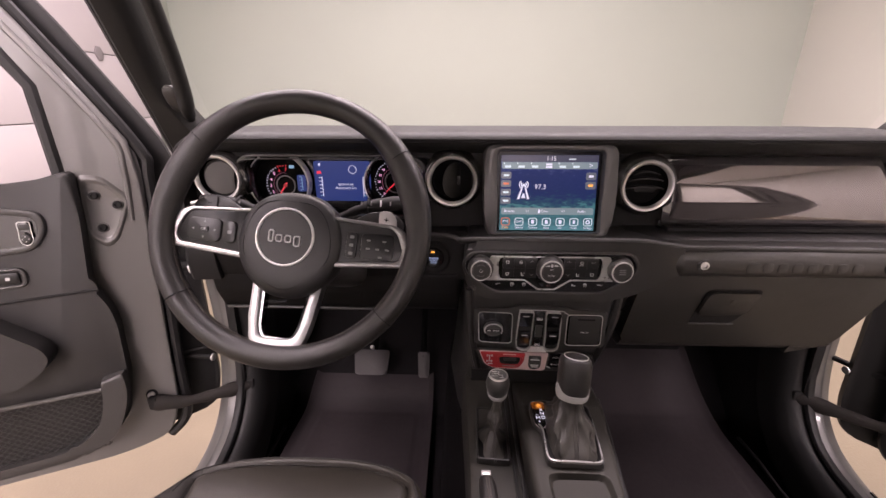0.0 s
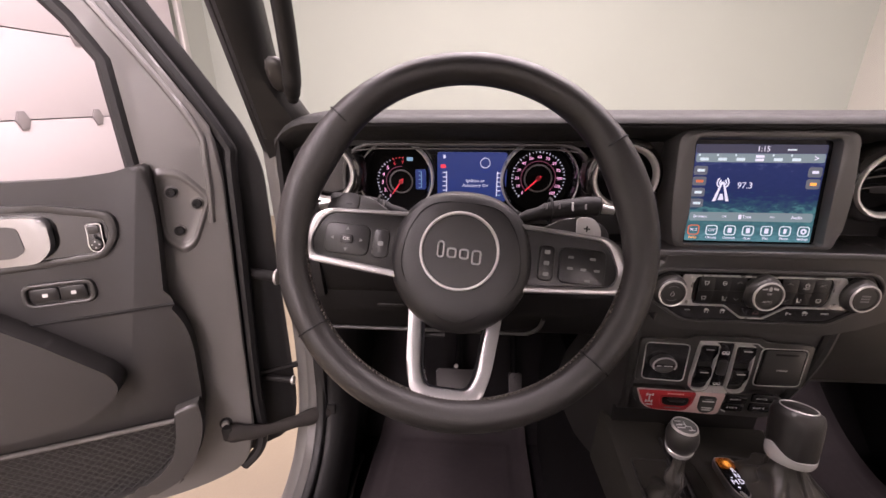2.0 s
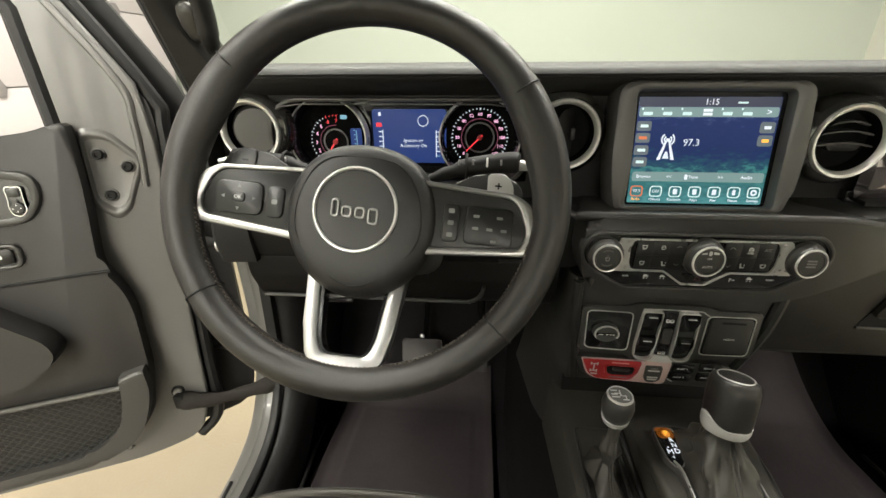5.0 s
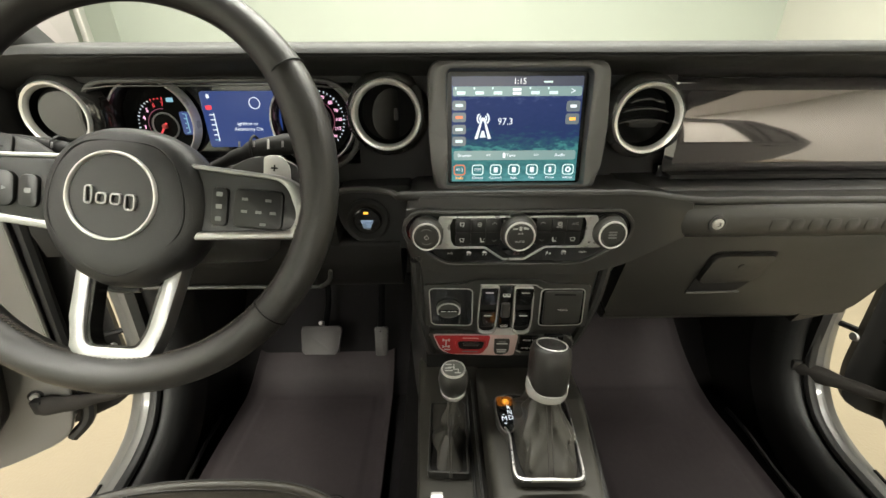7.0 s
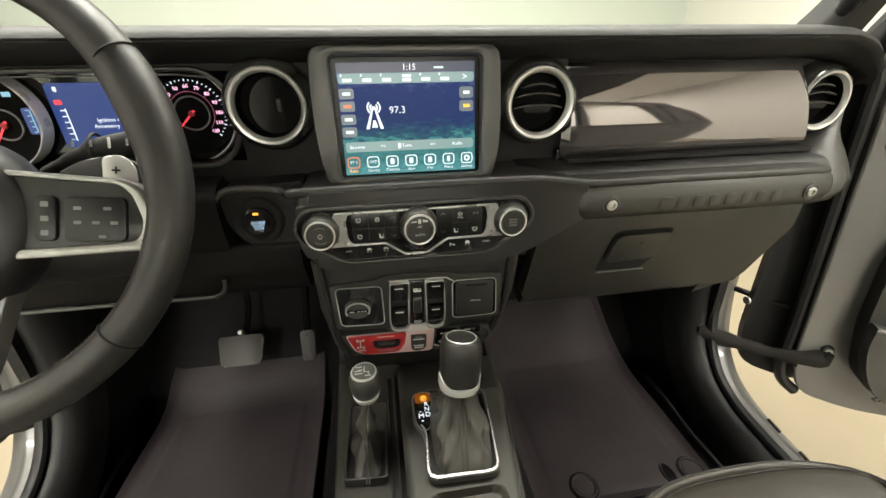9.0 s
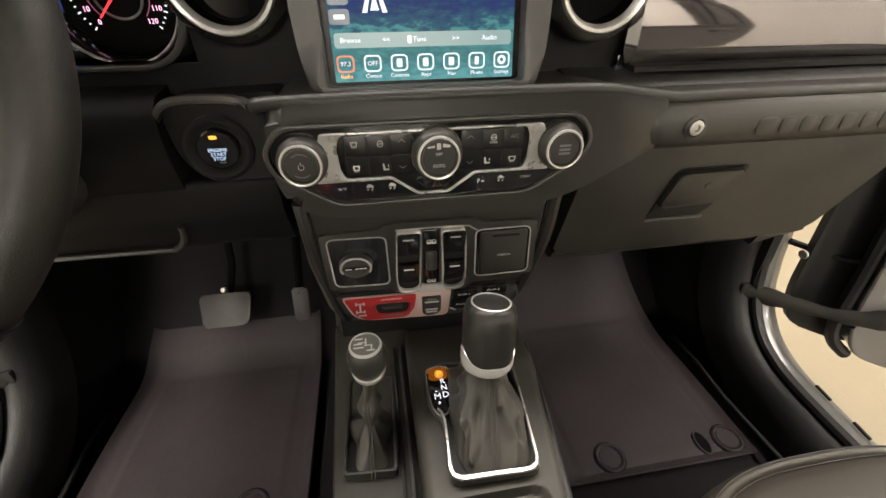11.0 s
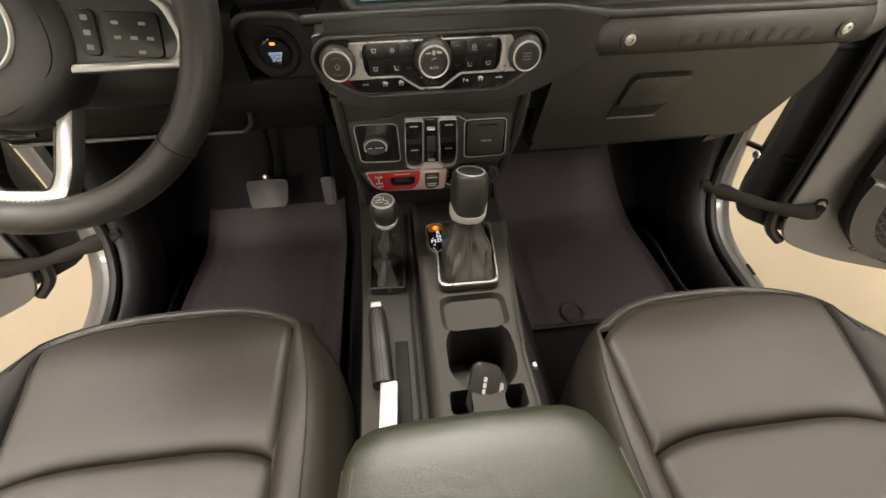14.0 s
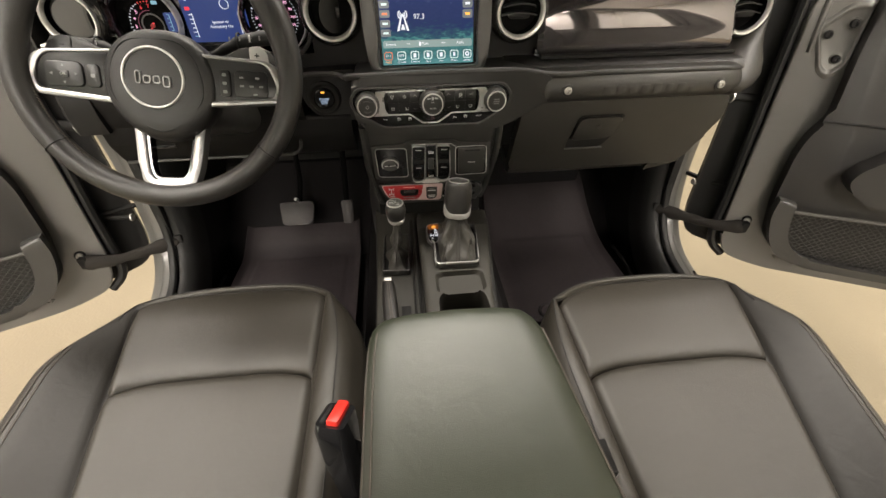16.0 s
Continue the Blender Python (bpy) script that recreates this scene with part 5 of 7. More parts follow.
for k, x in enumerate((-0.098, -0.070, -0.047, 0.047, 0.070, 0.098)):
    key = part("lower_key", prism(rrect(0.022, 0.012, 0.002, 2, x, -0.0335 if abs(x) < 0.06 else -0.0315), 0.001, 0.0013, CM), PIANO, cp)
    if k in (0, 5):
        text("key_text", "MUTE" if k == 0 else "SCREEN", 0.0032, PALE, cp, at(CM, x, -0.0315, 0.0020))
    else:
        km = at(CM, x, -0.0315, 0.0019) @ Matrix.Diagonal((0.8, 0.8, 1, 1))
        if k == 3:
            text("key_text", "P", 0.0085, PALE, cp, at(km, -0.002, -0.002))
            bar("key_mark", 0.0036, 0.0022, PALE, cp, at(km, 0.0035, -0.0022), 0.0003)
        else:
            part("car_mark", prism([(-0.0050, -0.0002), (0.0050, -0.0002), (0.0046, 0.0018), (0.0028, 0.0022), (0.0014, 0.0040), (-0.0026, 0.0040), (-0.0040, 0.0020)], 0, 0.0003, km), PALE, cp)
            for q in (-0.0026, 0.0026):
                part("skid_mark", tube([km @ Vector((q + dx, dy, 0.0002)) for dx, dy in ((0, -0.0012), (0.0009, -0.0022), (-0.0009, -0.0032), (0, -0.0042))], 0.0005, 5), PALE, cp)
part("hazard_key", prism(rounded([(-0.022, -0.026), (0.022, -0.026), (0.012, -0.037), (-0.012, -0.037)], 0.003), 0.001, 0.003, CM, 0.0008), PIANO, cp)
part("hazard_mark", rim([(-0.005, -0.0345), (0.005, -0.0345), (0, -0.0265)], [(-0.0034, -0.0336), (0.0034, -0.0336), (0, -0.0282)], 0.003, 0.0034, CM), material("dim_red", (0.06, 0.016, 0.016), 0.4), cp)

# start button panel left of the climate panel
start = thing("start_button", -0.211, 0.735, 1.10, "round black engine start button with amber lamp", "button")
TM = face(-0.2115, 0.748, 1.110)
part("recess", lathe([(0.033, -0.02), (0.033, 0.003), (0.029, 0.006), (0.024, 0.004), (0.022, 0.001), (0, 0.001)], TM, 36), DARK, start)
part("button", lathe([(0.0205, 0.0), (0.0205, 0.005), (0.0185, 0.007), (0, 0.0072)], TM, 36), PIANO, start)
bar("lamp", 0.007, 0.0035, AMBER, start, at(TM, -0.001, 0.0135, 0.0072), 0.0006)
ICE = glow("button_letter", (0.55, 0.72, 1.0), 0.8)
for words, dy in (("ENGINE", 0.0005), ("START", -0.004), ("STOP", -0.0085)):
    text("button_text", words, 0.0052, ICE, start, at(TM, 0, dy, 0.0074))
text("button_text", "RUN", 0.003, GREYMARK, start, at(TM, 0.002, -0.0125, 0.0074))

# switch panel
sw = thing("switch_panel", 0, 0.73, 0.90, "black switch panel with silver-framed window switches", "switch panel")
part("panel", prism(rounded([(-0.130, -0.004), (-0.062, -0.002), (-0.050, 0.008), (0.050, 0.008), (0.062, -0.001), (0.132, -0.002), (0.136, -0.104), (0.060, -0.108), (0.046, -0.122), (-0.044, -0.122), (-0.056, -0.108), (-0.126, -0.106)], 0.008), -0.02, 0.0, SP, 0.003), STACK, sw)


def pocket(x0, x1, lean, words):
    """Raised outline, open towards the window switches, round a dark field."""
    s = 1 if x0 > 0 else -1
    far, near = (x1, x0) if s > 0 else (x0, x1)
    line = rounded([(near, -0.0120), (far, -0.0110), (far + lean, -0.0975), (near + lean * 0.5, -0.1000)], 0.010, 5)
    part("pocket", prism(line, -0.001, 0.0012, SP), PIANO, sw)
    part("outline", tube([SP @ Vector((x, y, 0.0012)) for x, y in line], 0.0009, 6, closed=True), SATIN, sw, words)


pocket(-0.1215, -0.0535, 0.004, "thin bright outline of the socket field")
pocket(0.0545, 0.1235, 0.004, "thin bright outline of the media field")
SK = at(SP, -0.0905, -0.0560)
sock = part("power_socket", lathe([(0.0195, 0.001), (0.0190, 0.008), (0.0178, 0.0105), (0.0165, 0.0105), (0.0150, 0.009), (0, 0.0085)], SK, 36), HARD, sw)
part("socket_ring", lathe([(0.0188, 0.0095), (0.0186, 0.0118), (0.0166, 0.0118), (0.0164, 0.0098)], SK, 30, None, -28, 236), CHROME, sock)
part("socket_fold", prism([(-0.0150, -0.0035), (0.0150, -0.0035), (0.0150, 0.0005), (-0.0150, 0.0005)], 0.0085, 0.0105, SK, 0.0006), PIANO, sock)
bar("socket_text", 0.007, 0.0016, PALE, sock, at(SK, -0.0085, -0.0015, 0.0106), 0.0003)
for dx in (0.001, 0.006, 0.0105):
    bar("socket_text", 0.0035, 0.0018, PALE, sock, at(SK, dx, -0.0012, 0.0106), 0.0003)
lid = part("media_cover", prism(rounded([(0.0600, -0.0150), (0.1195, -0.0150), (0.1225, -0.0925), (0.0620, -0.0950)], 0.005, 3), 0.001, 0.0040, SP, 0.0012), STACK, sw)
text("cover_text", "MEDIA", 0.0058, PALE, lid, at(SP, 0.0920, -0.0590, 0.0041))
part("cover_slot", prism(rrect(0.034, 0.0042, 0.001, 2, 0.092, -0.0225), 0.0036, 0.0044, SP), DARK, lid)
# bright frame round the four window rockers, hollow, with black wells
for s in (-1, 1):
    shade = [(s * 0.0115, -0.0040), (s * 0.0410, -0.0040), (s * 0.0425, -0.030), (s * 0.0440, -0.085), (s * 0.0420, -0.110), (s * 0.0345, -0.1165), (s * 0.0200, -0.1165), (s * 0.0135, -0.110), (s * 0.0130, -0.070)]
    o = rounded(shade, 0.006, 3)
    cx, cy = s * 0.0280, -0.060
    i = rounded([(cx + (x - cx) * (0.905 if abs(x) > 0.028 else 0.89), cy + (y - cy) * 0.965 + (0.0028 if y < -0.1 else 0.0)) for x, y in shade], 0.0045, 3)
    part("switch_frame", rim(o, i, 0.0, 0.008, SP, 0.0012), CHROME, sw, "bright silver switch frame")
    part("switch_well", prism(i, 0.0, 0.002, SP), DARK, sw)
    for y in (-0.0245, -0.0780):
        key = part("window_switch", loft([[SP @ Vector((s * 0.0280 + dx, y + dy, c)) for dx, dy, c in ((-0.0122, 0.018, c0), (0.0122, 0.018, c0), (0.0122, 0.004, c1), (0.0122, -0.027, c2), (-0.0122, -0.027, c2), (-0.0122, 0.004, c1))] for c0, c1, c2 in ((0.0, 0.0, 0.0), (0.0085, 0.0105, 0.001))]), PIANO, sw, "black window rocker")
        bar("switch_line", 0.0125, 0.0020, CHROME, key, at(SP, s * 0.0280, y + 0.0105, 0.0100), 0.0008)
part("top_line", tube([SP @ Vector(p) for p in smooth_path([(-0.0420, -0.0015, 0.003), (0.0, -0.0005, 0.003), (0.0420, -0.0015, 0.003), (0.0480, -0.0055, 0.002), (0.0560, -0.0115, 0.0015)], 4)], 0.0011, 6), CHROME, sw, "thin bright line above the switches")
part("center_bar", prism(rrect(0.0205, 0.100, 0.003, 3, 0, -0.054), 0.0, 0.004, SP, 0.001), PIANO, sw)
part("lock_key", prism(rrect(0.0135, 0.034, 0.003, 3, 0, -0.058), 0.004, 0.008, SP, 0.002), STACK, sw)
for y, h in ((-0.0245, 0.0075), (-0.0985, 0.0060)):
    for dx in (-0.0030, 0.0030):
        part("car_mark", rim(rrect(0.0055, h, 0.0016, 2, dx, y), rrect(0.0032, h * 0.45, 0.0008, 2, dx, y + 0.0012), 0.004, 0.0045, SP), PALE, sw)
part("frame_foot", prism(rounded([(-0.0220, -0.1175), (-0.0120, -0.1060), (0.0120, -0.1060), (0.0220, -0.1175), (0.0180, -0.1215), (-0.0180, -0.1215)], 0.002), 0.0, 0.0040, SP, 0.001), SATIN, sw, "silver foot below the rockers")

# red locker switch row
row = thing("axle_switch_row", 0, 0.74, 0.86, "red off-road locker switches beside black auxiliary switches", "switch row")
RM = face(0.0, 0.734, 0.9045) @ pose(0, 0, 0, 0, 0, -1.5) @ Matrix.Diagonal((1, 0.70, 1, 1))
part("bezel", prism(rounded([(-0.125, 0.003), (0.10, 0.003), (0.122, -0.004), (0.118, -0.050), (0.098, -0.064), (-0.090, -0.060), (-0.112, -0.044)], 0.008), -0.02, 0.0, RM, 0.002), STACK, row)
redo = rounded([(-0.1165, 0.0005), (-0.1100, 0.0020), (0.0270, 0.0020), (0.0230, -0.0600), (-0.0900, -0.0560), (-0.1060, -0.0400)], [0.003, 0.003, 0.004, 0.008, 0.012, 0.014], 4)
part("silver_plate", prism(redo, 0.0, 0.0030, RM, 0.0012), material("red_silver", (0.62, 0.46, 0.45), 0.32, metal=0.35), row, "pinkish silver plate round the red field")
redp = part("red_panel", prism(rounded([(-0.1150, 0.0002), (-0.0200, 0.0010), (-0.0230, -0.0300), (-0.0330, -0.0535), (-0.0870, -0.0530), (-0.1020, -0.0390)], 0.005), 0.0025, 0.0045, RM, 0.0015), RED, row, "red locker panel")
part("toggle_well", rim(rounded([(-0.0800, -0.0100), (-0.0250, -0.0100), (-0.0280, -0.0400), (-0.0760, -0.0400)], 0.010), rounded([(-0.0760, -0.0125), (-0.0290, -0.0125), (-0.0320, -0.0375), (-0.0725, -0.0375)], 0.008), 0.0040, 0.0075, RM, 0.0012), RED, redp)
part("toggle", prism(rounded([(-0.0750, -0.0130), (-0.0300, -0.0130), (-0.0330, -0.0370), (-0.0720, -0.0370)], 0.008), 0.0045, 0.0065, RM, 0.001), DARK, redp, "black rocker")
part("toggle_ridge", prism(rounded([(-0.0660, -0.0160), (-0.0390, -0.0160), (-0.0390, -0.0230), (-0.0660, -0.0230)], 0.003), 0.006, 0.0105, RM, 0.002), HARD, redp)
for y in (-0.0055, -0.0460):
    bar("toggle_text", 0.027, 0.0030, material("pale_pink_mark", (0.60, 0.30, 0.29), 0.5) if y > -0.01 else GREYMARK, redp, at(RM, -0.0535, y, 0.0046), 0.0003)
for y in (-0.0115, -0.0310):
    bar("axle_mark", 0.010, 0.0026, PALE, redp, at(RM, -0.0945, y, 0.0046), 0.0003)
    for dx in (-0.005, 0.005):
        bar("axle_mark", 0.0024, 0.0080, PALE, redp, at(RM, -0.0945 + dx, y, 0.0046), 0.0003)
bar("axle_mark", 0.0022, 0.018, PALE, redp, at(RM, -0.0945, -0.0210, 0.0046), 0.0003)
bar("axle_text", 0.011, 0.0036, PALE, redp, at(RM, -0.0925, -0.0400, 0.0046), 0.0003)
pair = part("sway_switch", prism(rounded([(-0.0130, -0.0080), (0.0130, -0.0080), (0.0125, -0.0420), (0.0060, -0.0520), (-0.0085, -0.0520), (-0.0125, -0.0430)], 0.003), 0.0028, 0.0070, RM, 0.0015), HARD, row, "black sway bar switch")
for y, w in ((-0.0125, 0.012), (-0.0185, 0.019), (-0.0370, 0.017), (-0.0430, 0.015)):
    bar("switch_text", w, 0.0036, PALE if y < -0.015 else GREYMARK, pair, at(RM, 0.0, y, 0.0072), 0.0003)
for k, (x, y) in enumerate(((0.047, -0.012), (0.088, -0.006), (0.045, -0.036), (0.088, -0.033))):
    key = part("aux_switch", prism(rrect(0.034, 0.022, 0.003, 3, x, y), 0.0, 0.003, RM, 0.0012), PIANO, row)
    text("aux_text", "AUX %d" % (k + 1), 0.0062, PALE, key, at(RM, x - 0.002, y, 0.0032))
part("aux_lamp", box(0.0105, 0.0022, 0.0008, at(RM, 0.030, -0.046, 0.0034) @ pose(0, 0, 0, 0, 0, -38)), PALE, row)
part("side_ring", tube([RM @ Vector((0.110 + 0.012 * math.cos(a), -0.026 + 0.022 * math.sin(a), 0.002)) for a in (-1.5 + 0.25 * k for k in range(13))], 0.0016, 6), GREYPL, row, "curved grey edge of the row")

# ---- floor console ----
con = thing("floor_console", 0, 0.45, 0.60, "black floor console with lever boots and cup holder", "floor console")
# lower left deck
def deck(x0, x1, z_of_y, ys, r=0.012):
    rings = []
    for y in ys:
        z = z_of_y(y)
        rings.append([(x0(y) - 0.010, y, 0.58), (x0(y), y, z - r), (x0(y) + r * 0.3, y, z - r * 0.3), (x0(y) + r, y, z), (x1(y) - r, y, z), (x1(y) - r * 0.3, y, z - r * 0.3), (x1(y), y, z - r), (x1(y) + 0.010, y, 0.58)])
    return loft(rings)
zl = lambda y: 0.776 + 0.02 * max(0, (y - 0.60)) / 0.15
part("left_deck", deck(lambda y: -0.140 - 0.02 * max(0, y - 0.55), lambda y: -0.030, zl, [0.20, 0.40, 0.56, 0.66, 0.74, 0.80]), CONSOLE, con)
def zr(y):
    return 0.832 - 0.030 * max(0.0, (y - 0.66) / 0.1)
x_r = lambda y: 0.0935 + 0.14 * max(0, y - 0.42)
# raised right deck with tray and cup holder cut out of its top
NX, NY = 110, 260
def right_top(u, v):
    y = 0.19 + 0.58 * v
    xl, xr = -0.040, x_r(y)
    x = xl + (xr - xl) * u
    z = zr(y)
    e = min(x - xl, xr - x)
    if e < 0.012:
        z -= 0.012 - math.sqrt(max(0, 0.012 ** 2 - (0.012 - e) ** 2))
    # shallow tray between the shifter and the cup holder
    tx, ty = (x - 0.034) / 0.044, (y - 0.474) / 0.027
    q = (abs(tx) ** 6 + abs(ty) ** 6) ** (1 / 6)
    z -= 0.010 * min(1, max(0, (1.12 - q) / 0.14))
    # cup holder: square shoulders towards the front, round behind
    q = math.hypot((x - 0.032) / 0.046, (y - 0.398) / 0.052)
    if y > 0.398:
        q = (abs((x - 0.032) / 0.046) ** 4 + abs((y - 0.398) / 0.050) ** 4) ** 0.25
    z -= 0.085 * min(1, max(0, (1.0 - q) / 0.08))
    for sx in (-0.005, 0.064):
        q = (abs((x - sx) / 0.0135) ** 5 + abs((y - 0.340) / 0.0145) ** 5) ** 0.2
        z -= 0.05 * min(1, max(0, (1.0 - q) / 0.16))
    q = math.hypot((x - 0.028) / 0.050, (y - 0.262) / 0.055)
    z -= 0.085 * min(1, max(0, (1.0 - q) / 0.08))
    return (x, y, z)
top = sheet(right_top, NX, NY)
part("right_deck", top, CONSOLE, con)
rings = []
for y in (0.19, 0.4, 0.55, 0.66, 0.77):
    rings.append([(-0.040, y, zr(y) - 0.013), (-0.040, y, 0.58), (x_r(y) + 0.012, y, 0.58), (x_r(y), y, zr(y) - 0.013)])
part("right_side", loft(rings, closed=False, caps=False), CONSOLE, con)
part("groove", tube([(-0.047, y, zl(y) + 0.004) for y in (0.22, 0.4, 0.6, 0.74)], 0.004, 6), SOFT, con)
part("groove", tube([(-0.058, y, zl(y) + 0.003) for y in (0.22, 0.4, 0.6, 0.74)], 0.003, 6), SOFT, con)
part("front_recess", bounds(-0.13, 0.125, 0.775, 0.80, 0.70, 0.86), DARK, con)
part("edge_piping", tube([(x_r(y) - 0.002, y, zr(y) - 0.004) for y in (0.24, 0.4, 0.5, 0.6, 0.70)], 0.003, 6), SOFT, con)
part("bin_body", loft([[(-0.118, y, 0.60), (-0.113, y, 0.93), (0.098, y, 0.93), (0.106, y, 0.60)] for y in (0.192, -0.45)]), HARD, con)
part("side_clip", box(0.006, 0.009, 0.008, pose(0.103, 0.385, 0.815), 0.002), ZINC, con)

# key fob in the cup holder
fob = thing("key_fob", 0.045, 0.36, 0.80, "black car key fob with keyring lying in the cup holder", "key")
KM = pose(0.026, 0.357, 0.824, 30, 8, -16)
part("case", prism(rrect(0.038, 0.066, 0.012, 5), -0.008, 0.006, KM, 0.004), HARD, fob)
for k, w in enumerate((0.006, 0.005, 0.005, 0.006)):
    bar("letter_bar", 0.006, 0.0042, PALE, fob, at(KM, 0.0, 0.012 - 0.0075 * k, 0.0062) @ pose(0, 0, 0, 0, 0, 90), 0.0004)
part("key_ring", tube([KM @ Vector((0.010 * math.cos(a), -0.040 + 0.010 * math.sin(a), 0.0)) for a in (2 * math.pi * k / 20 for k in range(20))], 0.0014, 6, closed=True), CHROME, fob)
part("key_tag", box(0.030, 0.010, 0.004, at(KM, -0.002, -0.046, 0.006), 0.001), CHROME, fob, "pale metal key tag")
part("key_blade", prism(rounded([(0.019, 0.012), (0.024, 0.012), (0.030, -0.048), (0.014, -0.048)], 0.002, 2), 0.000, 0.003, KM, 0.0006), CHROME, fob, "bright metal key blade")
part("tag_strap", box(0.030, 0.030, 0.004, at(KM, -0.002, -0.067, 0.003), 0.001), HARD, fob, "dark leather tag")

# ---- gear selector ----
gear = thing("gear_selector", 0.04, 0.60, 0.83, "automatic gear selector with leather boot in a silver frame", "gear lever")
def fr(grow):
    return rounded([(-0.010 - grow, 0.517 - grow), (0.078 + grow, 0.515 - grow), (0.086 + grow, 0.585), (0.091 + grow, 0.652 + grow), (0.022, 0.660 + grow), (0.004 - grow, 0.664 + grow), (-0.020 - grow, 0.656), (-0.021 - grow, 0.606), (-0.008 - grow, 0.586)], 0.010, 4)
UPM = Matrix.Translation((0, 0, 0))
part("frame", rim(fr(0.002), fr(-0.0020), 0.829, 0.842, UPM, 0.0015), GREYPL, gear, "dark upper frame round the boot")
def ribbon(path, half):
    """Outline of a band of given half widths along a flat path."""
    left, right = [], []
    for k, p in enumerate(path):
        d = (path[min(k + 1, len(path) - 1)] - path[max(k - 1, 0)]).normalized()
        h = half(k / (len(path) - 1))
        left.append((p.x - d.y * h, p.y + d.x * h))
        right.append((p.x + d.y * h, p.y - d.x * h))
    return left + right[::-1]
edge = smooth_path([(-0.013, 0.598, 0), (-0.0075, 0.584, 0), (-0.0100, 0.545, 0), (-0.0110, 0.530, 0), (-0.0085, 0.521, 0), (0.000, 0.5165, 0), (0.034, 0.5155, 0), (0.066, 0.5145, 0), (0.0755, 0.5185, 0), (0.0795, 0.530, 0), (0.0845, 0.580, 0), (0.0880, 0.615, 0)], 6)
part("silver_edge", prism(ribbon(edge, lambda t: 0.0008 + 0.0011 * math.sin(math.pi * t) ** 2), 0.8415, 0.8455, UPM, 0.0012), PLATE, gear, "bright satin silver frame edge")
part("boot_base", prism(fr(-0.003), 0.826, 0.834), DARK, gear)
rings = []
for k in range(17):
    t = k / 16
    z = 0.836 + 0.060 * t
    cx, cy = 0.0385 + 0.0045 * t, 0.584 + 0.022 * t
    hx, hy = 0.0235 * (1 - t) ** 0.75 + 0.0155, 0.050 * (1 - t) ** 0.95 + 0.0155
    ring = []
    for j in range(72):
        a = 2 * math.pi * j / 72
        wob = 1 + (0.12 * math.sin(3 * a + 6 * t) + 0.11 * math.sin(7 * a - 9 * t) + 0.06 * math.sin(12 * a + 7 * t)) * math.sin(math.pi * t) ** 0.7
        ex = 2 / (2 + 2.5 * (1 - t))
        ring.append((cx + hx * wob * math.copysign(abs(math.cos(a)) ** ex, math.cos(a)), cy + hy * wob * math.copysign(abs(math.sin(a)) ** ex, math.sin(a)), z + 0.004 * math.sin(4 * a) * math.sin(math.pi * t)))
    rings.append(ring)
part("boot", loft(rings), BOOT, gear, "creased black leather boot")
for dx in (-0.003, 0.003):
    part("boot_seam", tube([(0.036 + dx, 0.518, 0.838), (0.037 + dx, 0.530, 0.853), (0.039 + dx, 0.553, 0.870), (0.042 + dx, 0.586, 0.898)], 0.0011, 5), DIMSEAM, gear)
KNM = Matrix.Translation((0.043, 0.606, 0.895)) @ pose(0, 0, 0, -14, 4.5, 0)
def collar_ring(r, z, ear=0.0):
    return [KNM @ Vector((r * math.cos(a), r * math.sin(a), z + ear * abs(math.cos(a)) ** 4)) for a in (2 * math.pi * k / 40 for k in range(40))]
part("collar", loft([collar_ring(0.020, 0.001), collar_ring(0.0262, 0.003), collar_ring(0.0285, 0.007), collar_ring(0.0296, 0.011, 0.003), collar_ring(0.0295, 0.0145, 0.013), collar_ring(0.0270, 0.0155, 0.013)]), CHROME, gear, "bright silver collar with raised ears")
def knob_ring(z, rx, ry):
    return [KNM @ Vector((rx * math.copysign(abs(math.cos(a)) ** 0.8, math.cos(a)), ry * math.copysign(abs(math.sin(a)) ** 0.8, math.sin(a)), z + 0.006 * math.sin(a) * (1 if z < 0.03 else 0))) for a in (2 * math.pi * k / 36 for k in range(36))]
part("grip", loft([knob_ring(z, rx, ry) for z, rx, ry in ((0.014, 0.0268, 0.0268), (0.030, 0.0276, 0.0282), (0.055, 0.0280, 0.0290), (0.068, 0.0274, 0.0284), (0.0755, 0.0254, 0.0264), (0.0790, 0.0210, 0.0220))]), WRAP, gear, "black leather-wrapped grip")
part("cap_ring", tube([KNM @ Vector((0.0205 * math.cos(a), 0.0213 * math.sin(a), 0.0793)) for a in (2 * math.pi * k / 28 for k in range(28))], 0.0010, 6, closed=True), SATIN, gear)
part("cap", lathe([(0.0197, 0.0775), (0.0190, 0.0785), (0, 0.0770)], KNM, 28), HARD, gear)
ind = part("gear_display", prism(rounded([(-0.0185, 0.657), (0.007, 0.658), (0.009, 0.640), (0.005, 0.606), (-0.003, 0.592), (-0.011, 0.590), (-0.018, 0.603), (-0.020, 0.630)], 0.008), 0.834, 0.8425, UPM, 0.003), PIANO, gear, "lit gear position display")
part("display_rim", tube([(x, y, 0.8415) for x, y in rounded([(-0.0195, 0.658), (0.008, 0.659), (0.010, 0.640), (0.006, 0.605), (-0.0025, 0.591), (-0.0115, 0.589), (-0.019, 0.602), (-0.021, 0.630)], 0.008)], 0.0011, 6, closed=True), HINGE, ind)
def letter(t, x, y, mat, size=0.010):
    text("gear_letter", t, size * 1.2, mat, ind, Matrix.Translation((x, y, 0.8430)))
letter("P", -0.004, 0.6465, AMBER, 0.0095)
letter("R", -0.0015, 0.6350, WHITEG, 0.0085)
letter("N", -0.0010, 0.6255, WHITEG, 0.0085)
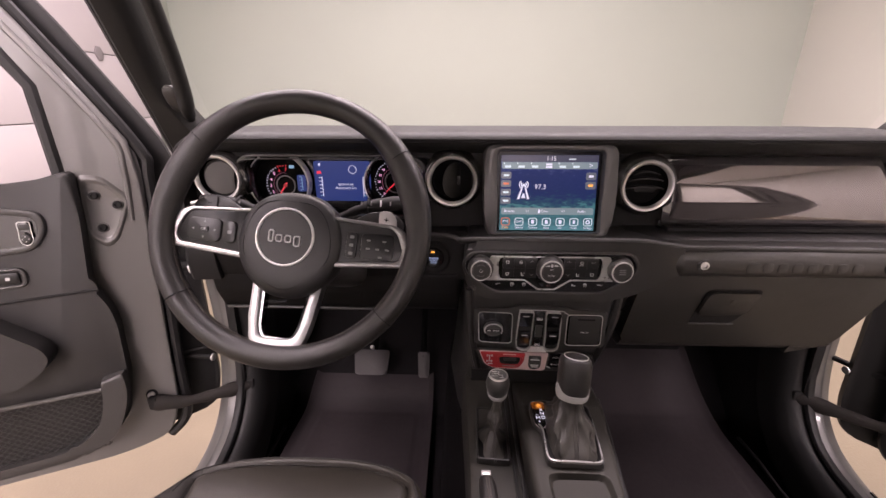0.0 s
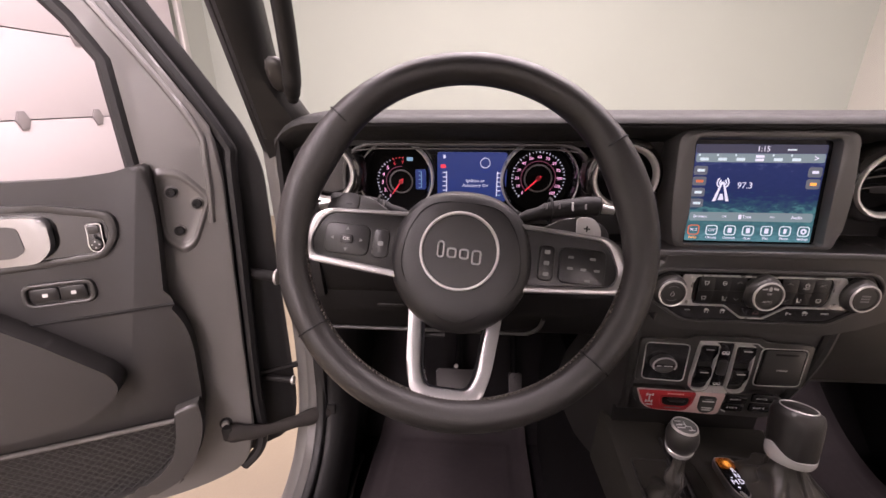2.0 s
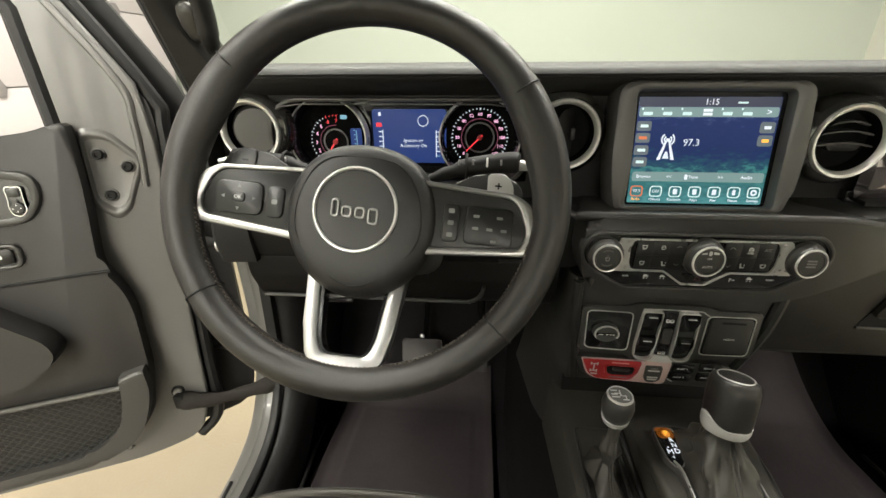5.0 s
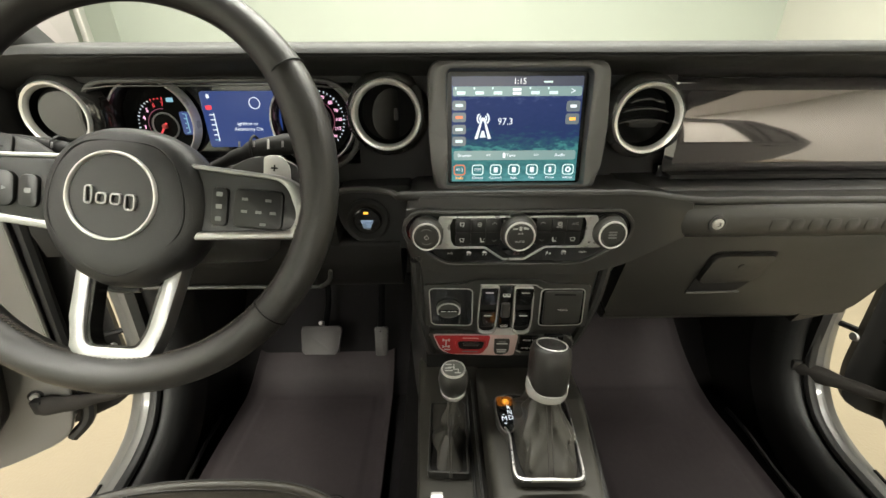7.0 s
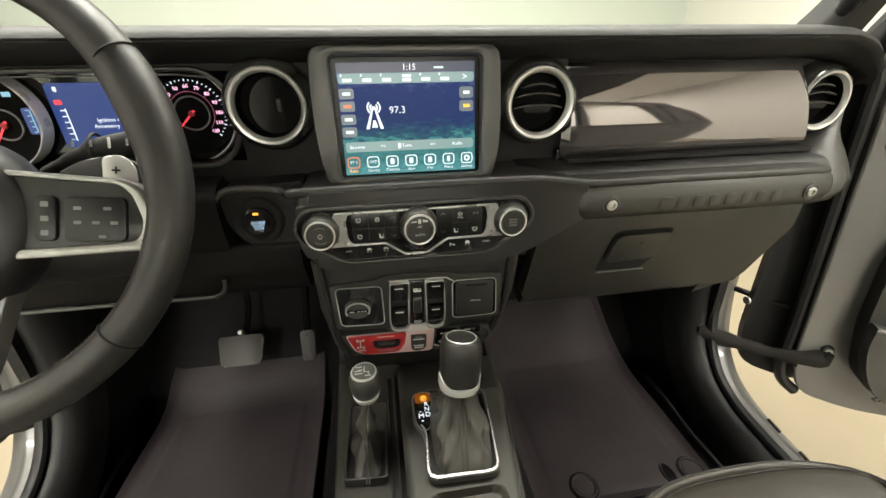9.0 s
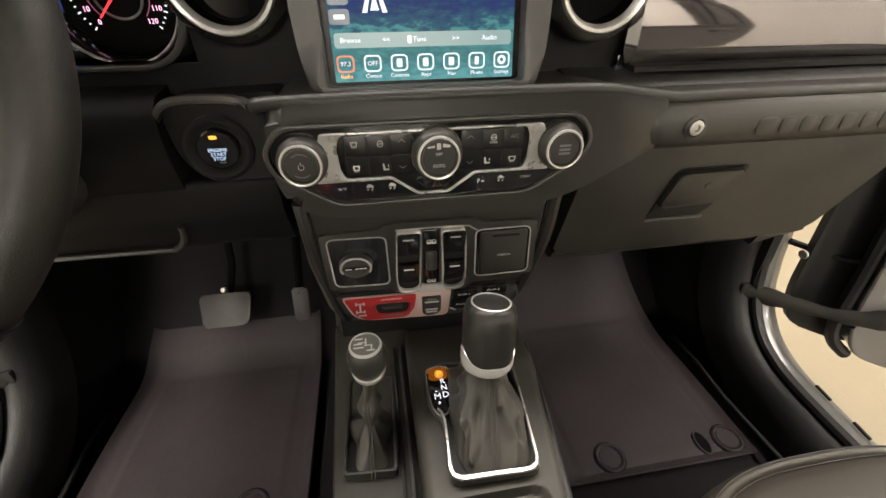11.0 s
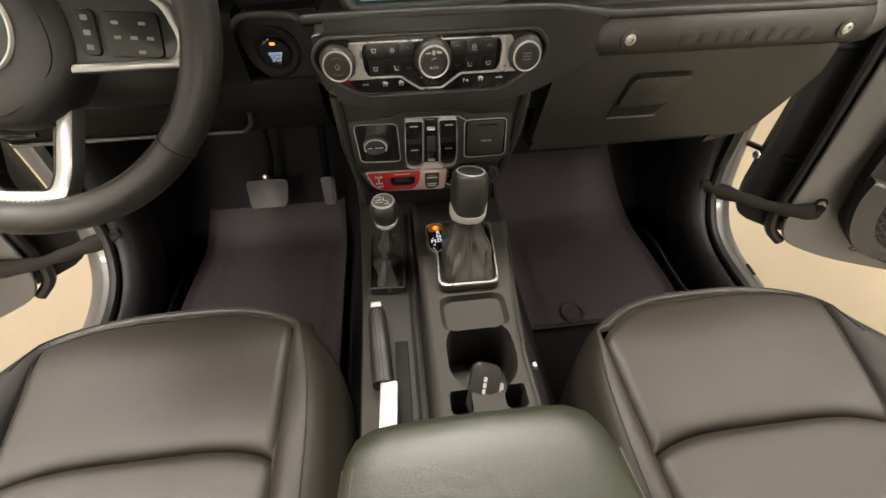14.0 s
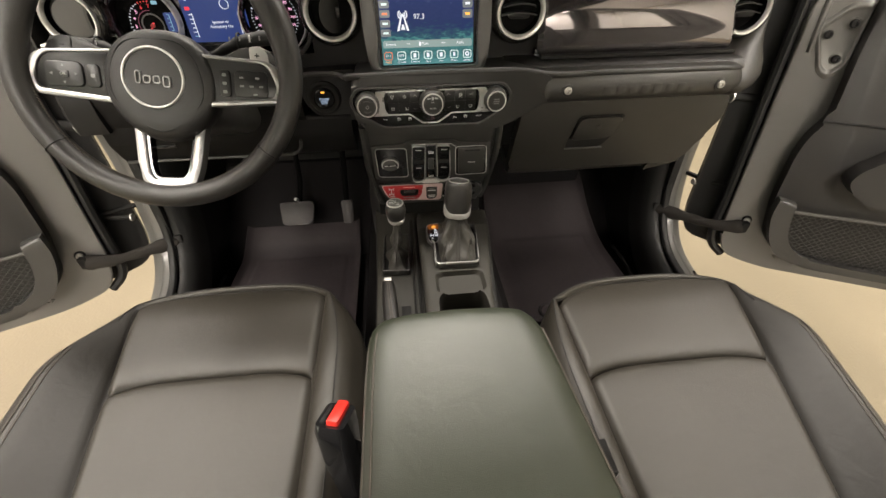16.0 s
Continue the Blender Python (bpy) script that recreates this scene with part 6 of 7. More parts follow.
letter("D", -0.0005, 0.6155, WHITEG, 0.0095)
letter("M", -0.0105, 0.6140, WHITEG, 0.0095)
letter("+", -0.0095, 0.6050, WHITEG, 0.007)
letter("-", -0.0110, 0.6225, WHITEG, 0.009)
part("lamp", prism(rrect(0.024, 0.020, 0.006, 4, -0.0058, 0.6475), 0.8422, 0.8425), glow("amber_dim", (0.30, 0.085, 0.008), 0.6), ind)
part("lamp", prism(rrect(0.011, 0.012, 0.005, 4, -0.0040, 0.6465), 0.8425, 0.8428), glow("amber_field", (0.85, 0.32, 0.04), 0.75), ind)

# ---- transfer case lever ----
tc_l = thing("transfer_lever", -0.09, 0.60, 0.78, "transfer case lever with round knob and shift diagram", "gear lever")
part("slot_frame", rim(rounded([(-0.126, 0.568), (-0.064, 0.564), (-0.060, 0.70), (-0.122, 0.70)], 0.006), rounded([(-0.122, 0.572), (-0.068, 0.568), (-0.064, 0.696), (-0.118, 0.696)], 0.005), 0.77, 0.790, UPM, 0.002), HARD, tc_l)
part("slot", prism(rounded([(-0.122, 0.572), (-0.068, 0.568), (-0.064, 0.696), (-0.118, 0.696)], 0.005), 0.77, 0.783), DARK, tc_l)
rings = []
for k in range(21):
    t = k / 20
    w = 0.0070 + 0.017 * max(0, 1 - t / 0.24) ** 1.1 + 0.0065 * math.exp(-((t - 0.52) / 0.13) ** 2)
    d_ = 0.0090 + 0.040 * max(0, 1 - t / 0.24) ** 1.1 + 0.008 * math.exp(-((t - 0.52) / 0.13) ** 2)
    rings.append([(-0.093 + 0.007 * t + w * math.cos(a) * (1 + 0.20 * math.sin(5 * a + 9 * t)), 0.618 + 0.010 * t + d_ * math.sin(a) * (1 + 0.08 * math.sin(5 * a - 8 * t)), 0.784 + 0.096 * t) for a in (2 * math.pi * j / 60 for j in range(60))])
part("boot", loft(rings), BOOT, tc_l, "pleated black leather boot")
for dx in (-0.003, 0.003):
    part("boot_seam", tube([(-0.092 + dx * 0.6, 0.561, 0.786), (-0.092 + dx * 0.6, 0.590, 0.800), (-0.092 + dx * 0.6, 0.604, 0.822), (-0.092 + dx * 0.6, 0.600, 0.842), (-0.092 + dx * 0.6, 0.606, 0.862)], 0.0010, 5), DIMSEAM, tc_l)
TKM = Matrix.Translation((-0.0865, 0.636, 0.8775)) @ pose(0, 0, 0, 1, 0, 0) @ Matrix.Diagonal((0.86, 0.86, 0.84, 1))
part("knob", lathe([(0.0165, 0.0), (0.0205, 0.005), (0.0245, 0.018), (0.0258, 0.030), (0.0240, 0.042), (0.0200, 0.050), (0.0185, 0.0515)], TKM, 40), HARD, tc_l)
part("knob_band", lathe([(0.0140, -0.006), (0.0195, -0.0055), (0.0216, -0.001), (0.0226, 0.0045), (0.0205, 0.0060)], TKM, 36), CHROME, tc_l, "chrome band under the knob")
part("disc", lathe([(0.0205, 0.0495), (0.0200, 0.0525), (0, 0.0530)], TKM, 32), material("grey_disc", (0.11, 0.11, 0.105), 0.35), tc_l)
part("disc_rim", lathe([(0.0182, 0.0524), (0.0185, 0.0538), (0.0200, 0.0538), (0.0212, 0.0505)], TKM, 36), SATIN, tc_l)
for w, h, x, y in ((0.0014, 0.012, 0.001, 0.004), (0.008, 0.0014, 0.004, -0.002), (0.0014, 0.008, 0.008, -0.005), (0.008, 0.0014, -0.004, 0.003), (0.008, 0.0022, -0.008, 0.0095), (0.008, 0.0022, -0.009, 0.001), (0.010, 0.0022, -0.008, -0.005), (0.008, 0.0022, 0.007, -0.0105)):
    bar("diagram_mark", w * 1.3, h * 1.0, PALE, tc_l, TKM @ Matrix.Translation((x, y, 0.0532)), 0.0004)

# ---- handbrake ----
hb = thing("handbrake_lever", -0.108, 0.45, 0.776, "black leather handbrake lever with silver end and seam", "handbrake")
axis = [(-0.112, 0.517, 0.798), (-0.111, 0.50, 0.800), (-0.108, 0.45, 0.799), (-0.104, 0.392, 0.794)]
def hbring(p, rx, rz):
    return [(p[0] + rx * math.copysign(abs(math.cos(a)) ** 0.7, math.cos(a)), p[1], p[2] + rz * math.copysign(abs(math.sin(a)) ** 0.7, math.sin(a))) for a in (2 * math.pi * k / 20 for k in range(20))]
part("grip", loft([hbring(axis[0], 0.010, 0.011), hbring((-0.1118, 0.512, 0.799), 0.0125, 0.014), hbring(axis[1], 0.0138, 0.0155), hbring(axis[2], 0.0150, 0.0165), hbring(axis[3], 0.0150, 0.0155)]), WRAP, hb, "stitched leather grip")
for dx in (-0.0022, 0.0022):
    part("seam", tube([(-0.1118 + dx, 0.511, 0.8138), (-0.111 + dx, 0.50, 0.8162), (-0.108 + dx, 0.45, 0.8162), (-0.104 + dx, 0.394, 0.8102)], 0.0009, 5), STITCH, hb)
part("release_button", box(0.0165, 0.010, 0.013, pose(-0.1122, 0.521, 0.8035), 0.002), CHROME, hb, "pale release button")
part("shank", box(0.0235, 0.110, 0.020, pose(-0.0995, 0.340, 0.790, 6, 0, -3.6), 0.003), CHROME, hb, "silver lever shank")
part("lever_slot", bounds(-0.087, -0.068, 0.33, 0.468, 0.7765, 0.780, 0.001), DARK, hb)

# ---- armrest ----
arm = thing("armrest", -0.01, 0.0, 0.93, "padded dark vinyl centre armrest lid with stitched sides", "armrest")
def arm_ring(y, z, w0, w1):
    r = 0.020
    pts = []
    for x, zz in ((w0 + 0.004, z - 0.055), (w0, z - 0.045), (w0, z - 0.022), (w0 + 0.003, z - 0.010), (w0 + 0.012, z - 0.003), (w0 + 0.035, z + 0.002), ((w0 + w1) / 2, z + 0.005), (w1 - 0.035, z + 0.002), (w1 - 0.012, z - 0.003), (w1 - 0.003, z - 0.010), (w1, z - 0.022), (w1, z - 0.045), (w1 - 0.004, z - 0.055)):
        pts.append((x, y, zz))
    return pts
rings = []
for y, dz, ins in ((0.2700, -0.030, 0.045), (0.2695, -0.020, 0.032), (0.266, -0.010, 0.022), (0.258, -0.004, 0.013), (0.244, -0.001, 0.006), (0.225, 0, 0.002), (0.18, 0, 0), (0.05, -0.002, 0), (-0.10, -0.004, 0), (-0.30, -0.006, 0), (-0.45, -0.008, 0)):
    tail = 0.010 * max(0, (0.25 - y) / 0.25)
    rings.append([(x, yy - (0.0 if i not in (0, 12) else 0.0), zz) for i, (x, yy, zz) in enumerate(arm_ring(y, 0.985 + dz, -0.127 + ins, 0.105 + ins * -1 + tail * 2.0))])
part("pad", loft(rings), VINYL, arm)
for x, z in ((-0.1150, 0.9822), (-0.1237, 0.9752)):
    part("stitch_seam", tube([(x + ins, y, z + dz) for y, dz, ins in ((0.235, -0.001, 0.004), (0.20, 0, 0.001), (0.15, -0.0005, 0), (0.0, -0.0027, 0), (-0.2, -0.005, 0), (-0.44, -0.008, 0))], 0.0012, 6), STITCH, arm)
part("stitch_seam", tube([(0.1015 + 0.020 * max(0, (0.25 - y) / 0.25), y, 0.9745) for y in (0.225, 0.15, 0.0, -0.2, -0.44)], 0.0014, 6), STITCH, arm)
part("hinge_slot", box(0.008, 0.034, 0.010, pose(0.1215, 0.06, 0.968), 0.001), DARK, arm)

# ---- pedals ----
bp = thing("brake_pedal", -0.435, 1.10, 0.56, "wide worn brake pedal pad on a black arm", "pedal")
PMX = face(-0.436, 1.105, 0.607, 38)
part("pad", prism(rounded([(-0.058, 0.038), (0.058, 0.038), (0.050, -0.040), (-0.050, -0.040)], 0.014), -0.008, 0.006, PMX, 0.004), STEEL, bp, "worn rubber pad")
part("pivot_pin", lathe([(0.006, 0), (0.006, 0.018), (0.004, 0.020), (0, 0.020)], at(PMX, 0.0, 0.046, -0.004), 14), ZINC, bp, "bright pivot pin")
# Arm coloured near-black so it sinks into the shade under the dash.
part("arm", tube([(-0.43, 1.125, 0.62), (-0.43, 1.20, 0.67), (-0.43, 1.26, 0.85)], 0.009, 8), NEARBLACK, bp)
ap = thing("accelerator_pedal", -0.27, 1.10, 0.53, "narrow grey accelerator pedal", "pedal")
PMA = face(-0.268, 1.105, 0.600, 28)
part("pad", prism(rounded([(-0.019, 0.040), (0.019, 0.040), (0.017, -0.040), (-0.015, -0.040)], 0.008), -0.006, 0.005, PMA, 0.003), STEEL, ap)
# Same painted-in shade as the brake arm.
part("arm", tube([(-0.27, 1.12, 0.62), (-0.27, 1.20, 0.72), (-0.27, 1.25, 0.85)], 0.010, 8), NEARBLACK, ap)


# ---- floor mats ----
def mat_z(y, soft=0.0):
    """Height of a mat; soft is the length over which it bends up the toe board."""
    k = max(0.0, y - 1.06 + soft)
    return 0.452 + (0.95 * k if soft == 0 else 0.95 * (k * k / (4 * soft) if k < 2 * soft else k - soft))


def floor_mat(s, x0, x1, y0, y1, buttons, slot):
    ob = thing("floor_mat", (x0 + x1) / 2, 0.85, 0.445, "black moulded rubber floor mat with raised edges", "floor mat", "floor mats")
    def top(u, v):
        y = y0 + (y1 - y0) * v
        k = max(0.0, (y - 0.78)) / 0.45
        a = x0 + (0.0 if s > 0 else 0.03 * min(1, k) ** 2)
        b = x1 - (0.0 if s < 0 else 0.03 * min(1, k) ** 2)
        x = a + (b - a) * u
        e = min(u, 1 - u) * (b - a)
        ev = min(v, 1 - v) * (y1 - y0)
        z = mat_z(y, 0.12 if s > 0 else 0.05) + 0.012 * max(0, 1 - (e if v > 0.5 else min(e, ev)) / 0.022) ** 1.5
        z -= 0.012 * max(0.0, (v - 0.92) / 0.08)
        # shallow raised field with a few ribs
        if e > 0.05 and 0.04 < v and y < 1.04:
            z += 0.003
        return (x, y, z)
    part("sheet", sheet(top, 60, 70, 0.004), RUBBER, ob)
    for bx, by in buttons:
        part("anchor", lathe([(0.029, 0.0), (0.029, 0.006), (0.026, 0.0085), (0.0225, 0.006), (0.0215, 0.0045), (0.020, 0.0065), (0, 0.0075)], Matrix.Translation((bx, by, mat_z(by) + 0.0035)), 32), RUBBER, ob, "round mat anchor")
        # Dark ring stands in for the shade round the anchor.
        part("anchor_groove", lathe([(0.0285, 0.0), (0.0285, 0.0046), (0.0320, 0.0046), (0.0320, 0.0)], Matrix.Translation((bx, by, mat_z(by) + 0.0035)), 32), NEARBLACK, ob)
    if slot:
        # Flat near-black patch in place of the shaded slot opening.
        part("hook_slot", prism(rrect(0.022, 0.045, 0.010, 4), 0, 0.0042, Matrix.Translation((slot[0], slot[1], mat_z(slot[1]) + 0.0055)) @ pose(0, 0, 0, 0, 0, 8)), NEARBLACK, ob, "black hook slot")
        part("slot_rim", tube([(slot[0] + 0.0125 * math.cos(a), slot[1] + 0.024 * math.sin(a), mat_z(slot[1]) + 0.0095) for a in (math.pi * k / 10 for k in range(20))], 0.0022, 6, closed=True), RUBBER, ob)
    inner = x1 - 0.09 if s < 0 else x0 + 0.09
    ox = (x0 + 0.115) if s < 0 else (x1 - 0.115)
    part("rib", tube([(ox, 0.74, mat_z(0.74) + 0.003), (ox - s * 0.055, 0.90, mat_z(0.90) + 0.003)], 0.004, 6), RUBBER, ob)
    for k in range(4):
        xx = ox + s * (0.018 + 0.012 * k)
        part("letter_bar", tube([(xx, 0.80, mat_z(0.8) + 0.002), (xx - s * 0.022, 0.865, mat_z(0.86) + 0.002)], 0.0035, 6), RUBBER, ob)
    return ob


floor_mat(-1, -0.655, -0.235, 0.56, 1.150, [(-0.338, 0.722)], None)
floor_mat(1, 0.225, 0.640, 0.655, 1.255, [(0.345, 0.697), (0.604, 0.694)], (0.546, 0.694))
for s, x in ((-1, -0.676), (1, 0.660)):
    structure("trim_carpet_edge_" + ("left" if s < 0 else "right"), tube(smooth_path([(x, 0.45, 0.478), (x, 0.64, 0.478), (x - s * 0.006, 0.78, 0.479), (x, 0.88, 0.480), (x, 0.96, 0.476)], 5), 0.005, 8), SEAL, "black plastic strip along the carpet edge", "trim strip")


# ---- seats ----
def ray_out(poly, c, ang):
    """Distance from c to a closed outline in the direction ang."""
    d = Vector((math.cos(ang), math.sin(ang)))
    best = 0.0
    for i in range(len(poly)):
        p, q = Vector(poly[i - 1]) - c, Vector(poly[i]) - c
        e = q - p
        den = d.x * e.y - d.y * e.x
        if abs(den) < 1e-9:
            continue
        t = (p.x * e.y - p.y * e.x) / den
        w = (p.x * d.y - p.y * d.x) / den
        if t > 0 and -1e-6 <= w <= 1 + 1e-6:
            best = max(best, t)
    return best


def profile(table, w):
    """Straight steps between the pairs of a table."""
    for (a, p), (b, q) in zip(table, table[1:]):
        if w <= b:
            return p + (q - p) * (w - a) / (b - a)
    return table[-1][1]


def seat(s, xc, yf, label, in_half, door_half, slope, a_in, a_door, taper, crease):
    """s is the door side; the insert narrows by slope towards the back, the bolster by taper."""
    st = thing("bucket_seat", xc, yf - 0.3, 0.45, label, "car seat", "front seats")
    B, ZT, back = 0.290, 0.786, yf - 0.64
    Y0 = yf - B

    def reach(x, y):
        """Half width of the cushion at y on the side of x."""
        return a_door - taper * max(0.0, yf - 0.19 - y) if x * s > 0 else a_in

    arc = [(math.copysign(abs(math.cos(t)) ** 0.74, math.cos(t)), Y0 + B * abs(math.sin(t)) ** 0.74) for t in (math.pi * k / 60 for k in range(61))]
    tail = [(1.0, back + (Y0 - back) * k / 8) for k in range(8)]
    outer = [(x * reach(x, y), y) for x, y in tail + arc + [(-x, y) for x, y in tail[::-1]]]

    def half(y, sign):
        if sign * s < 0:
            return in_half
        return max(0.030, door_half - slope * max(0.0, yf - 0.075 - y))

    def front(x):
        return yf - 0.020 - 0.050 * (abs(x) / 0.187) ** 3.0

    rows_y = [back + 0.565 * i / 18 for i in range(19)]
    inner = [(half(y, 1), y) for y in rows_y]
    top_r, top_l = half(rows_y[-1], 1), half(rows_y[-1], -1)
    inner += [(x, front(x)) for x in (top_r - (top_r + top_l) * k / 20 for k in range(1, 20))]
    inner += [(-half(y, -1), y) for y in rows_y[::-1]]

    def base(x, y):
        """Height of the padded top before the seams."""
        z = ZT - 0.032 * max(0, (y - (yf - 0.12)) / 0.12) ** 2.2
        return z - 0.012 * (1 - math.exp(-(max(0, yf - 0.24 - y) / 0.20) ** 2))

    # cross sections from the groove outwards: high wing on the door side, low roll on the other
    low = ((-0.04, -0.5), (0.0, -0.45), (0.05, 0.2), (0.14, 0.75), (0.26, 1.0), (0.42, 1.0), (0.55, 0.8), (0.70, 0.35), (0.85, -0.2), (1.01, -0.6))
    high = ((-0.04, -0.28), (0.0, -0.26), (0.06, -0.02), (0.20, 0.22), (0.40, 0.56), (0.58, 0.86), (0.68, 0.97), (0.76, 1.0), (0.84, 0.93), (0.91, 0.75), (0.96, 0.5), (1.01, 0.1))
    sunk = ((0.0, 0.0), (0.46, 0.001), (0.70, 0.008), (0.88, 0.024), (0.95, 0.036), (1.0, 0.055))
    C = Vector((0, yf - 0.34))
    N = 220

    def place(a, w, drop=0.0, up=0.0):
        way = Vector((math.cos(a), math.sin(a)))
        ri, ro = ray_out(inner, C, a), ray_out(outer, C, a)
        q, pi = C + way * (ri + (ro - ri) * w), C + way * ri
        wing = smooth_step(math.cos(a) * s * 1.6 + 0.1)
        side = smooth_step((yf - 0.045 - q.y) / 0.20)
        lift = (0.006 + 0.010 * side) * profile(low, w) * (1 - wing) + (0.004 + 0.040 * side) * profile(high, w) * wing
        return (xc + q.x, q.y, base(pi.x, pi.y) + lift - profile(sunk, min(w, 1.0)) * (1 - 0.6 * wing * side) - drop + up)

    steps = [(w, 0.0) for w in (-0.04, 0.0, 0.03, 0.07, 0.13, 0.20, 0.28, 0.38, 0.48, 0.58, 0.66, 0.72, 0.78, 0.84, 0.89, 0.93, 0.96, 0.985, 1.0)] + [(1.005, 0.02), (1.0, 0.05), (0.97, 0.09), (0.93, 0.14), (0.85, 0.22)]
    rings = [[place(2 * math.pi * k / N, w, d) for k in range(N)] for w, d in steps]
    lo, hi = (-100, 58) if s > 0 else (122, 280)
    door = sorted(k for k in range(-N // 2, N) if lo <= 360 * k / N <= hi and (s > 0) == (k < N // 3))
    rest = list(range(door[-1], door[0] + N + 1))
    split = 10
    part("side_bolster", loft([[r[k % N] for k in door] for r in rings[:split + 1]], closed=False, caps=False), PERF, st, "dark perforated side bolster panel", 60)
    part("bolster_edge", loft([[r[k % N] for k in door] for r in rings[split:]], closed=False, caps=False), EDGE, st, "black leather bolster edge", 60)
    part("cushion", loft([[r[k % N] for k in rest] for r in rings], closed=False, caps=False), LEATHER, st, "black leather front roll and inner side", 60)
    # two padded inserts that meet in a soft crease
    def fold(u):
        return crease + 0.024 * (1 - (2 * u - 1) ** 4) - 0.008

    def insert(is_front):
        def f(u, v):
            v = smooth_step(v) * 0.35 + v * 0.65
            lo, hi = (fold(u), None) if is_front else (back, fold(u))
            if hi is None:
                hi = front(top_r * u - top_l * (1 - u))
            y = lo + (hi - lo) * v
            xr, xl = half(y, 1), -half(y, -1)
            x = xl + (xr - xl) * u
            e = min(u, 1 - u) * (xr - xl)
            ev = abs(y - fold(u))
            ef = hi - y if is_front else 1.0
            z = base(x, y) + 0.004
            z -= 0.011 * max(0, 1 - e / 0.014) ** 2
            mid = 1 - 0.5 * (2 * u - 1) ** 4
            z -= 0.013 * math.exp(-ev / 0.005) + (0.011 * mid if is_front else 0.003) * math.exp(-ev / 0.030)
            z -= 0.006 * max(0, 1 - ef / 0.016) ** 2
            z -= 0.004 * (1 - (2 * u - 1) ** 2)
            return (xc + x, y, z)
        return sheet(f, 76, 84)
    part("front_insert", insert(True), LEATHER, st, "smooth black leather front insert", 60)
    part("rear_insert", insert(False), LEATHER, st, "smooth black leather rear insert", 60)
    # double stitching on the wing, single piping round the front and the inner side
    for w, lo, hi in ((0.635, -48, 34), (0.70, -48, 34), (0.47, 50, 232)):
        if s < 0:
            lo, hi = 180 - lo, 180 - hi
        pts = [place(radians(lo + (hi - lo) * k / 59), w, 0, 0.0006) for k in range(60)]
        part("seam", tube(pts, 0.0011 if w < 0.5 else 0.0009, 5), DARKSEAM if w < 0.5 else STITCH, st)
    corner = radians(58 if s > 0 else 122)
    part("seam", tube([place(corner, 0.04 + 0.86 * k / 14, 0, 0.0004) for k in range(15)], 0.0011, 5), DARKSEAM, st)
    # unseen reclined backrest and headrest, added to block the rear lamp from the footwell
    y_b = min(yf - 0.66, -0.115)

    def back_ring(z, w, d, y):
        return [(xc + p, y - d / 2 + q, z - 0.25 * q) for p, q in rrect(w, d, min(w, d) * 0.42, 5)]
    prof = ((0.60, 0.40, 0.12), (0.66, 0.46, 0.15), (0.80, 0.50, 0.16), (1.00, 0.50, 0.15), (1.16, 0.47, 0.13), (1.27, 0.42, 0.115), (1.33, 0.36, 0.10), (1.36, 0.28, 0.07))
    part("backrest", loft([back_ring(z, w, d, y_b - 0.34 * (z - 0.60)) for z, w, d in prof]), PERF, st, "unseen black leather backrest", 60)
    part("headrest", loft([back_ring(z, w, d, y_b - 0.28 - 0.1 * (z - 1.40)) for z, w, d in ((1.40, 0.18, 0.06), (1.42, 0.24, 0.10), (1.50, 0.26, 0.115), (1.57, 0.25, 0.10), (1.60, 0.20, 0.06))]), PERF, st, "unseen black leather headrest", 60)
    for dx in (-0.06, 0.06):
        part("post", tube([(xc + dx, y_b - 0.285, 1.32), (xc + dx, y_b - 0.315, 1.44)], 0.006, 8), CHROME, st)
    part("rail_cover", bounds(xc - 0.22, xc + 0.22, yf - 0.62, yf - 0.10, 0.45, 0.56, 0.02), DARK, st)
    return st


seat(-1, -0.437, 0.588, "black leather driver's seat cushion with smooth inserts", 0.194, 0.183, 0.19, 0.282, 0.274, 0.04, 0.326)
seat(1, 0.440, 0.522, "black leather passenger seat cushion with smooth inserts", 0.213, 0.172, 0.28, 0.284, 0.230, 0.20, 0.270)

# seat belt buckle beside the driver's cushion
bk = thing("belt_buckle", -0.150, 0.19, 0.76, "black seat belt buckle with red release button", "seat belt buckle")
BM = pose(-0.180, 0.176, 0.846, -24, 0, -14) @ Matrix.Diagonal((1.2, 1.1, 1.1, 1))
part("body", loft([[BM @ Vector((x * k + dx, y * k, z)) for x, y in rrect(0.036, 0.050, 0.008, 3)] for k, z, dx in ((0.55, -0.085, 0.020), (0.72, -0.060, 0.016), (0.92, -0.022, 0.008), (1.0, 0.012, 0.002), (1.0, 0.022, 0.0), (0.93, 0.030, 0.0))]), PIANO, bk)
part("release_button", box(0.014, 0.042, 0.012, at(BM, 0.002, 0.002, 0.031), 0.003), BUCKLERED, bk, "bright red release button")
part("tongue_slot", box(0.005, 0.034, 0.008, at(BM, -0.010, 0.0, 0.0285), 0.001), DARK, bk)
part("stalk", tube([BM @ Vector((0, 0, -0.07)), (-0.160, 0.12, 0.70), (-0.165, 0.08, 0.60)], 0.012, 8, flat=0.6), DARK, bk)

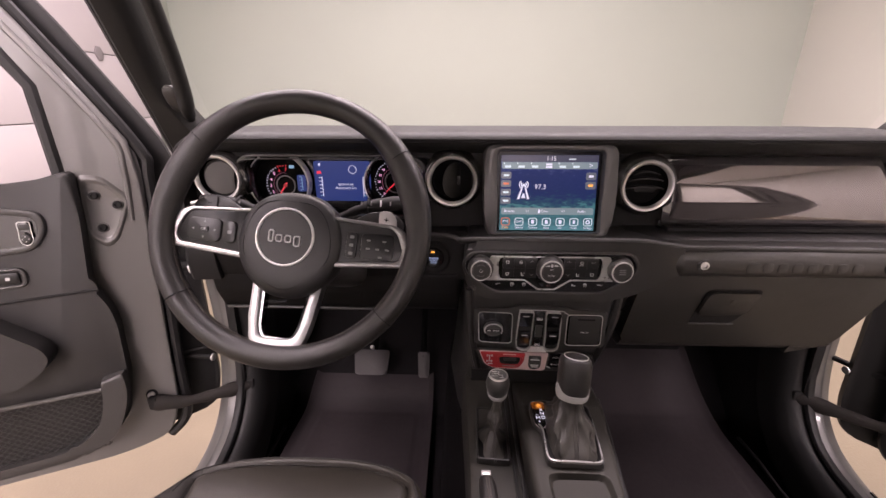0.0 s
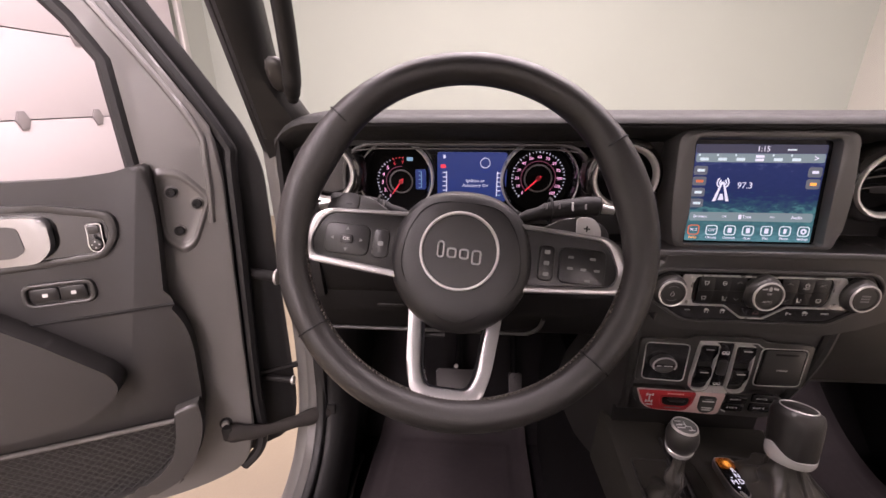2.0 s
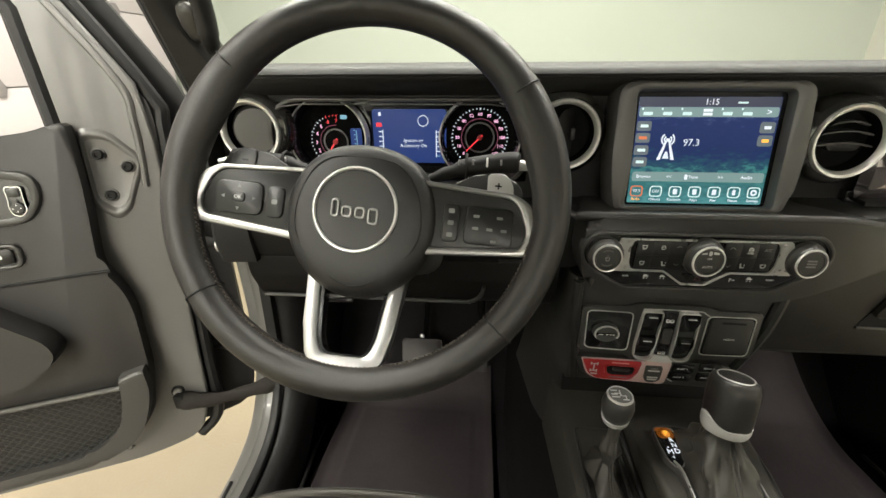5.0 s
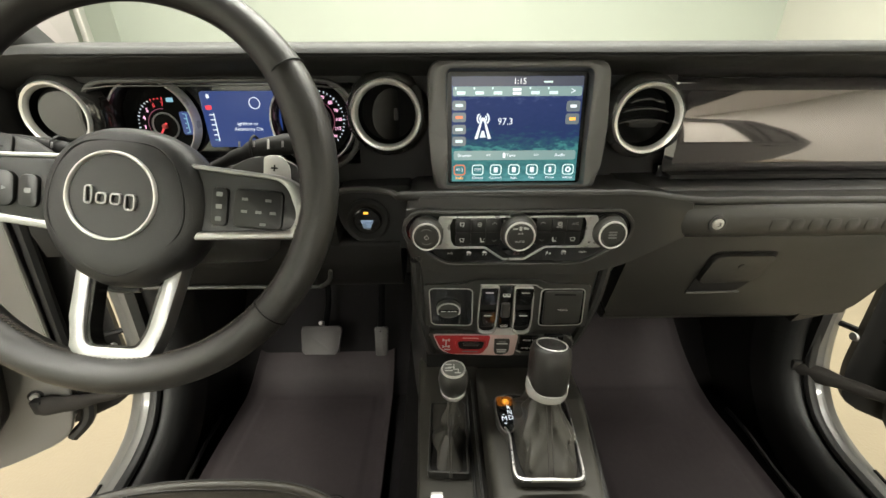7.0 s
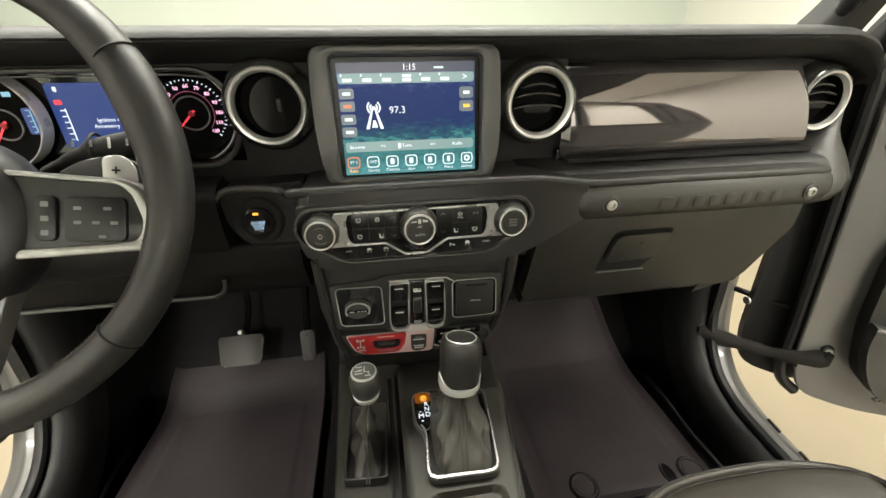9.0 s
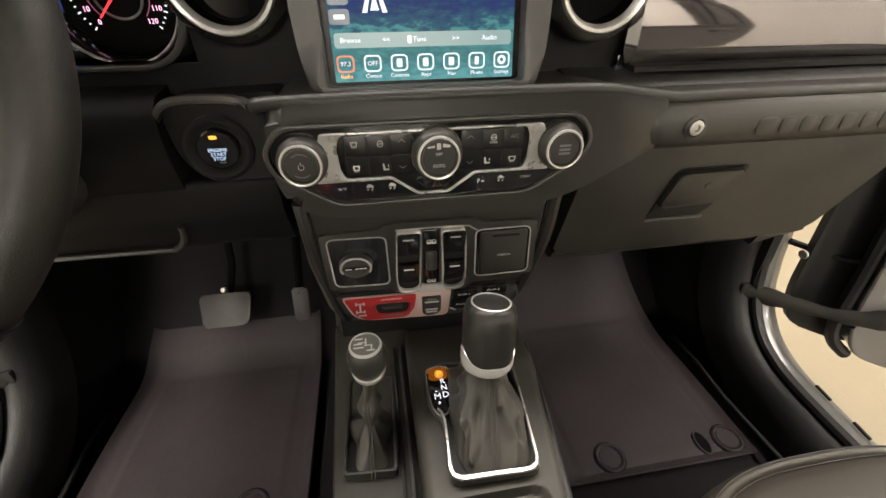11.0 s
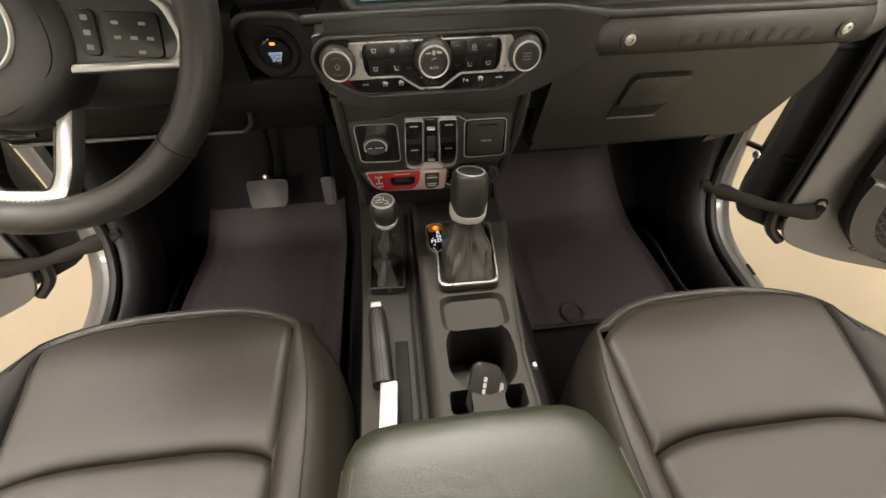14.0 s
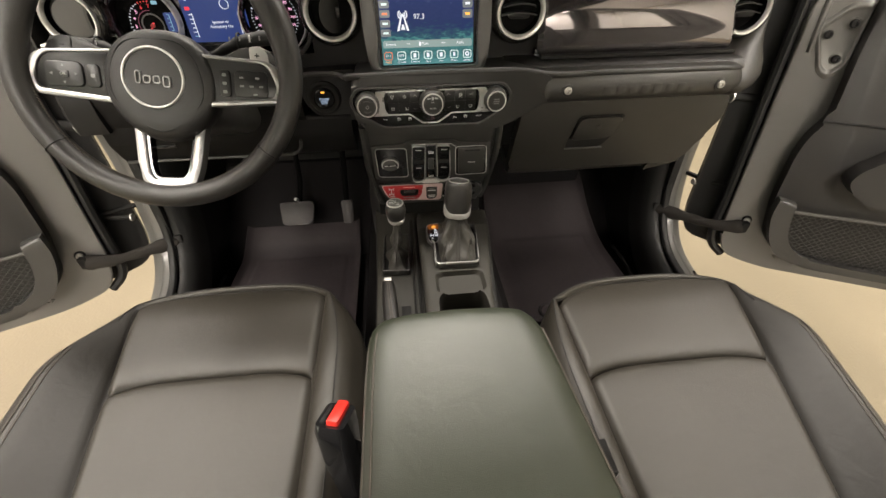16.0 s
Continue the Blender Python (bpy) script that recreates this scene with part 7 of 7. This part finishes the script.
# ---- steering column and wheel ----
WM = face(-0.4108, 0.5662, 1.2261, 24.65) @ pose(0, 0, 0, 0, 0.8, 0)
HM = WM @ pose(0, 0, 0, 0, 0, -5.0)
col = thing("steering_column", -0.412, 0.68, 1.12, "black steering column shroud with two stalks", "steering column")
part("shroud", loft([[WM @ Vector((x, y - 0.03, c)) for x, y in rrect(w, h, 0.03, 5)] for w, h, c in ((0.105, 0.09, -0.035), (0.125, 0.11, -0.06), (0.13, 0.115, -0.14), (0.14, 0.12, -0.22))]), HARD, col)
for s in (-1, 1):
    stalk = part("stalk", tube(smooth_path([WM @ Vector((s * 0.05, 0.024, -0.070)), WM @ Vector((s * 0.085, 0.036, -0.060)), WM @ Vector((s * 0.120, 0.043, -0.052)), WM @ Vector((s * 0.150, 0.045, -0.046)), WM @ Vector((s * 0.162, 0.044, -0.044))], 5), [0.007] * 4 + [0.009] * 3 + [0.0125] * 6 + [0.0135] * 6 + [0.0120, 0.009], 14, flat=0.85), DARK, col, "black control stalk")
    part("stalk_ring", tube([WM @ Vector((s * 0.104, 0.0405 + 0.0150 * math.cos(a), -0.056 + 0.0150 * math.sin(a))) for a in (2 * math.pi * k / 18 for k in range(18))], 0.0016, 5, closed=True), DARK, stalk)
    part("stalk_tip", tube([WM @ Vector((s * 0.161, 0.042, -0.044)), WM @ Vector((s * 0.176, 0.039, -0.042))], [0.006, 0.0045], 10), SATIN, stalk, "pale stalk tip")
    for k in range(4):
        part("stalk_mark", box(0.0022, 0.010 if k == 2 else 0.006, 0.001, WM @ Matrix.Translation((s * (0.096 + 0.015 * k), 0.042, -0.0345)), 0.0003), PALE if k == 2 else GREYMARK, stalk)
part("lower_slot", tube(smooth_path([WM @ Vector((-0.06, -0.085, -0.05)), WM @ Vector((-0.055, -0.11, -0.05)), WM @ Vector((-0.02, -0.112, -0.05))], 4), 0.003, 6), SOFT, col)

wheel = thing("steering_wheel", -0.412, 0.57, 1.03, "black leather steering wheel with silver spokes, turned slightly clockwise", "steering wheel")
rings = []
NR = 120
for k in range(NR):
    a = 2 * math.pi * k / NR
    # fatter at the thumb rests, flatter at the bottom
    fat = 0.45 * (math.exp(-((math.degrees(a) - 24) / 20) ** 2) + math.exp(-((math.degrees(a) - 156) / 20) ** 2))
    R = 0.1898
    if math.sin(a) < -0.85:
        R -= 0.0005 * (-math.sin(a) - 0.85) / 0.15
    c, d = Vector((math.cos(a), math.sin(a), 0)), Vector((0, 0, 1))
    rings.append([HM @ (c * (R + 0.0172 * math.cos(b) * (1 + fat * (math.cos(b) < 0))) + d * (0.0190 * math.sin(b))) for b in (2 * math.pi * j / 18 for j in range(18))])
rings.append(rings[0])
rb = loft(rings, True, False)
bmesh.ops.remove_doubles(rb, verts=rb.verts[:], dist=1e-6)
part("rim", rb, WRAP, wheel, "leather-wrapped rim")
for deg in (38, 142, 218, 322):
    a = radians(deg)
    c = Vector((math.cos(a), math.sin(a), 0))
    part("rim_seam", tube([HM @ (c * (0.1898 + 0.0181 * math.cos(b)) + Vector((0, 0, 0.0198 * math.sin(b)))) for b in (2 * math.pi * j / 20 for j in range(20))], 0.0009, 5, closed=True), DARK, wheel)
st_b = bmesh.new()
for k in range(0, 210):
    a = radians(180 + 10 + k * 160 / 210)
    c = Vector((math.cos(a), math.sin(a), 0))
    t = Vector((-math.sin(a), math.cos(a), 0))
    s = 1 if k % 2 else -1
    p = c * (0.1898 - 0.0173) + Vector((0, 0, 0.002))
    tube([HM @ (p + t * 0.0012 + Vector((0, 0, 0.0028 * s))), HM @ (p - t * 0.0012 - Vector((0, 0, 0.0028 * s)))], 0.0008, 4, bm=st_b)
tagged(part("stitching", st_b, STITCH, wheel, "grey cross stitching inside the rim"), kind="stuff")
# hub pad
def hub_ring(q, c):
    pts = []
    for k in range(64):
        a = 2 * math.pi * k / 64
        x = 0.078 * math.copysign(abs(math.cos(a)) ** 0.86, math.cos(a))
        y = (0.076 if math.sin(a) > 0 else 0.081) * math.copysign(abs(math.sin(a)) ** 0.92, math.sin(a))
        if math.sin(a) < 0:
            x *= 1 - 0.18 * abs(math.sin(a)) ** 2
        pts.append(HM @ Vector((x * q, -0.024 + y * q, c - 0.0075)))
    return pts
part("hub_pad", loft([hub_ring(q, c) for q, c in ((0.86, -0.045), (1.0, -0.030), (1.02, -0.012), (1.0, -0.002), (0.96, 0.005), (0.90, 0.010), (0.80, 0.0135), (0.70, 0.0150), (0.60, 0.0155), (0.3, 0.0158))]), HORN, wheel, "soft black horn pad")
part("hub_seam", tube([HM @ Vector((x, y, c)) for x, y, c in [(0.0635 * math.cos(a), -0.024 + 0.064 * math.sin(a) - 0.004 * math.cos(4 * a), 0.0053) for a in (2 * math.pi * k / 64 for k in range(64))]], 0.0010, 5, closed=True), DARK, wheel)
BDG = HM @ Matrix.Translation((-0.0025, -0.0165, 0.0075)) @ Matrix.Diagonal((0.91, 0.91, 1, 1))
part("badge_ring", lathe([(0.0435, 0), (0.0435, 0.0030), (0.0444, 0.0042), (0.0458, 0.0042), (0.0468, 0.0030), (0.0468, 0)], BDG, 64), SATIN, wheel, "satin silver badge ring")
part("badge", lathe([(0, 0.0016), (0.0425, 0.0012)], BDG, 48), SOFT, wheel)
for x, w, h, y in ((-0.0215, 0.009, 0.020, 0.000), (-0.0085, 0.0115, 0.0125, -0.003), (0.0060, 0.0115, 0.0125, -0.003), (0.0205, 0.0115, 0.0175, -0.0055)):
    part("badge_shape", rim(rrect(w, h, 0.0040, 4, x, y), rrect(w - 0.0044, h - 0.0044, 0.0018, 4, x, y), 0.0012, 0.0042, BDG, 0.0006), SPOKE, wheel, "bright raised badge shape")


def spoke(s):
    o = rounded([(s * 0.040, 0.023), (s * 0.154, 0.0165), (s * 0.169, 0.008), (s * 0.1800, -0.022), (s * 0.172, -0.044), (s * 0.056, -0.054)], 0.007, 4)
    i = rounded([(s * 0.044, 0.0178), (s * 0.148, 0.0118), (s * 0.158, 0.0035), (s * 0.1680, -0.021), (s * 0.1625, -0.0360), (s * 0.060, -0.0455)], 0.008, 4)
    sm = HM @ Matrix.Translation((0, 0, -0.0085)) @ pose(0, 0, 0, 0, s * -1.5, 0)
    sp = part("spoke", rim(o, i, -0.008, 0.0045, sm, 0.0028), SPOKE, wheel, "satin silver spoke frame")
    part("spoke_core", prism(o, -0.020, -0.008, sm), HARD, sp)
    part("button_field", prism(i, -0.010, 0.0005, sm, 0.001), KEYBLACK, sp)
    if s < 0:
        pad = part("button_pad", prism(rrect(0.050, 0.034, 0.008, 4, s * 0.128, -0.016), 0.0, 0.0042, sm, 0.0015), KEYBLACK, sp)
        part("ok_key", prism(rrect(0.014, 0.010, 0.003, 3, s * 0.128, -0.016), 0.004, 0.0056, sm, 0.0008), KEYBLACK, sp)
        text("key_text", "OK", 0.0055, PALE, sp, at(sm, s * 0.128, -0.016, 0.0058))
        for dx, dy in ((0.016, 0), (-0.016, 0), (0, 0.0115), (0, -0.0115)):
            a = math.atan2(dy, dx)
            part("arrow_mark", prism([(0.0022, 0), (-0.0015, 0.002), (-0.0015, -0.002)], 0.0042, 0.0046, at(sm, s * 0.128 + dx, -0.016 + dy) @ Matrix.Rotation(a, 4, "Z")), GREYMARK, sp)
        side = part("side_key", prism(rrect(0.018, 0.032, 0.006, 4, s * 0.090, -0.017), 0.0, 0.004, sm, 0.0015), KEYBLACK, sp)
        bar("key_mark", 0.006, 0.005, GREYMARK, side, at(sm, s * 0.090, -0.017, 0.0041), 0.0003)
    else:
        pad = part("button_pad", prism(rrect(0.048, 0.038, 0.006, 4, s * 0.130, -0.018), 0.0, 0.0042, sm, 0.0015), KEYBLACK, sp)
        for dx, dy in ((-0.013, 0.009), (0.010, 0.009), (-0.013, -0.003), (0.001, -0.003), (0.015, -0.003), (0.006, -0.0145)):
            bar("key_mark", 0.006, 0.0028, GREYMARK, sp, at(sm, s * 0.130 + dx, -0.018 + dy, 0.0044), 0.0003)
        side = part("side_key", prism(rrect(0.016, 0.038, 0.005, 4, s * 0.092, -0.018), 0.0, 0.004, sm, 0.0015), KEYBLACK, sp)
        for dy in (0.012, 0.0, -0.012):
            bar("key_mark", 0.006, 0.0045, GREYMARK, side, at(sm, s * 0.092, -0.018 + dy, 0.0041), 0.0003)
    return sp


spoke(-1)
spoke(1)
lo_o = rounded([(-0.055, -0.060), (0.055, -0.060), (0.045, -0.150), (0.034, -0.179), (-0.034, -0.179), (-0.045, -0.150)], [0.004, 0.004, 0.03, 0.012, 0.012, 0.03], 4)
lo_i = rounded([(-0.040, -0.056), (0.040, -0.056), (0.030, -0.147), (0.023, -0.163), (-0.023, -0.163), (-0.030, -0.147)], [0.004, 0.004, 0.02, 0.008, 0.008, 0.02], 4)
LOM = HM @ Matrix.Translation((0, -0.179, 0.001)) @ pose(0, 0, 0, -13) @ Matrix.Translation((0, 0.179, 0))
part("lower_spoke", rim(lo_o, lo_i, -0.014, 0.004, LOM, 0.0028), SPOKE, wheel, "satin silver lower spoke")
part("spoke_lining", rim(lo_i, [(x * 0.90, y + 0.0016 * (1 if y < -0.1 else 0)) for x, y in lo_i], -0.016, 0.001, LOM), PIANO, wheel, "gloss black lining inside the lower spoke")
for s in (-1, 1):
    pd = part("shift_paddle", prism(rounded([(s * 0.085, 0.022), (s * 0.115, 0.038), (s * 0.150, 0.036), (s * 0.162, 0.026), (s * 0.162, 0.004), (s * 0.150, 0.002), (s * 0.10, 0.012)], 0.008, 3), -0.030, -0.022, HM, 0.002), SOFT, wheel, "gear shift paddle")
    tip = part("paddle_tip", prism(rounded([(s * 0.124, 0.038), (s * 0.141, 0.040), (s * 0.151, 0.030), (s * 0.154, 0.006), (s * 0.126, 0.004)], 0.005, 3), -0.0222, -0.0195, HM, 0.001), SATIN if s > 0 else SOFT, pd, "pale paddle tip" if s > 0 else "")
    bar("paddle_mark", 0.007, 0.0016, DARK, tip, at(HM, s * 0.136, 0.026, -0.0195), 0.0003)
    if s > 0:
        bar("paddle_mark", 0.0016, 0.007, DARK, tip, at(HM, s * 0.136, 0.026, -0.0194), 0.0003)
